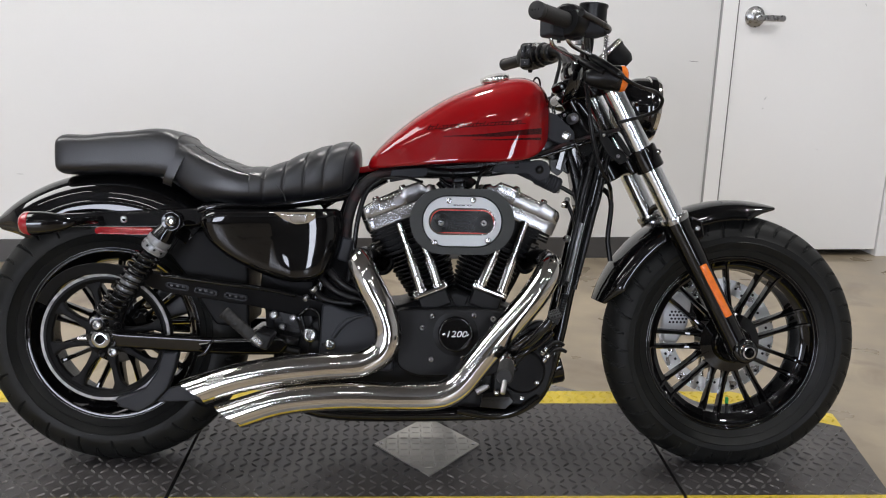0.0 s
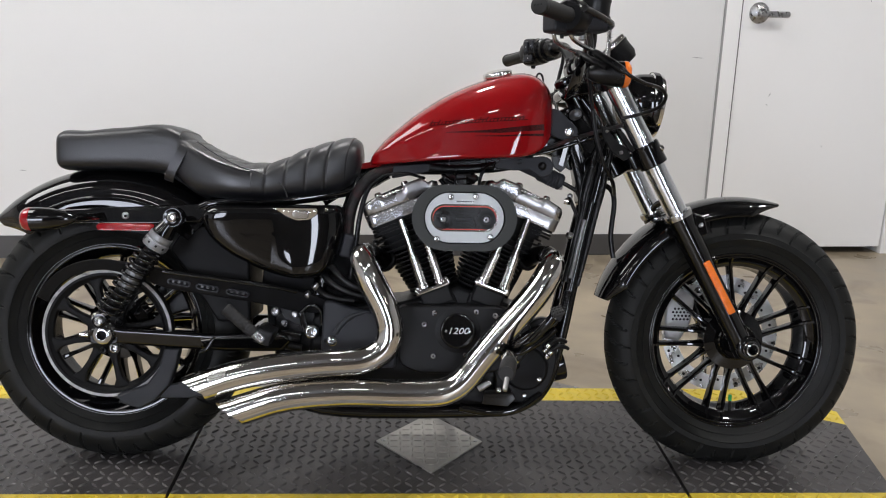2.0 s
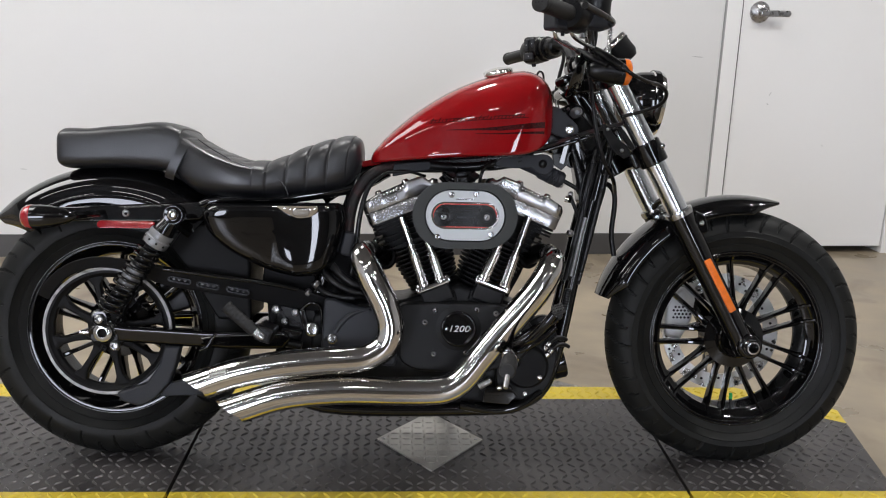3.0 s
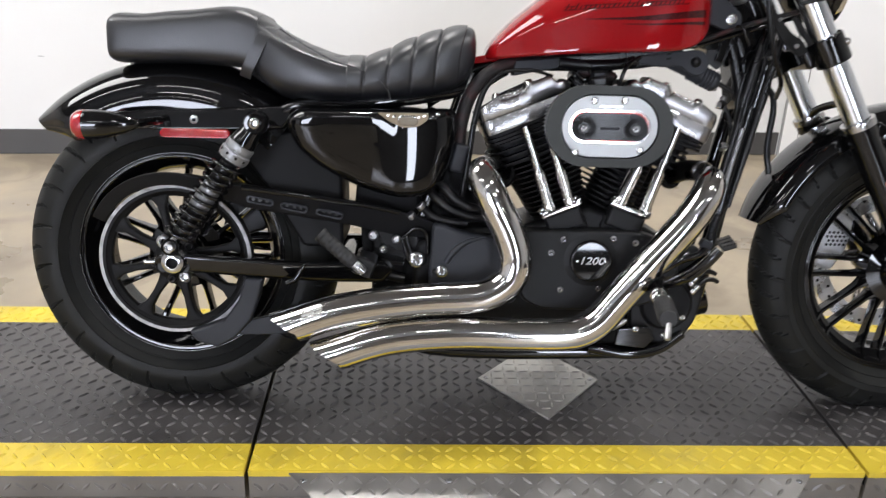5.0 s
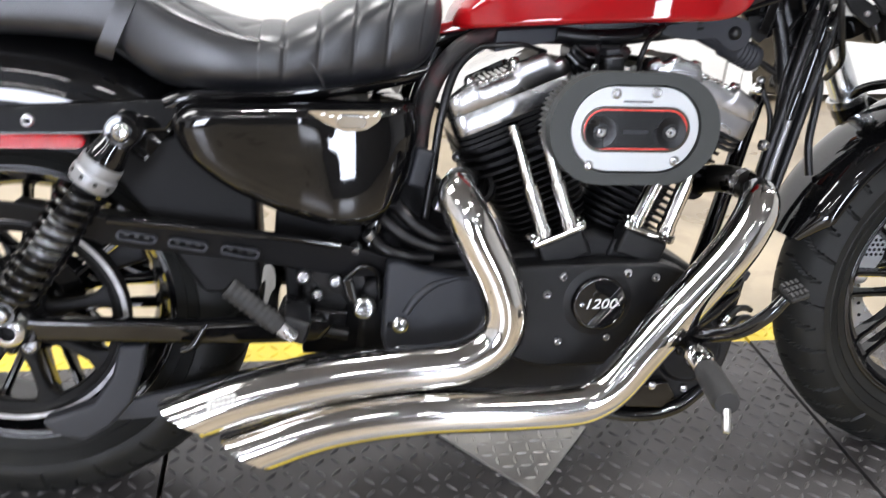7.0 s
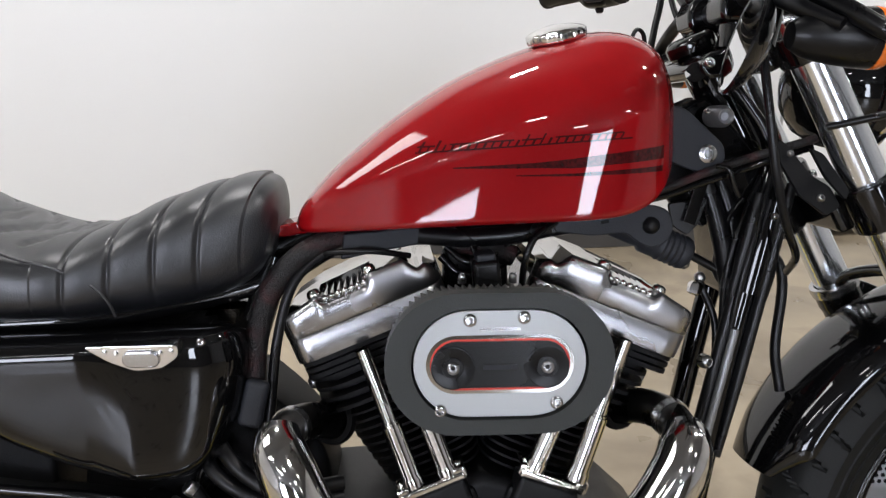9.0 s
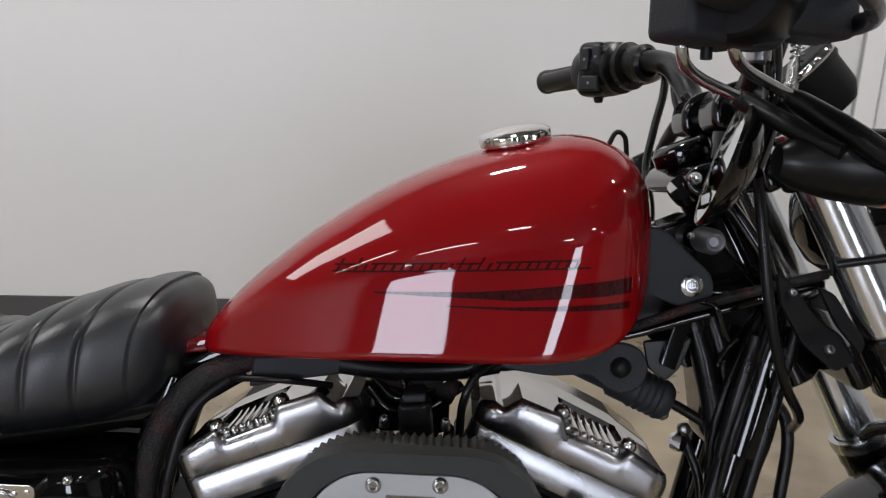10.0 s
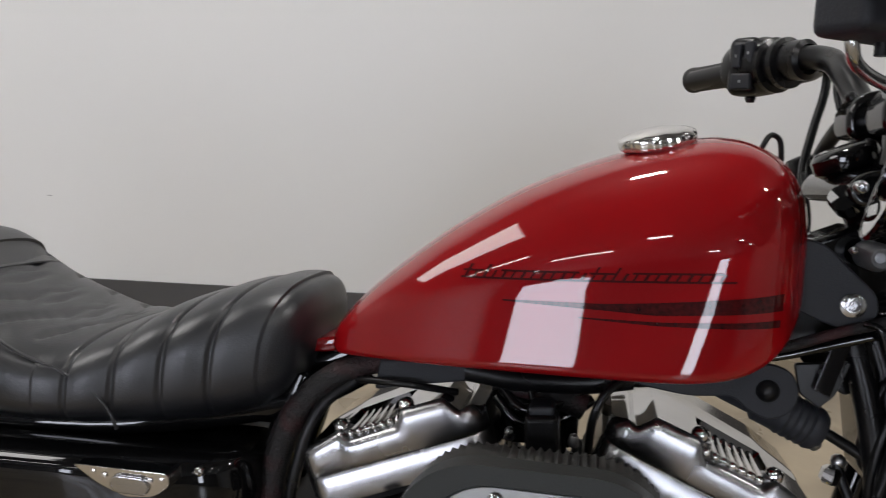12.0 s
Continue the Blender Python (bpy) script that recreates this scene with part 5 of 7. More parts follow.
for (u, w, an) in ((0.753, 0.436, -22), (0.889, 0.438, 20)):
    tb = part("tappet_block", boxes(((0, 0.004, -0.024), (0.072, 0.042, 0.040)), ((0, 0.012, -0.040), (0.082, 0.03, 0.03)), bev=0.006), ENGINE, bike, "black tappet block")
    tb.matrix_local = pose(u, -0.104, w, 0, an, 0)
    part("tappet_flange", boxes(((0, 0, 0), (0.078, 0.040, 0.010)), ((-0.034, 0, 0.003), (0.016, 0.036, 0.014)), ((0.034, 0, 0.003), (0.016, 0.036, 0.014)), bev=0.003), CHROME, tb, "chrome tappet flange")
    for du in (-0.034, 0.034):
        part("flange_bolt", bolt((du, -0.004, 0.009), 0.0065, 0.006, (0, 0, 1)), CHROME, tb)

# intake between the cylinders
part("intake_manifold", tube([(0.745, -0.02, 0.600), (0.790, -0.03, 0.575), (0.850, -0.03, 0.575), (0.890, -0.02, 0.605)], 0.028, 14, 5), SATIN, bike)
part("intake_tract", rod((0.818, -0.125, 0.590), (0.818, 0.02, 0.590), 0.036, 24), SATIN, bike)
part("solenoid", lathe([(0.019, 0), (0.019, 0.034), (0.016, 0.038), (0.016, 0.052), (0.012, 0.055), (0, 0.055)], (0.817, -0.045, 0.618), (0, 0, 1), 14), SATIN, bike, "black cylindrical idle solenoid")
part("solenoid_screw", bolt((0.846, -0.045, 0.640), 0.005, 0.012, (0, 0, 1)), ZINC, bike)

# ---- air cleaner ----
AC = (0.8175, 0.603)
back = part("air_cleaner", prism(stadium(*AC, 0.104, 0.062), -0.134, -0.120, 0.003), SATIN, bike, "oval air cleaner with a silver plate and red line")
bm = bmesh.new()      # pleated filter: a folded ring
o, i_ = [], []
N = 78
path = stadium(*AC, 0.104, 0.063, 40)
per = [0]
for a, b in zip(path, path[1:] + path[:1]):
    per.append(per[-1] + math.dist(a, b))
for k in range(N * 2):
    s = per[-1] * k / (N * 2)
    x = float(np.interp(s, per, [p[0] for p in path] + [path[0][0]]))
    z = float(np.interp(s, per, [p[1] for p in path] + [path[0][1]]))
    f = 1.080 if k % 2 else 1.015
    o.append((AC[0] + (x - AC[0]) * f, AC[1] + (z - AC[1]) * f))
    i_.append((AC[0] + (x - AC[0]) * 0.93, AC[1] + (z - AC[1]) * 0.93))
part("filter_pleats", ring_prism(o, i_, -0.186, -0.134, bm), PLEAT, back, "pleated dark filter element", 20)
bm = ring_prism(stadium(*AC, 0.1160, 0.0730, 20), stadium(*AC, 0.0895, 0.0575, 20), -0.207, -0.184)
bevel(bm, 0.004, 3, 60)
part("rubber_rim", bm, RIMRUB, back, "wide dark rubber rim")
part("face_plate", prism(stadium(*AC, 0.0872, 0.0552, 20), -0.2035, -0.190, 0.001), PLATE, back, "silver oval face plate")
bm = ring_prism(stadium(*AC, 0.0705, 0.0262, 18), stadium(*AC, 0.0685, 0.0242, 18), -0.2050, -0.2036)
part("red_line", bm, REDLINE, back, "thin red outline")
bm = ring_prism(stadium(*AC, 0.0745, 0.0300, 18), stadium(*AC, 0.0705, 0.0262, 18), -0.2046, -0.2030)
part("polished_edge", bm, CHROME, back)
inset = part("black_inset", prism(stadium(*AC, 0.0684, 0.0241, 18), -0.2046, -0.2038, 0.0), SATIN, back, "black oval inset")
for du in (-0.0475, 0.0475):
    part("inset_cup", lathe([(0.0215, 0.000), (0.0222, 0.0016), (0.0205, 0.0022), (0.0120, 0.0005), (0.0110, 0.0004), (0.0105, 0.0012), (0, 0.0014)], (AC[0] + du, -0.2045, AC[1] - 0.003), (0, -1, 0), 32), SATIN, back)
    part("inset_bolt", bolt((AC[0] + du, -0.2055, AC[1] - 0.003), 0.0066, 0.0040), ZINC, back)
part("maker_bar", boxes(((AC[0], -0.2047, AC[1] - 0.003), (0.034, 0.001, 0.0045)), bev=0), GREYBLK, back)
part("maker_bar", boxes(((AC[0], -0.2037, AC[1] + 0.036), (0.040, 0.0008, 0.003)), bev=0), STEELM, back)
for u, w in ((0.787, 0.6485), (0.841, 0.6505), (0.757, 0.5555), (0.875, 0.5620)):
    part("plate_screw", bolt((u, -0.2034, w), 0.0068, 0.0040), STEELM, back)

# ---- exhaust ----
R_PIPE = [(0.590, -0.163, 0.524), (0.592, -0.180, 0.508), (0.603, -0.193, 0.484), (0.618, -0.199, 0.452), (0.645, -0.203, 0.400), (0.6575, -0.205, 0.352), (0.646, -0.206, 0.312), (0.606, -0.208, 0.286), (0.560, -0.209, 0.279), (0.510, -0.210, 0.276), (0.411, -0.211, 0.265), (0.318, -0.211, 0.246), (0.240, -0.211, 0.2195)]
F_PIPE = [(1.022, -0.164, 0.516), (1.018, -0.182, 0.502), (1.006, -0.195, 0.476), (0.975, -0.203, 0.430), (0.914, -0.206, 0.357), (0.857, -0.208, 0.286), (0.822, -0.209, 0.242), (0.790, -0.210, 0.220), (0.755, -0.211, 0.2125), (0.676, -0.212, 0.211), (0.550, -0.212, 0.212), (0.424, -0.212, 0.199), (0.316, -0.212, 0.1655)]


def pipe(name, pts, label):
    ob = part(name, tube(pts, [0.022, 0.0285, 0.0305, 0.031, 0.031, 0.031, 0.031, 0.031, 0.031, 0.031, 0.032, 0.033, 0.034], 32, 8, caps=False, cut1=0.95), CHROME, bike, label)
    inner = [tuple(np.array(p)) for p in pts[-3:]]
    part("bore", tube(inner, 0.0305, 24, 6, caps=False, cut1=0.95), MATTE, ob, "dark inside of the pipe")
    return ob


pr = pipe("rear_exhaust_pipe", R_PIPE, "chrome curved rear exhaust pipe with slashed end")
pf_ = pipe("front_exhaust_pipe", F_PIPE, "chrome curved front exhaust pipe with slashed end")
for ob, h in ((pr, [(0.640, -0.062, 0.495), (0.618, -0.100, 0.510), (0.600, -0.140, 0.518), (0.591, -0.167, 0.512)]), (pf_, [(0.978, -0.052, 0.502), (1.000, -0.095, 0.516), (1.016, -0.137, 0.517), (1.021, -0.168, 0.505)])):
    part("header_pipe", tube(h, 0.0205, 20, 6), HEADER, ob, "dull steel header pipe under the shield")
    part("port_flange", lathe([(0.020, -0.004), (0.028, -0.004), (0.029, 0.0), (0.028, 0.006), (0.022, 0.008)], h[0], Vector(h[1]) - Vector(h[0]), 24), MATTE, ob)
    part("hose_clamp", lathe([(0.0205, -0.005), (0.0222, -0.005), (0.0222, 0.005), (0.0205, 0.005)], h[2], Vector(h[3]) - Vector(h[1]), 24, closed=True), STEELM, ob)
part("heat_shield_edge", tube([(0.590, -0.186, 0.520), (0.606, -0.214, 0.470), (0.622, -0.224, 0.420), (0.632, -0.228, 0.390)], 0.002, 8, 4), SATIN, pr)
badge = bmesh.new()
for i in range(6):
    for j in range(3):
        bmesh.ops.create_cube(badge, size=1, matrix=pose(0.2680 + i * 0.0062, -0.2440 + 0.0022 * abs(j - 0.6), 0.2425 + i * 0.0016 + j * 0.0065, 0, -13, 0) @ Matrix.Diagonal((0.0044 if (i + j) % 3 else 0.0058, 0.0030, 0.0042, 1)))
part("maker_mark", badge, WHITEPR, pr, "pale etched maker's mark")

# ---- oil tank side cover ----
OIL = round_poly([(0.222, 0.600), (0.246, 0.619), (0.386, 0.621), (0.540, 0.624), (0.550, 0.590), (0.540, 0.530), (0.516, 0.472), (0.490, 0.455), (0.440, 0.451), (0.373, 0.464), (0.284, 0.508), (0.236, 0.552)], 0.03, 6)
# even steps round the outline, and the bow of the face from front to back as the sum of its slope
leg_ = np.array([0.0] + list(np.cumsum([math.dist(a, b) for a, b in zip(OIL, OIL[1:] + OIL[:1])])))
OIL = [tuple(float(np.interp(s_, leg_, [p[k] for p in OIL + OIL[:1]])) for k in (0, 1)) for s_ in np.linspace(0, leg_[-1], 180, endpoint=False)]
xs_ = np.linspace(0.20, 0.58, 381)
slope_ = np.interp(xs_, (0.395, 0.405, 0.440, 0.456, 0.478, 0.498, 0.540), (0.045, 0.045, 0.090, 0.108, 0.163, 0.193, 0.36))
bow_ = np.cumsum(slope_) * 0.001
bow_ -= np.interp(0.413, xs_, bow_)
bm = bmesh.new()      # a cover with a rounded rim, gently bowed from front to back
rings = []
for k, v in [(1.0, -0.03), (1.0, -0.112)] + [(q, -0.112 - 0.040 * math.sqrt(1 - q ** 10)) for q in (0.998, 0.99, 0.98, 0.965, 0.945, 0.92, 0.89, 0.86, 0.82, 0.78, 0.74, 0.70, 0.65, 0.60, 0.55, 0.50, 0.45, 0.40, 0.35, 0.30, 0.25, 0.20, 0.15, 0.10, 0.05)]:
    ring = []
    for u, w in OIL:
        x = 0.400 + (u - 0.400) * k
        bow = 0.0 if v > -0.05 else float(np.interp(x, xs_, bow_))
        z = 0.556 + (w - 0.556) * k
        if v < -0.05:
            bow -= (z - 0.556) * 0.13 * float(np.interp(x, (0.385, 0.432), (1, 0)))
        ring.append(bm.verts.new((x, v + bow, z)))
    rings.append(ring)
for a_, b_ in zip(rings, rings[1:]):
    for i in range(len(OIL)):
        j = (i + 1) % len(OIL)
        bm.faces.new((a_[i], a_[j], b_[j], b_[i]))
bm.faces.new(rings[0])
bm.faces.new(rings[-1])
oil = part("oil_tank", bm, GLOSS, bike, "gloss black domed side oil tank cover", 60)
part("side_box", prism([(0.222, 0.600), (0.386, 0.618), (0.540, 0.618), (0.528, 0.534), (0.480, 0.462), (0.373, 0.466), (0.284, 0.508)], 0.03, 0.14, 0.02, 3), GLOSS, bike)
part("battery_tray", prism([(0.26, 0.52), (0.30, 0.61), (0.52, 0.61), (0.52, 0.47), (0.36, 0.47)], -0.03, 0.03, 0.004), SATIN, bike)
bd = part("side_badge", shear(prism(round_poly([(0.394, 0.6165), (0.490, 0.6175), (0.490, 0.604), (0.472, 0.591), (0.444, 0.588), (0.418, 0.599)], 0.006), -0.1600, -0.120, 0.0020), 0.60, -0.22), CHROME, oil, "chrome winged side badge")
part("badge_lobe", shear(prism(stadium(0.452, 0.602, 0.019, 0.009), -0.1640, -0.158, 0.002), 0.60, -0.22), STEELM, bd)
for i in range(7):
    part("badge_stud", lathe([(0.0028, 0), (0.0024, 0.0012), (0, 0.0018)], (0.416 + i * 0.0112, -0.1622, 0.611 - 0.004 * math.sin(i * 0.52)), (0, -1, 0), 8), CHROME, bd)
part("tank_screw", bolt((0.508, -0.136, 0.6135), 0.005, 0.006), CHROME, oil)

# ---- frame ----
def beside(du, v, *ws):
    """Points along the near down tube, set off to its side."""
    return [(1.079 + 0.22 * (w - 0.40) + du, v, w) for w in ws]


fr = part("frame_downtube", tube([(1.158, -0.036, 0.790), (1.140, -0.048, 0.690), (1.111, -0.050, 0.560), (1.085, -0.052, 0.430), (1.060, -0.062, 0.310), (1.026, -0.078, 0.205), (0.970, -0.088, 0.158), (0.850, -0.094, 0.142), (0.500, -0.097, 0.146), (0.400, -0.095, 0.220)], 0.0170, 18, 6), GLOSS, bike, "gloss black frame tube")
part("frame_downtube", tube([(1.158, 0.036, 0.790), (1.140, 0.048, 0.690), (1.111, 0.050, 0.560), (1.085, 0.052, 0.430), (1.060, 0.062, 0.310), (1.026, 0.078, 0.205), (0.970, 0.088, 0.158), (0.850, 0.094, 0.142), (0.500, 0.097, 0.146), (0.400, 0.095, 0.220)], 0.0145, 14, 6), GLOSS, bike, "gloss black frame tube")
part("frame_backbone", tube([(1.110, 0, 0.830), (0.95, 0, 0.770), (0.70, 0, 0.735), (0.55, 0, 0.680), (0.48, 0, 0.640)], 0.024, 14, 5), GLOSS, bike)
part("seat_post", tube([(0.575, -0.050, 0.690), (0.545, -0.062, 0.600), (0.512, -0.070, 0.500), (0.480, -0.075, 0.400)], 0.014, 12, 5), GLOSS, bike)
part("seat_post", tube([(0.575, 0.050, 0.690), (0.545, 0.062, 0.600), (0.512, 0.070, 0.500), (0.480, 0.075, 0.400)], 0.014, 12, 5), GLOSS, bike)
part("tube_collar", tube(beside(0.001, -0.050, 0.750, 0.700, 0.640), [0.0205, 0.0220, 0.0220], 18, 5), GLOSS, fr)
part("angle_bracket", prism([(1.060, 0.786), (1.074, 0.780), (1.058, 0.722), (1.044, 0.728)], -0.072, -0.068, 0.001), GLOSS, bike, "black angle bracket at the neck")
part("frame_gusset", prism([(1.078, 0.800), (1.172, 0.800), (1.166, 0.690), (1.142, 0.630), (1.108, 0.630), (1.098, 0.690)], -0.042, 0.042, 0.006, 2, r=0.012), GLOSS, bike, "gloss black neck gusset")
for du, v, w0, w1 in ((-0.034, -0.060, 0.790, 0.580), (-0.020, -0.074, 0.800, 0.540), (0.016, -0.064, 0.760, 0.560), (-0.044, -0.046, 0.760, 0.640)):
    wm = (w0 + w1) / 2
    part("neck_cable", tube([*beside(du * 0.4, v * 0.7, w0), *beside(du, v, wm + 0.03, wm - 0.03), *beside(du * 0.4, v * 0.8, w1)], 0.0042, 10, 6), SATIN, bike)
part("steering_head", rod((1.200, 0, 0.705), (1.088, 0, 0.905), 0.028, 24), GLOSS, bike)
part("head_gusset", prism([(1.000, 0.760), (1.020, 0.846), (1.080, 0.872), (1.150, 0.800), (1.135, 0.690), (1.085, 0.735)], -0.030, 0.030, 0.006, 2), GLOSS, bike)
tb_ = part("tank_bracket", prism([(1.004, 0.805), (1.012, 0.862), (1.040, 0.856), (1.086, 0.815), (1.088, 0.796), (1.066, 0.782), (1.040, 0.790)], -0.078, -0.070, 0.002, 2, r=0.008), GREYBLK, bike, "charcoal front tank bracket")
part("bracket_bolt", lathe([(0.0105, 0), (0.0105, 0.003), (0.0080, 0.0045), (0.005, 0.0045), (0.0035, 0.002), (0, 0.002)], (1.066, -0.0782, 0.8055), (0, -1, 0), 22), STEELM, tb_, "zinc bracket bolt")
part("neck_bolt", lathe([(0.0125, -0.03), (0.0125, 0), (0.0100, 0.003), (0.0100, 0.009), (0.0082, 0.0115), (0.0060, 0.0100), (0.0045, 0.006), (0, 0.006)], (1.084, -0.072, 0.847), (0, -1, 0), 24), COLLAR, bike, "bright steel neck nut")
ig = part("ignition_coil_bracket", prism([(0.892, 0.718), (0.900, 0.733), (1.008, 0.748), (1.026, 0.742), (1.034, 0.722), (1.026, 0.704), (1.008, 0.697), (0.990, 0.705), (0.978, 0.716), (0.940, 0.712)], -0.074, -0.066, 0.002, 2, r=0.010), GREYBLK, bike, "charcoal coil bracket under the tank")
part("coil_boss", lathe([(0.0100, 0), (0.0097, 0.0025), (0.0082, 0.0040), (0.0060, 0.0068), (0.003, 0.0080), (0, 0.0082)], (1.006, -0.074, 0.724), (0, -1, 0), 24), SATIN, ig)
for dw in (0.729, 0.738):
    part("bracket_slot", boxes(((0.952, -0.0746, dw), (0.010, 0.0012, 0.004), (0, -10, 0)), bev=0), MATTE, ig)
part("coil_body", lathe([(0, -0.060), (0.013, -0.060), (0.015, -0.052), (0.015, -0.010), (0.019, -0.006), (0.019, 0.012)] + [(0.0205 if i % 2 else 0.0190, 0.014 + 0.0034 * i) for i in range(10)] + [(0.019, 0.050), (0.016, 0.054), (0, 0.054)], (1.010, -0.048, 0.706), (0.921, 0, -0.39), 24), GREYBLK, bike, "ribbed charcoal ignition coil")
part("under_tank_box", prism([(0.656, 0.718), (0.750, 0.726), (0.748, 0.706), (0.700, 0.698), (0.652, 0.688)], -0.074, -0.02, 0.003), GREYBLK, bike, "charcoal plastic box under the tank")
part("vapour_pipe", tube([(0.740, -0.07, 0.716), (0.790, -0.072, 0.712), (0.850, -0.070, 0.715), (0.890, -0.066, 0.722)], 0.011, 12, 4), SATIN, bike)
part("wire_loom", tube([(0.780, -0.055, 0.704), (0.815, -0.06, 0.700), (0.850, -0.058, 0.688)], 0.0125, 12, 4), LOOM, bike)
loom = part("main_loom", tube([(0.670, -0.052, 0.716), (0.628, -0.062, 0.705), (0.596, -0.070, 0.684), (0.570, -0.074, 0.648), (0.556, -0.075, 0.600), (0.552, -0.075, 0.550), (0.548, -0.074, 0.500)], [0.011, 0.0122, 0.0132, 0.0136, 0.0132, 0.012, 0.0105], 14, 8), LOOM, bike, "thick black braided wiring loom")
for i, (p, r) in enumerate((([(0.640, -0.06, 0.700), (0.600, -0.078, 0.665), (0.580, -0.085, 0.600), (0.570, -0.085, 0.520), (0.560, -0.09, 0.455)], 0.006),
                            ([(0.600, -0.05, 0.690), (0.680, -0.085, 0.700), (0.730, -0.06, 0.690)], 0.0035),
                            ([(0.512, -0.095, 0.484), (0.528, -0.110, 0.468), (0.552, -0.116, 0.448), (0.585, -0.116, 0.434), (0.650, -0.09, 0.430)], 0.0090),
                            ([(0.492, -0.088, 0.470), (0.510, -0.104, 0.450), (0.540, -0.110, 0.430), (0.585, -0.110, 0.416), (0.650, -0.09, 0.414)], 0.0090),
                            ([(0.484, -0.100, 0.432), (0.500, -0.112, 0.418), (0.530, -0.116, 0.408), (0.570, -0.11, 0.404)], 0.0080))):
    part("hose", tube(p, r, 10, 6), SATIN, bike)
for p in ((0.512, -0.096, 0.482), (0.484, -0.101, 0.430), (0.465, -0.100, 0.410)):
    part("hose_clip", lathe([(0.0085, 0), (0.0095, 0.002), (0.0095, 0.010), (0.0085, 0.012), (0, 0.012)], p, (-0.6, -0.3, 0.7), 12), ZINC, bike)
part("connector", boxes(((0.552, -0.092, 0.529), (0.028, 0.018, 0.056), (0, 14, 0)), bev=0.007, seg=3), GREYBLK, bike, "grey wiring connector")
part("regulator", boxes(((0.590, -0.075, 0.470), (0.03, 0.03, 0.018), (0, 20, 0)), bev=0.003), ZINC, bike)
# sleeves that run up beside the down tube
part("conduit", tube(beside(-0.020, -0.064, 0.450, 0.540, 0.630, 0.700), 0.0080, 12, 5), SATIN, bike)
cd = part("conduit", tube(beside(-0.010, -0.078, 0.375, 0.400, 0.430), 0.0075, 14, 5), GREYBLK, bike, "ribbed grey cable sleeve low on the tube")
part("conduit", tube(beside(-0.012, -0.074, 0.460, 0.530, 0.600), 0.0052, 12, 5), COLLAR, bike, "grey cable sleeve beside the down tube")
bm = bmesh.new()
for i in range(9):
    lathe([(0.0076, 0), (0.0086, 0.0010), (0.0086, 0.0026), (0.0076, 0.0036)], beside(-0.010, -0.078, 0.376 + 0.0060 * i)[0], (0.22, 0, 1), 12, bm)
part("sleeve_ring", bm, SATIN, cd)
fit = part("line_fitting", lathe([(0, -0.007), (0.0035, -0.0062), (0.0062, -0.0035), (0.007, 0), (0.0062, 0.0035), (0.0035, 0.0062), (0, 0.007)], (1.082, -0.030, 0.654), (0, 0, 1), 20), ZINC, bike, "bright round line fitting")
part("fitting_nut", lathe([(0, 0), (0.007, 0), (0.0095, 0.002), (0.0095, 0.012), (0.006, 0.016), (0, 0.016)], (1.074, -0.034, 0.634), (0.2, 0, 1), 6), CHROME, fit)
part("fitting_pipe", tube([(1.080, -0.032, 0.652), (1.086, -0.036, 0.636), (1.098, -0.044, 0.600), (1.098, -0.050, 0.540)], 0.0045, 10, 5), SATIN, fit)
part("plug_cap", bolt((1.074, -0.070, 0.562), 0.0085, 0.012, (0.5, -1, 0)), ZINC, bike)

part("neck_conduit", tube([(1.070, -0.046, 0.790), (1.092, -0.050, 0.725), (1.108, -0.052, 0.655), (1.112, -0.052, 0.590), (1.104, -0.052, 0.530)], [0.008, 0.0115, 0.0115, 0.0110, 0.0080], 14, 6), SATIN, bike)
part("neck_conduit", tube([(1.086, -0.030, 0.800), (1.112, -0.034, 0.735), (1.124, -0.036, 0.660), (1.120, -0.038, 0.580)], [0.009, 0.012, 0.012, 0.009], 14, 6), SATIN, bike)
# added dark plate that closes the bright opening between tank and neck
part("neck_gap_plate", prism([(1.020, 0.800), (1.090, 0.800), (1.100, 0.735), (1.082, 0.715), (1.050, 0.735), (1.025, 0.765)], -0.034, -0.022, 0.002, 2, r=0.006), SATIN, bike)
cp_ = part("coil_plate", prism([(1.028, 0.748), (1.076, 0.754), (1.064, 0.722), (1.052, 0.710), (1.034, 0.722)], -0.064, -0.058, 0.0015, 2, r=0.004), SATIN, bike, "black folded plate beside the coil")
part("plate_bolt", bolt((1.052, -0.0640, 0.742), 0.0042, 0.004), ZINC, cp_)
part("coil_bolt", bolt((1.053, -0.052, 0.674), 0.0060, 0.008, (0.2, -0.8, 0.5)), ZINC, cp_)
part("coil_strap", tube([(1.050, -0.048, 0.690), (1.068, -0.046, 0.682), (1.090, -0.046, 0.670), (1.106, -0.048, 0.660)], [0.004, 0.0052, 0.0052, 0.004], 10, 5), SATIN, bike)


# ---- front fork ----
def fork_u(w):
    return 1.3027 + 0.537 * (0.6553 - w)


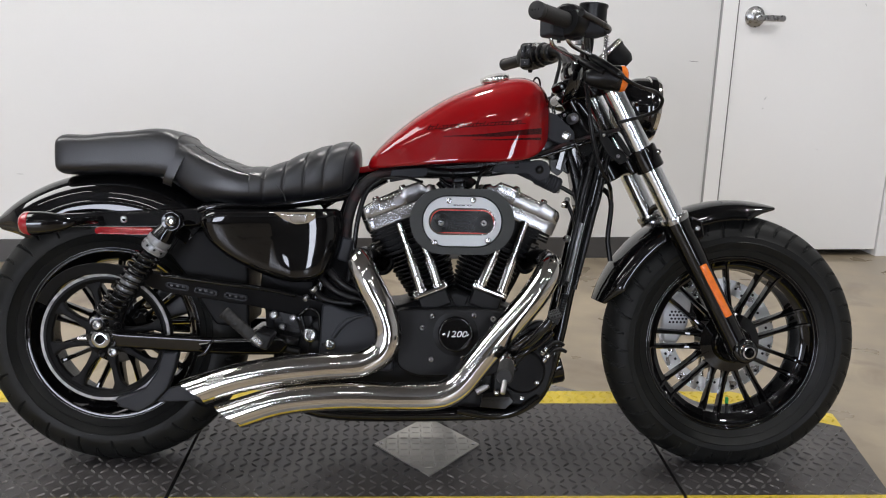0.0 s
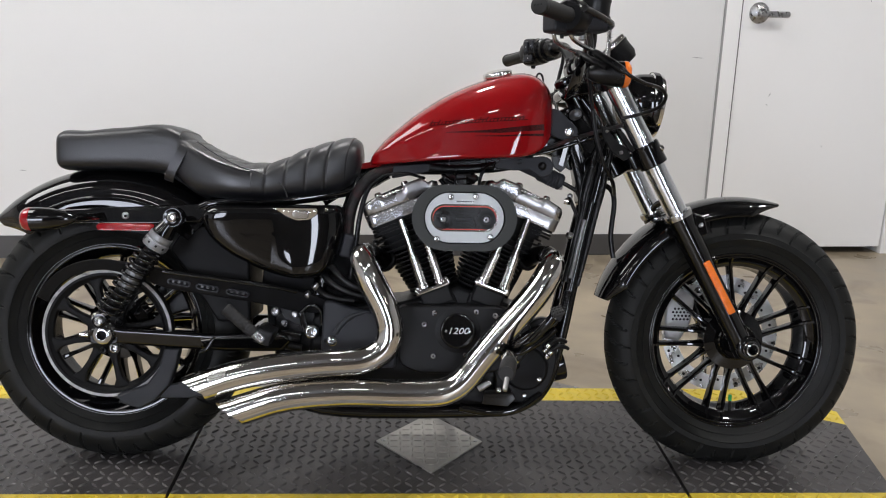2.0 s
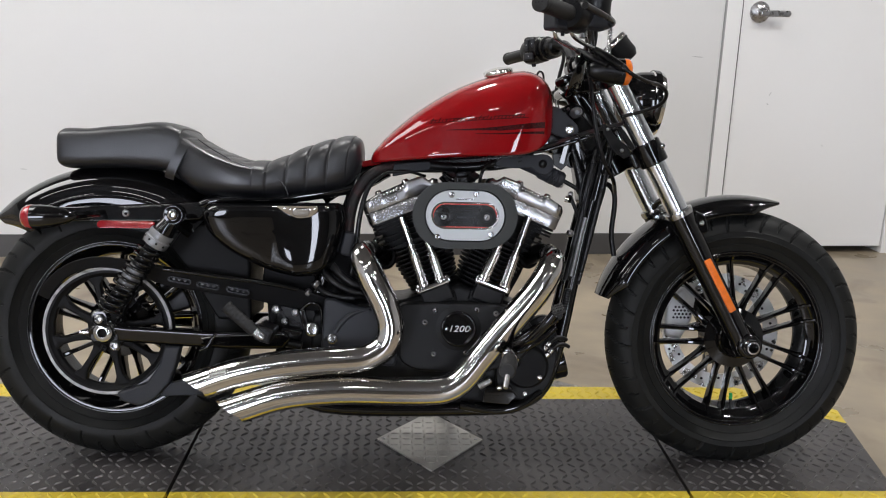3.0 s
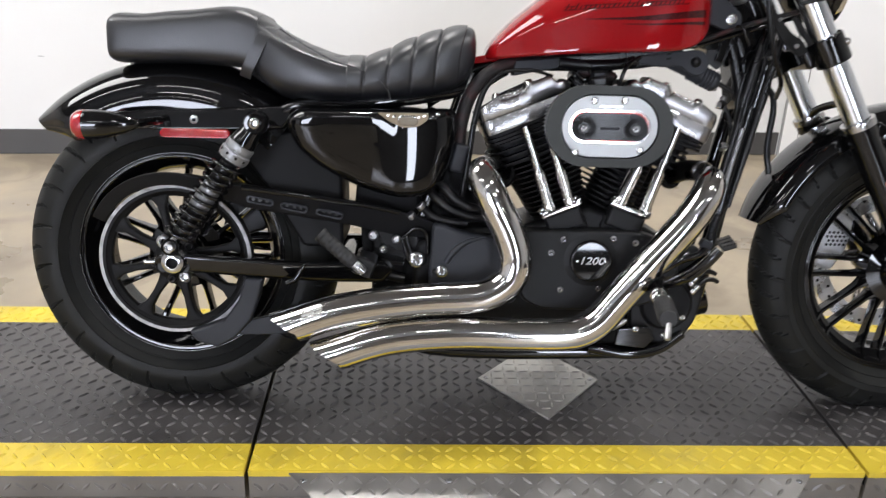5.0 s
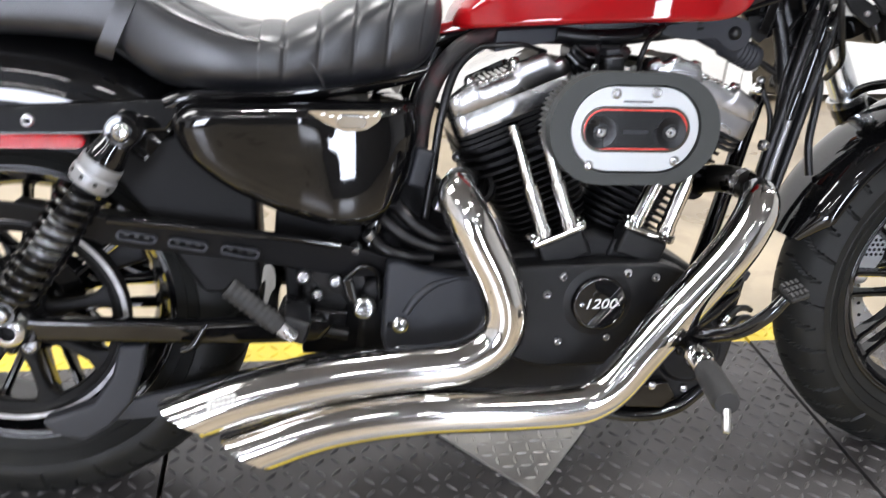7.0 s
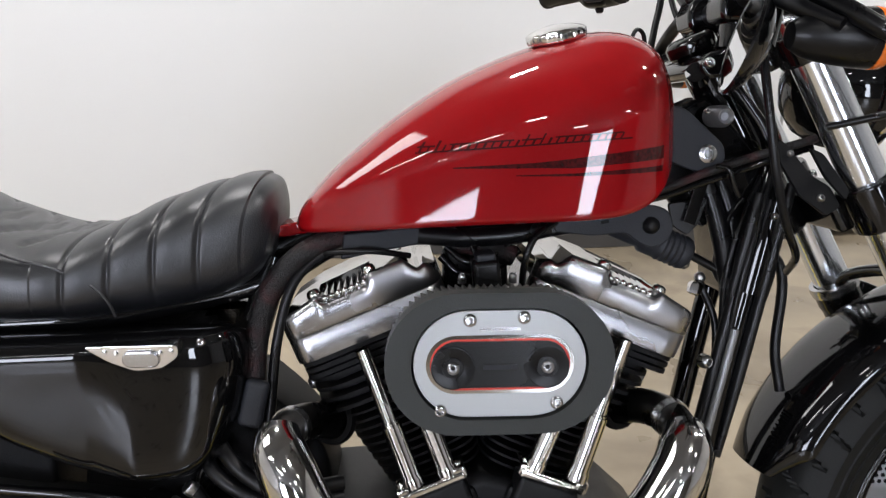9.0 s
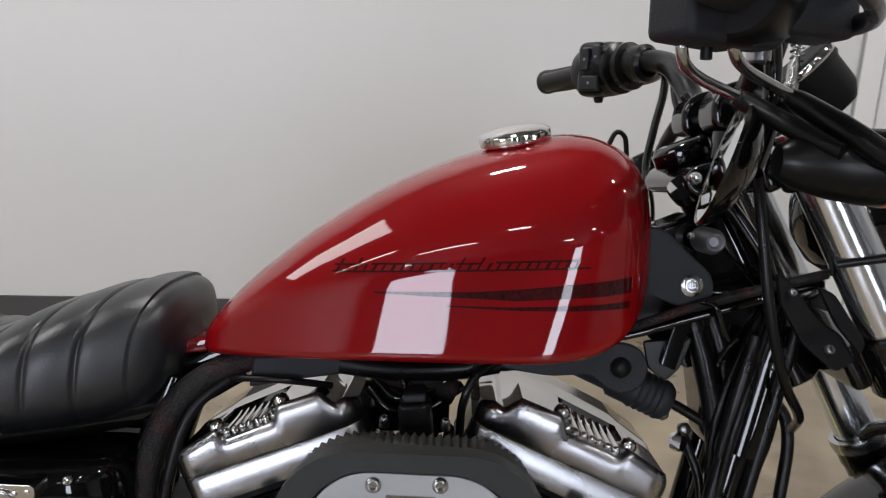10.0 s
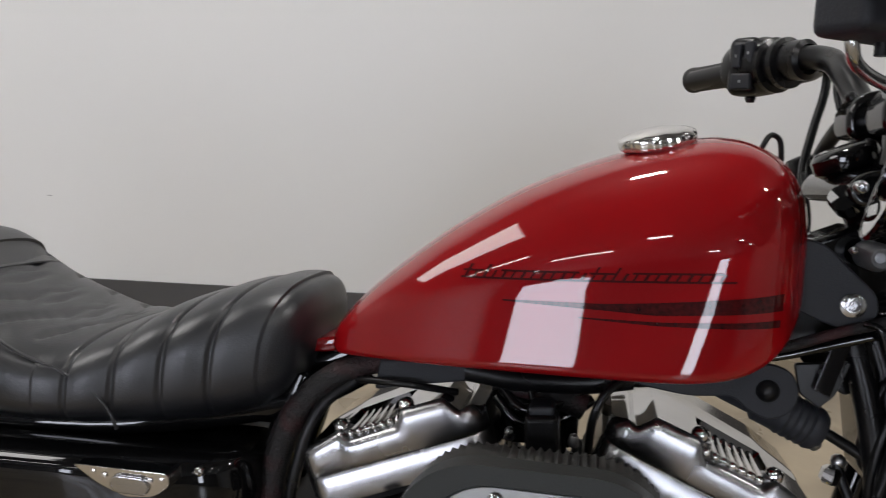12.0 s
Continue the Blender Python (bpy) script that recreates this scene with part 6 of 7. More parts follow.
for s in (-1, 1):
    v = 0.105 * s
    top, mid, low_ = (fork_u(0.955), v, 0.955), (fork_u(0.612), v, 0.612), (fork_u(0.300), v, 0.300)
    d = Vector(low_) - Vector(top)
    leg = part("fork_tube", rod(top, mid, 0.0245, 32), FORKCH, bike, "chrome upper fork tube")
    L = (Vector(low_) - Vector(mid)).length
    part("fork_slider", lathe([(0.0265, -0.004), (0.0305, -0.002), (0.0310, 0.020), (0.0290, 0.026), (0.0290, 0.10), (0.0270, 0.13), (0.0262, L - 0.03), (0.0285, L - 0.015), (0.0270, L + 0.008), (0.0, L + 0.012)], mid, d, 28), GLOSS, leg, "gloss black fork slider")
    part("seal_ring", lathe([(0.0260, -0.010), (0.0325, -0.010), (0.0335, -0.004), (0.0325, 0.004), (0.0260, 0.004)], mid, d, 28), STEELM, leg, "bright seal ring")
    if s < 0:
        a, b = Vector((1.3850, v - 0.029, 0.510)), Vector((1.4520, v - 0.029, 0.389))
        m = pose(*((a + b) / 2), 0, -29.0, 0)
        rf = part("fork_reflector", boxes(((0, 0, 0), (0.0175, 0.008, 0.138)), bev=0.003), AMBER, leg, "long amber fork reflector")
        rf.matrix_local = m
    part("fender_lug", prism([(fork_u(0.59) + 0.010, 0.575), (fork_u(0.59) + 0.022, 0.622), (fork_u(0.59) + 0.046, 0.612), (fork_u(0.59) + 0.056, 0.574), (fork_u(0.59) + 0.042, 0.566)], v - 0.013, v + 0.013, 0.004, 2), GLOSS, leg)
    part("lug_bolt", bolt((fork_u(0.585) + 0.034, v - 0.013, 0.594), 0.006, 0.004), ZINC, leg)
    part("axle_lug", lathe([(0, -0.010), (0.028, -0.010), (0.030, 0), (0.030, 0.030), (0.024, 0.036), (0.017, 0.036), (0.0165, 0.042), (0.010, 0.042), (0.0095, 0.03), (0, 0.03)], (1.497, v + (0.006 if s < 0 else -0.006), 0.3065), (0, s, 0), 28), GLOSS, leg)
part("front_axle", lathe([(0.0200, -0.004), (0.0200, 0), (0.0185, 0.0030), (0.0165, 0.0050), (0.0150, 0.0110), (0.0118, 0.0118), (0.0105, 0.0100), (0.0100, -0.004)], (1.497, -0.1410, 0.3065), (0, -1, 0), 24), STEELM, bike, "bright hollow front axle end")
for w, nm, dep in ((0.753, "lower_triple_clamp", 0.054), (0.925, "upper_triple_clamp", 0.034)):
    u = fork_u(w)
    m = pose(u, 0, w, 0, -28.2, 0)
    tc_ = part(nm, boxes(((-0.020, 0, 0), (0.050, 0.19, dep * 0.8)), bev=0.008, seg=3), GLOSS, bike, "gloss black fork clamp")
    tc_.matrix_local = m
    for s in (-1, 1):
        part("clamp_ring", lathe([(0.0258, -dep / 2), (0.0315, -dep / 2), (0.0335, -dep / 2 + 0.003), (0.0335, dep / 2 - 0.003), (0.0315, dep / 2), (0.0258, dep / 2)], (0, 0.105 * s, 0), (0, 0, 1), 28), GLOSS, tc_)
        part("clamp_bolt", bolt((0.027, 0.105 * s - 0.018, 0.004), 0.007, 0.006, (0.7, -0.7, 0)), STEELM, tc_)
part("fork_brace", tube([(fork_u(0.585) - 0.010, -0.092, 0.590), (1.320, -0.072, 0.632), (1.345, 0, 0.652), (1.320, 0.072, 0.632), (fork_u(0.585) - 0.010, 0.092, 0.590)], 0.008, 10, 6), GLOSS, bike)

# headlamp
hl_at, hl_ax = Vector((1.188, 0, 0.887)), Vector((1, 0, -0.10)).normalized()
hl = part("headlamp", lathe([(0, 0), (0.020, 0.001), (0.042, 0.010), (0.060, 0.026), (0.071, 0.050), (0.0745, 0.072), (0.0745, 0.082)], hl_at, hl_ax, 40), GLOSS, bike, "gloss black round headlamp with chrome ring")
part("trim_ring", lathe([(0.0745, 0.080), (0.0785, 0.082), (0.0790, 0.096), (0.0760, 0.106), (0.0690, 0.108)], hl_at, hl_ax, 40), CHROME, hl, "chrome headlamp ring")
part("lamp_lens", lathe([(0.070, 0.106), (0.050, 0.114), (0.025, 0.118), (0, 0.119)], hl_at, hl_ax, 40), STEELM, hl)
part("lamp_visor", lathe([(0.0792, 0.082), (0.0798, 0.088), (0.0795, 0.096), (0.0787, 0.096), (0.0787, 0.082)], hl_at + Vector((0, 0, 0.001)), hl_ax, 40, closed=True), GLOSS, hl)
part("lamp_mount", boxes(((1.205, 0, 0.955), (0.04, 0.04, 0.04), (0, 20, 0)), bev=0.008), GLOSS, hl)

# front indicators on their stalks
for s in (-1, 1):
    v = 0.252 * s
    sg = part("front_indicator", lathe([(0, -0.004), (0.012, -0.002), (0.019, 0.010), (0.0245, 0.034), (0.0275, 0.058), (0.0280, 0.072)], (1.073, v, 0.919), (1, 0, -0.03), 28), SATIN, bike, "black bullet front turn signal with amber lens")
    part("lens", lathe([(0.0278, 0.072), (0.0285, 0.073), (0.0283, 0.081), (0.0240, 0.0865), (0.012, 0.089), (0, 0.0895)], (1.073, v, 0.919), (1, 0, -0.03), 28), AMBER, sg, "amber indicator lens")
    part("stalk", tube([(1.106, v, 0.933), (1.106, v * 0.8, 0.958), (1.105, 0.11 * s, 0.985)], 0.009, 10, 4), SATIN, sg)

# ---- handlebar ----
bar = part("handlebar", tube([(0.950, -0.395, 1.023), (1.024, -0.297, 1.026), (1.062, -0.240, 1.032), (1.085, -0.190, 1.032), (1.098, -0.140, 1.012), (1.102, -0.095, 0.985), (1.104, -0.050, 0.972), (1.104, 0.0, 0.970),
                             (1.104, 0.050, 0.972), (1.104, 0.095, 0.990), (1.100, 0.140, 1.020), (1.094, 0.195, 1.046), (1.066, 0.240, 1.052), (1.020, 0.310, 1.045), (0.970, 0.405, 1.040)], 0.0140, 16, 8), SATIN, bike, "satin black handlebar")
for s, tip, inn in ((-1, (0.938, -0.412, 1.023), (1.020, -0.302, 1.026)), (1, (0.969, 0.422, 1.042), (1.016, 0.322, 1.043))):
    a, b = Vector(tip), Vector(inn)
    L = (b - a).length
    prof = [(0, 0), (0.0145, 0), (0.0178, 0.003), (0.0178, 0.010), (0.0160, 0.016)]
    prof += [(0.0162 + (0.0006 if i % 2 else 0), 0.018 + (L - 0.026) * i / 40) for i in range(41)] + [(0.0175, L - 0.004), (0.0175, L), (0, L)]
    gp = part("hand_grip", lathe(prof, a, b - a, 24), GRIPM, bar, "black rubber grip")
    bm = bmesh.new()
    side = (b - a).normalized().cross(Vector((0, 0, 1))).normalized()
    for k in (-1, 0, 1):
        lathe([(0.0017, 0.0), (0.0017, 0.0006), (0, 0.0006)], a + side * 0.007 * k, a - b, 8, bm)
    part("grip_mark", bm, MATTE, gp)
# left switch box
sw = part("switch_box", lathe([(0, -0.006), (0.028, -0.006), (0.033, 0.0), (0.036, 0.020), (0.036, 0.046), (0.030, 0.056), (0.0, 0.058)], (1.018, 0.318, 1.045), (0.55, -0.83, 0.06), 30), SATIN, bar, "black left switch box")
part("switch_face", boxes(((1.018, 0.282, 1.046), (0.040, 0.026, 0.072), (0, 0, -34)), bev=0.0115, seg=4), SATIN, sw)
for p, sz in (((1.0065, 0.2715, 1.057), (0.0115, 0.012, 0.030)), ((1.0195, 0.2640, 1.060), (0.0125, 0.012, 0.030)), ((1.0125, 0.2680, 1.026), (0.026, 0.012, 0.020))):
    bt = part("switch_button", boxes((p, sz, (0, 0, -34)), bev=0.003), GREYBLK, sw)
    part("button_mark", boxes(((p[0] - 0.0036, p[1] - 0.0052, p[2]), (0.0022, 0.0006, 0.0034), (0, 0, -34)), bev=0), COLLAR, bt)
part("housing_ring", lathe([(0.026, 0), (0.034, 0.002), (0.034, 0.008), (0.027, 0.011), (0.027, 0.018), (0.031, 0.020), (0.031, 0.027), (0.020, 0.030)], (1.048, 0.274, 1.047), (0.55, -0.83, 0.06), 30), SATIN, sw)
part("clutch_perch", lathe([(0.018, 0), (0.024, 0.003), (0.024, 0.028), (0.018, 0.032)], (1.062, 0.252, 1.050), (0.55, -0.83, 0.0), 24), SATIN, bar)
part("clutch_lever", tube([(1.100, 0.245, 1.045), (1.100, 0.300, 1.040), (1.075, 0.360, 1.038), (1.035, 0.430, 1.040)], [0.008, 0.007, 0.006, 0.007], 10, 5), SATIN, bar)
part("lever_knob", lathe([(0, 0), (0.005, 0.001), (0.007, 0.006), (0.005, 0.011), (0, 0.012)], (1.030, 0.30, 1.003), (0, 0, 1), 12), SATIN, bar)
part("clutch_cable", tube([(1.100, 0.222, 1.045), (1.096, 0.208, 1.010), (1.085, 0.200, 0.965), (1.074, 0.180, 0.915), (1.072, 0.13, 0.86), (1.05, 0.08, 0.80)], 0.0050, 10, 6), SATIN, bike)
part("clutch_cable", tube([(1.104, 0.190, 1.040), (1.103, 0.180, 1.005), (1.112, 0.150, 0.960), (1.125, 0.10, 0.915)], 0.0042, 10, 6), SATIN, bike)
# right switch box, brake reservoir and lever
rs = part("switch_box", lathe([(0, -0.004), (0.029, -0.004), (0.034, 0.002), (0.036, 0.020), (0.036, 0.050), (0.028, 0.060), (0, 0.062)], (1.016, -0.306, 1.026), (0.55, 0.83, 0.05), 30), SATIN, bar, "black right switch box")
part("switch_body", boxes(((1.004, -0.287, 1.018), (0.070, 0.042, 0.052), (0, 0, 33)), ((1.038, -0.278, 1.004), (0.036, 0.030, 0.024), (0, 0, 33)), bev=0.007, seg=3), GREYBLK, rs, "charcoal throttle housing")
part("housing_lip", boxes(((0.984, -0.300, 1.022), (0.020, 0.034, 0.006), (0, 0, 33)), ((0.986, -0.299, 1.008), (0.022, 0.034, 0.005), (0, 0, 33)), bev=0.002), SATIN, rs)
mc = part("brake_reservoir", boxes(((1.078, -0.262, 1.020), (0.062, 0.046, 0.036), (0, 0, 20)), bev=0.009, seg=3), GREYBLK, bar, "charcoal brake reservoir on the bar")
part("reservoir_lid", lathe([(0.028, 0), (0.029, 0.002), (0.029, 0.026), (0.0305, 0.028), (0.0305, 0.033), (0.028, 0.035), (0.0, 0.034)], (1.080, -0.268, 1.034), (0.05, -0.1, 1), 28), SATIN, mc, "round black reservoir lid")
part("brake_lever", tube([(1.108, -0.235, 1.015), (1.110, -0.290, 1.012), (1.085, -0.345, 1.012), (1.025, -0.425, 1.016)], [0.008, 0.007, 0.006, 0.007], 10, 5), SATIN, bar)
sg_ = part("switch_plunger", rod((1.008, -0.280, 0.984), (1.008, -0.280, 1.006), 0.0042, 12), SATIN, mc)
part("plunger_spring", tube([(1.008 + 0.0050 * math.cos(i * 1.05), -0.280 + 0.0050 * math.sin(i * 1.05), 0.992 + 0.0004 * i) for i in range(30)], 0.0007, 6, 1), STEELM, sg_)
part("banjo", lathe([(0.006, -0.01), (0.009, -0.008), (0.009, 0.008), (0.006, 0.01)], (1.062, -0.225, 1.000), (0, 0, 1), 12), ZINC, mc)
# bright throttle cables that dive into black sleeves; one runs on past the indicator and loops by the headlamp
for p, q, r in (([(0.990, -0.281, 1.002), (0.992, -0.279, 0.988), (0.999, -0.268, 0.980), (1.018, -0.245, 0.974), (1.056, -0.214, 0.966)],
                 [(1.050, -0.217, 0.967), (1.058, -0.220, 0.962), (1.082, -0.250, 0.943), (1.106, -0.278, 0.926)], [0.0062, 0.0078, 0.0080, 0.0060]),
                ([(1.024, -0.280, 1.006), (1.028, -0.275, 0.992), (1.036, -0.264, 0.985), (1.054, -0.245, 0.979), (1.096, -0.218, 0.966)],
                 [(1.088, -0.221, 0.968), (1.094, -0.228, 0.963), (1.110, -0.266, 0.943), (1.133, -0.290, 0.922), (1.143, -0.294, 0.914)], [0.0062, 0.0085, 0.0092, 0.0085, 0.0055])):
    tcable = part("throttle_cable", tube(p, 0.0045, 12, 6), STEELM, bike, "bright throttle cable ferrule tube")
    part("cable_nut", lathe([(0.005, 0), (0.0068, 0.001), (0.0068, 0.008), (0.005, 0.009)], p[0], (0, 0, 1), 10), ZINC, tcable)
    part("cable_sleeve", tube(q, r, 14, 5), SATIN, tcable)
part("throttle_hose", tube([(1.140, -0.293, 0.917), (1.158, -0.290, 0.906), (1.196, -0.255, 0.898), (1.236, -0.214, 0.895), (1.256, -0.200, 0.880), (1.252, -0.175, 0.860), (1.228, -0.145, 0.848), (1.180, -0.120, 0.835)], 0.0042, 10, 8), SATIN, tcable, "thin black cable looping past the headlamp")
part("brake_hose", tube([(1.098, -0.130, 0.930), (1.106, -0.140, 0.860), (1.118, -0.140, 0.790), (1.140, -0.125, 0.730), (1.170, -0.09, 0.690), (1.19, -0.03, 0.66)], 0.0048, 10, 8), SATIN, bike, "black brake hose")
hose = part("drain_hose", tube([(1.150, 0.02, 0.690), (1.185, 0.0, 0.675), (1.195, -0.01, 0.640), (1.188, -0.015, 0.560), (1.195, -0.02, 0.505)], 0.0065, 10, 6), SATIN, bike, "black hanging hose")
part("loom_sleeve", tube([(0.960, -0.082, 0.756), (1.010, -0.085, 0.765), (1.060, -0.082, 0.783), (1.120, -0.085, 0.803), (1.190, -0.080, 0.822)], 0.0048, 10, 6), LOOM, bike, "black sleeved cable across the neck")
part("loom_sleeve", tube([(0.960, -0.075, 0.748), (1.010, -0.078, 0.756), (1.060, -0.078, 0.772), (1.130, -0.080, 0.795), (1.190, -0.072, 0.812)], 0.0042, 10, 6), GLOSS, bike)
part("plug_wire", tube([(0.895, -0.080, 0.730), (0.870, -0.095, 0.716), (0.858, -0.098, 0.690), (0.856, -0.085, 0.655)], 0.0040, 10, 6), SATIN, bike)

# risers and the clamp
for s in (-1, 1):
    part("handlebar_riser", lathe([(0.022, 0), (0.020, 0.012), (0.018, 0.045), (0.020, 0.052), (0, 0.052)], (1.104, 0.050 * s, 0.925), (0, 0, 1), 20), GLOSS, bike, "gloss black bar riser")
for v0 in (-0.078, 0.026):
    cl = part("bar_clamp", prism([(1.076, 0.950), (1.074, 0.976), (1.084, 0.992), (1.106, 0.999), (1.128, 0.992), (1.136, 0.972), (1.130, 0.950)], v0, v0 + 0.052, 0.007, 4, r=0.012), GLOSS, bike, "gloss black bar clamp")
    part("clamp_bolt", bolt((1.084, v0 + 0.026, 0.990), 0.006, 0.006, (-0.6, 0, 0.8)), SATIN, cl)
part("top_yoke_cover", prism([(1.050, 0.900), (1.058, 0.915), (1.112, 0.932), (1.160, 0.928), (1.170, 0.912), (1.108, 0.892), (1.060, 0.888)], -0.085, 0.085, 0.009, 4, r=0.012), GLOSS, bike)
part("yoke_boss", lathe([(0, -0.012), (0.024, -0.012), (0.030, -0.006), (0.030, 0.006), (0.024, 0.012), (0, 0.012)], (1.070, 0.0, 0.930), (-0.4, 0, 0.9), 28), GLOSS, bike)
part("ignition_switch", lathe([(0.011, 0), (0.012, 0.003), (0.012, 0.020), (0.0, 0.022)], (1.060, -0.060, 0.888), (-0.4, -0.6, 0.3), 20), GLOSS, bike)
part("yoke_bolt", bolt((1.060, -0.087, 0.905), 0.006, 0.006), ZINC, bike)
# small round gauge on the bars
ga = part("gauge", lathe([(0, -0.045), (0.026, -0.043), (0.034, -0.030), (0.036, 0.0), (0.0385, 0.003), (0.0385, 0.016), (0.034, 0.018), (0.0, 0.014)], (1.188, 0.0, 1.010), (-0.72, 0, 0.70), 32), MATTE, bike, "round black speedometer seen from the side")
part("gauge_ring", lathe([(0.0385, 0.008), (0.0395, 0.010), (0.0395, 0.014), (0.0385, 0.016)], (1.188, 0.0, 1.010), (-0.72, 0, 0.70), 32), CHROME, ga)
part("gauge_stem", boxes(((1.150, 0, 0.975), (0.05, 0.03, 0.02), (0, -40, 0)), bev=0.004), GLOSS, ga)
# round mirror under the bar, seen nearly edge-on
mr_at, mr_ax = Vector((1.055, -0.200, 0.917)), Vector((-0.94, 0.16, 0.31)).normalized()
mr = part("mirror", lathe([(0, -0.020), (0.022, -0.017), (0.040, -0.009), (0.051, 0.0), (0.0535, 0.005), (0.0520, 0.0075), (0.0495, 0.0070)], mr_at, mr_ax, 44), GLOSS, bike, "round gloss black mirror under the handlebar")
part("mirror_glass", lathe([(0.0497, 0.0068), (0, 0.0072)], mr_at, mr_ax, 44), MIRROR, mr, "silver mirror glass")
part("mirror_stem", tube([tuple(mr_at - mr_ax * 0.016), (1.086, -0.185, 0.945), (1.090, -0.180, 0.985), (1.082, -0.190, 1.020)], [0.010, 0.008, 0.007, 0.008], 12, 6), GLOSS, mr)
# wiring and hoses between the rocker covers, under the tank
for p, r in (([(0.772, -0.060, 0.700), (0.795, -0.072, 0.684), (0.822, -0.070, 0.690), (0.846, -0.062, 0.704)], 0.0042), ([(0.766, -0.052, 0.688), (0.790, -0.060, 0.668), (0.826, -0.058, 0.672), (0.858, -0.050, 0.694)], 0.0050), ([(0.800, -0.075, 0.706), (0.806, -0.080, 0.684), (0.802, -0.072, 0.655)], 0.0032)):
    part("plug_wire", tube(p, r, 10, 6), GLOSS, bike)
part("intake_block", boxes(((0.808, -0.020, 0.672), (0.075, 0.060, 0.060), (0, 0, 0)), bev=0.008, seg=2), SATIN, bike, "black intake manifold block")
tbody = part("throttle_body", boxes(((0.8165, -0.094, 0.655), (0.030, 0.046, 0.074), (0, -6, 0)), bev=0.006, seg=3), SATIN, bike, "black throttle body between the rocker covers")
part("body_cap", boxes(((0.8130, -0.094, 0.694), (0.022, 0.034, 0.010), (0, -6, 0)), bev=0.003), GREYBLK, tbody)
for du in (-0.030, 0.026):
    part("body_screw", bolt((0.8165 + du, -0.110, 0.668), 0.0048, 0.010, (0, -0.3, 1)), ZINC, tbody)
# bright line fittings, clips and small fasteners round the steering neck
bf = part("brake_line_fitting", lathe([(0, 0), (0.0055, 0), (0.0055, 0.020), (0.0078, 0.022), (0.0078, 0.034), (0.0058, 0.036), (0.0058, 0.052), (0.0040, 0.056), (0.0040, 0.090), (0, 0.090)], (1.160, -0.03, 0.966), (0.07, 0, 1), 16), STEELM, bike, "bright brake line fitting behind the bars")
part("fitting_spring", tube([(1.1655 + 0.0062 * math.cos(i * 1.1), -0.03 + 0.0062 * math.sin(i * 1.1), 1.022 + 0.0011 * i) for i in range(26)], 0.0011, 6, 2), STEELM, bf)
part("neck_plate", shear(prism([(1.140, 0.822), (1.150, 0.818), (1.176, 0.782), (1.196, 0.770), (1.206, 0.748), (1.188, 0.738), (1.160, 0.760), (1.142, 0.795)], -0.104, -0.096, 0.002, 2, r=0.005), 0.78, 0.35), MATTE, bike, "black horn plate at the neck")
part("neck_plate", shear(prism([(1.176, 0.812), (1.190, 0.806), (1.212, 0.766), (1.206, 0.756), (1.188, 0.780)], -0.112, -0.104, 0.002, 2, r=0.004), 0.78, 0.5), MATTE, bike)
part("cable_clamp", tube([(1.074, -0.088, 0.792), (1.084, -0.096, 0.790), (1.090, -0.096, 0.775), (1.100, -0.090, 0.758)], 0.0030, 8, 5), GLOSS, bike, "bent black cable clamp")
part("neck_conduit", tube([(1.100, -0.052, 0.885), (1.122, -0.056, 0.856), (1.140, -0.058, 0.828), (1.152, -0.056, 0.790)], 0.0075, 12, 5), GLOSS, bike)
part("neck_conduit", tube(beside(-0.026, -0.070, 0.760, 0.730, 0.690, 0.640), [0.0060, 0.0080, 0.0080, 0.0050], 12, 6), SATIN, bike)
part("neck_conduit", tube(beside(0.012, -0.066, 0.770, 0.700, 0.620, 0.540, 0.440), [0.0060, 0.0070, 0.0070, 0.0070, 0.0045], 12, 6), SATIN, bike)
for p, r, d_ in (((1.182, -0.112, 0.757), 0.0045, (0.3, -1, 0.4)), ((1.150, -0.102, 0.806), 0.0036, (0, -1, 0.2)), ((1.060, -0.086, 0.852), 0.0034, (0, -1, 0.3)), ((1.142, -0.090, 0.735), 0.0040, (0.2, -1, 0.2))):
    part("neck_fastener", bolt(p, r, 0.005, d_), ZINC, bike)

# ---- foot controls ----
ctl = part("forward_control", prism([(0.905, 0.172), (0.900, 0.280), (0.935, 0.325), (1.000, 0.372), (1.030, 0.370), (1.046, 0.320), (1.046, 0.262), (1.030, 0.205), (0.985, 0.168)], -0.124, -0.095, 0.006, 3, r=0.02), ENGINE, bike, "black forward foot control mount")
part("control_boss", lathe([(0.053, -0.010), (0.053, 0.001), (0.051, 0.005), (0.046, 0.0080), (0.042, 0.0065), (0.028, 0.0085), (0.014, 0.0095), (0.0, 0.0098)], (0.972, -0.124, 0.252), (0, -1, 0), 40), MATTE, ctl, "round black boss of the control mount")
for p in ((1.003, -0.134, 0.2286), (0.9707, -0.124, 0.1880), (1.0048, -0.124, 0.3524), (0.9086, -0.145, 0.2058)):
    part("control_bolt", bolt(p, 0.0070, 0.006), STEELM, ctl)
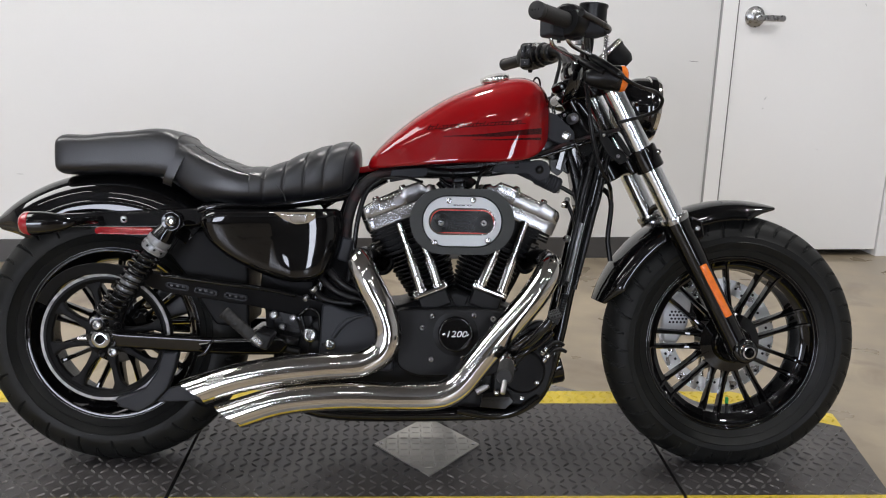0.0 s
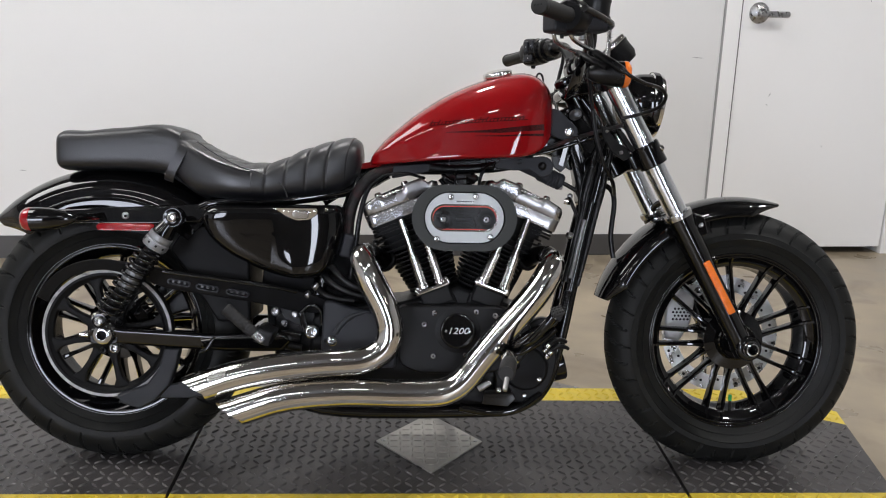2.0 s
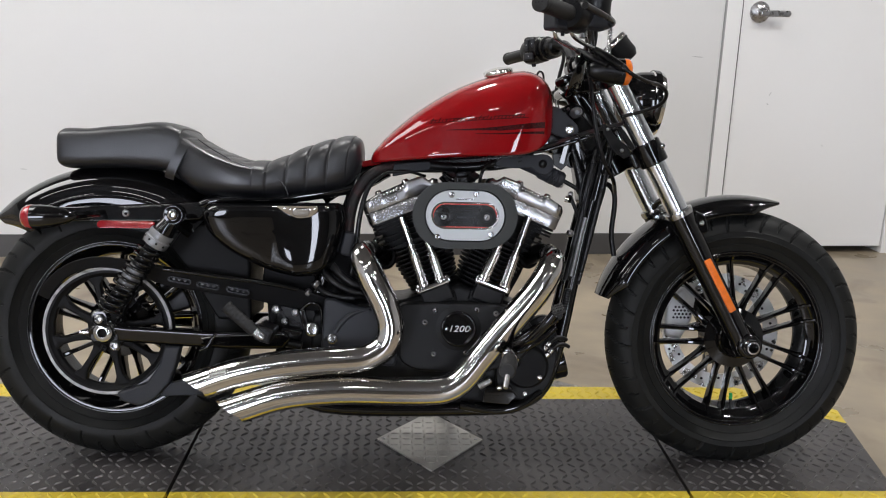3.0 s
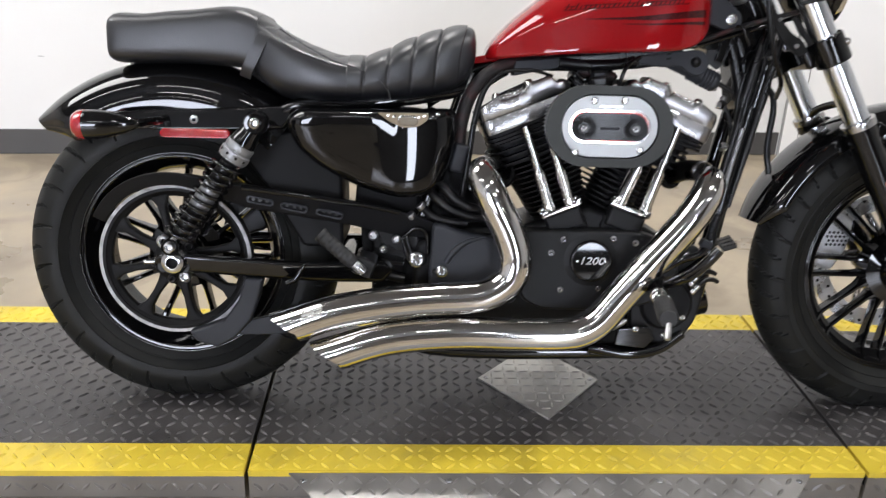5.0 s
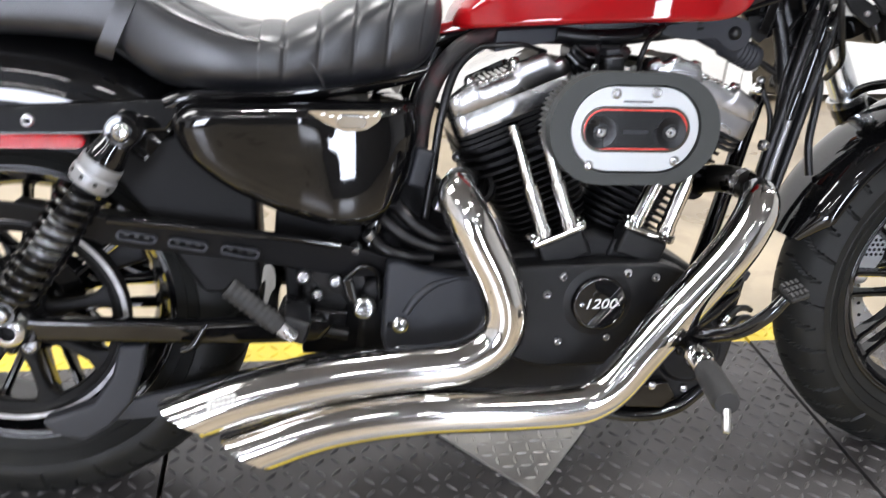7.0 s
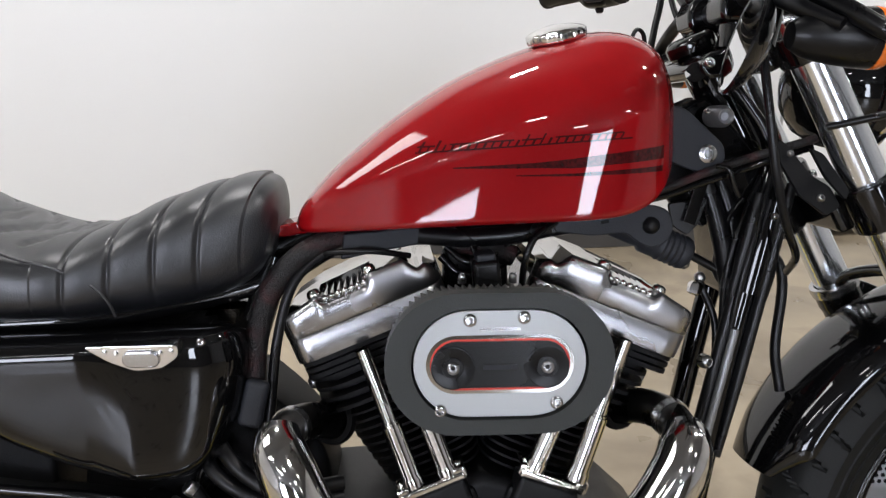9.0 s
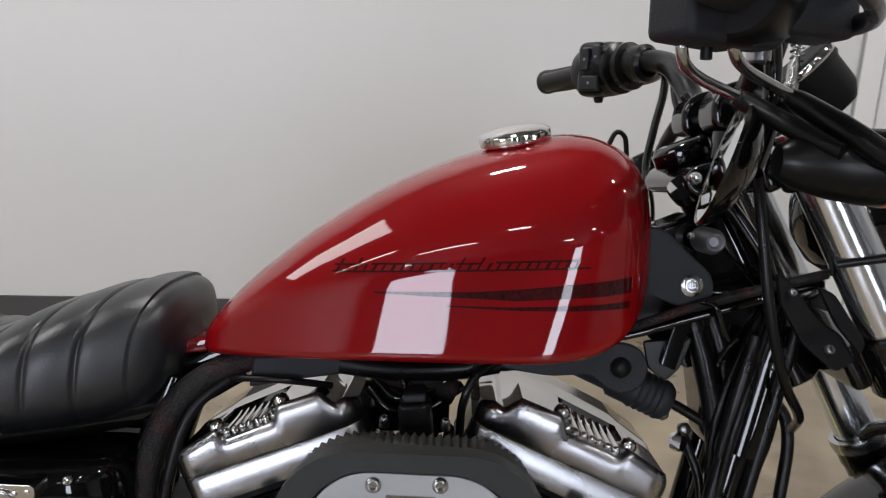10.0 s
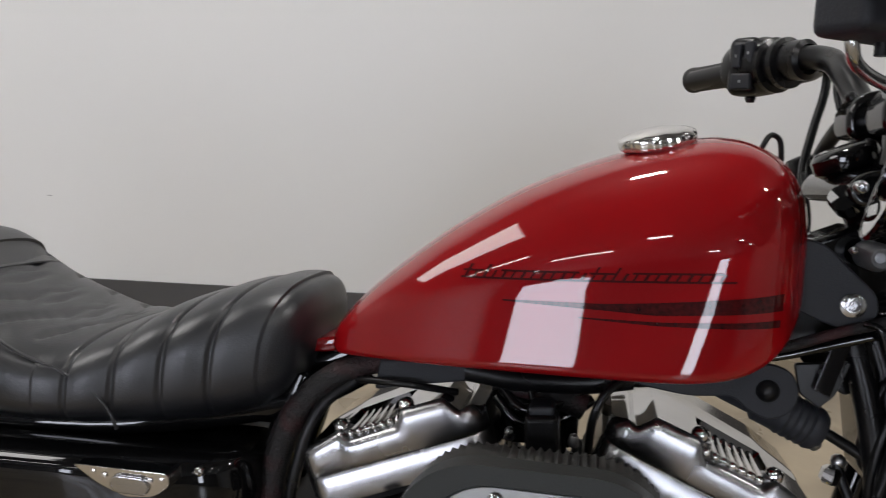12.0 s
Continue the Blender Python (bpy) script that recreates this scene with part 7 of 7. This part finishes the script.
for c0, c1 in (((1.0120, -0.135, 0.2940), (1.0250, -0.135, 0.3105)), ((1.0170, -0.135, 0.2780), (1.0305, -0.135, 0.2945))):
    nt_ = part("banjo_fitting", rod(c0, c1, 0.0062, 14), STEELM, ctl, "bright steel line fitting")
    e0, e1 = Vector(c0), Vector(c1)
    part("fitting_collar", rod(tuple(e0 + (e1 - e0) * 0.42), tuple(e0 + (e1 - e0) * 0.58), 0.0070, 14), SATIN, nt_)
    part("line_end", tube([c1, tuple(e1 + Vector((0.014, 0.004, 0.010))), tuple(e1 + Vector((0.032, 0.010, 0.009))), tuple(e1 + Vector((0.042, 0.012, 0.004)))], [0.0058, 0.0055, 0.0050, 0.0042], 10, 5), SATIN, nt_)
part("link_rod", tube([(0.925, -0.140, 0.306), (0.955, -0.142, 0.325), (0.990, -0.138, 0.345), (1.030, -0.128, 0.356), (1.052, -0.115, 0.378)], [0.006, 0.0075, 0.0075, 0.0080, 0.0060], 12, 6), GLOSS, ctl)
part("link_rod", tube([(0.940, -0.132, 0.282), (0.972, -0.136, 0.300), (1.004, -0.132, 0.318), (1.040, -0.124, 0.345)], [0.0085, 0.010, 0.009, 0.007], 12, 6), GLOSS, ctl)
part("line_clamp", boxes(((1.043, -0.118, 0.374), (0.024, 0.022, 0.018), (0, 25, 0)), bev=0.005, seg=2), GREYBLK, ctl)
part("pinch_bolt", bolt((0.948, -0.140, 0.262), 0.0085, 0.010, (0.1, -1, 0.1)), SATIN, ctl)
part("peg_bracket", tube([(0.935, -0.120, 0.308), (0.927, -0.190, 0.305), (0.920, -0.250, 0.302)], [0.022, 0.017, 0.015], 14, 5), GLOSS, ctl, "gloss black peg bracket")
part("peg_clevis", lathe([(0.0165, 0), (0.0185, 0.004), (0.0175, 0.028), (0.013, 0.034), (0, 0.034)], (0.919, -0.250, 0.302), (-0.05, -1, -0.05), 20), CHROME, ctl, "chrome peg clevis")
fp = part("foot_peg", lathe([(0.011, 0), (0.0155, 0.003), (0.0172, 0.014), (0.0176, 0.084), (0.0150, 0.092), (0, 0.093)], (0.914, -0.290, 0.300), (-0.17, -1, -0.05), 26), GRIPM, ctl, "round rubber foot peg")
part("peg_feeler", lathe([(0.0055, 0), (0.0055, 0.026), (0.0045, 0.029), (0, 0.029)], (0.900, -0.378, 0.287), (-0.20, -0.62, -0.75), 12), ZINC, fp, "bright peg feeler")
ped = part("brake_pedal", tube([(0.930, -0.215, 0.318), (0.945, -0.245, 0.328), (0.965, -0.280, 0.350), (0.985, -0.300, 0.378), (1.002, -0.305, 0.402)], [0.012, 0.011, 0.010, 0.0095, 0.009], 14, 6), GLOSS, ctl, "gloss black brake pedal arm")
part("pedal_pad", boxes(((1.012, -0.307, 0.412), (0.026, 0.032, 0.008), (18, -18, 0)), bev=0.003), GRIPM, ped, "ribbed rubber pedal pad")
bm = bmesh.new()
for i in range(4):
    for j in range(3):
        bmesh.ops.create_cube(bm, size=1, matrix=pose(1.012, -0.307, 0.412, 18, -18, 0) @ pose(-0.0093 + 0.0062 * i, -0.0105 + 0.0105 * j, 0.0055) @ Matrix.Diagonal((0.0042, 0.0075, 0.004, 1)))
part("pad_rib", bm, GRIPM, ped)
part("lower_rail", tube([(0.820, -0.130, 0.160), (0.900, -0.135, 0.150), (0.960, -0.132, 0.160), (1.010, -0.12, 0.190)], 0.011, 12, 5), GLOSS, ctl)
part("control_plate", prism([(0.870, 0.170), (0.875, 0.205), (0.935, 0.210), (0.950, 0.185), (0.930, 0.165)], -0.145, -0.130, 0.003), GLOSS, ctl)
part("line_joint", rod((0.862, -0.14, 0.205), (0.890, -0.14, 0.222), 0.007), ZINC, ctl)
part("oil_filter", rod((1.00, -0.02, 0.225), (1.080, -0.02, 0.245), 0.040, 28), GLOSS, bike)

# passenger peg, folded up
pg = part("passenger_peg", lathe([(0.0125, 0.0), (0.0145, 0.003)] + [(0.0145 - (0.0018 if i % 2 else 0), 0.006 + 0.0042 * i) for i in range(18)] + [(0.0125, 0.084), (0.009, 0.086), (0, 0.086)], (0.293, -0.196, 0.394), (0.76, -0.03, -0.655), 20), GRIPM, bike, "ribbed rubber passenger peg, folded")
part("peg_tip", lathe([(0.0092, 0), (0.0092, 0.022), (0.007, 0.025), (0, 0.025)], (0.358, -0.1985, 0.338), (0.76, -0.03, -0.655), 14), ZINC, pg, "bright peg end")
part("peg_mount", boxes(((0.375, -0.150, 0.330), (0.040, 0.09, 0.035), (0, 20, 0)), bev=0.006), SATIN, pg)
# stand on the far side that carries the lean
part("side_stand", tube([(0.80, 0.10, 0.150), (0.79, 0.200, 0.085), (0.785, 0.262, 0.0585)], [0.013, 0.011, 0.012], 12, 4), GLOSS, bike)

# added dark mass that fills the open space under the tank
part("under_tank_fill", prism([(0.640, 0.722), (0.990, 0.752), (0.985, 0.722), (0.900, 0.708), (0.760, 0.700), (0.660, 0.700)], -0.050, 0.055, 0.006, 2), SATIN, bike)
part("breather_loop", tube([(0.992, -0.01, 0.932), (1.001, -0.005, 0.948), (1.011, 0.0, 0.944), (1.014, 0.0, 0.925)], 0.0026, 8, 6), SATIN, bike)
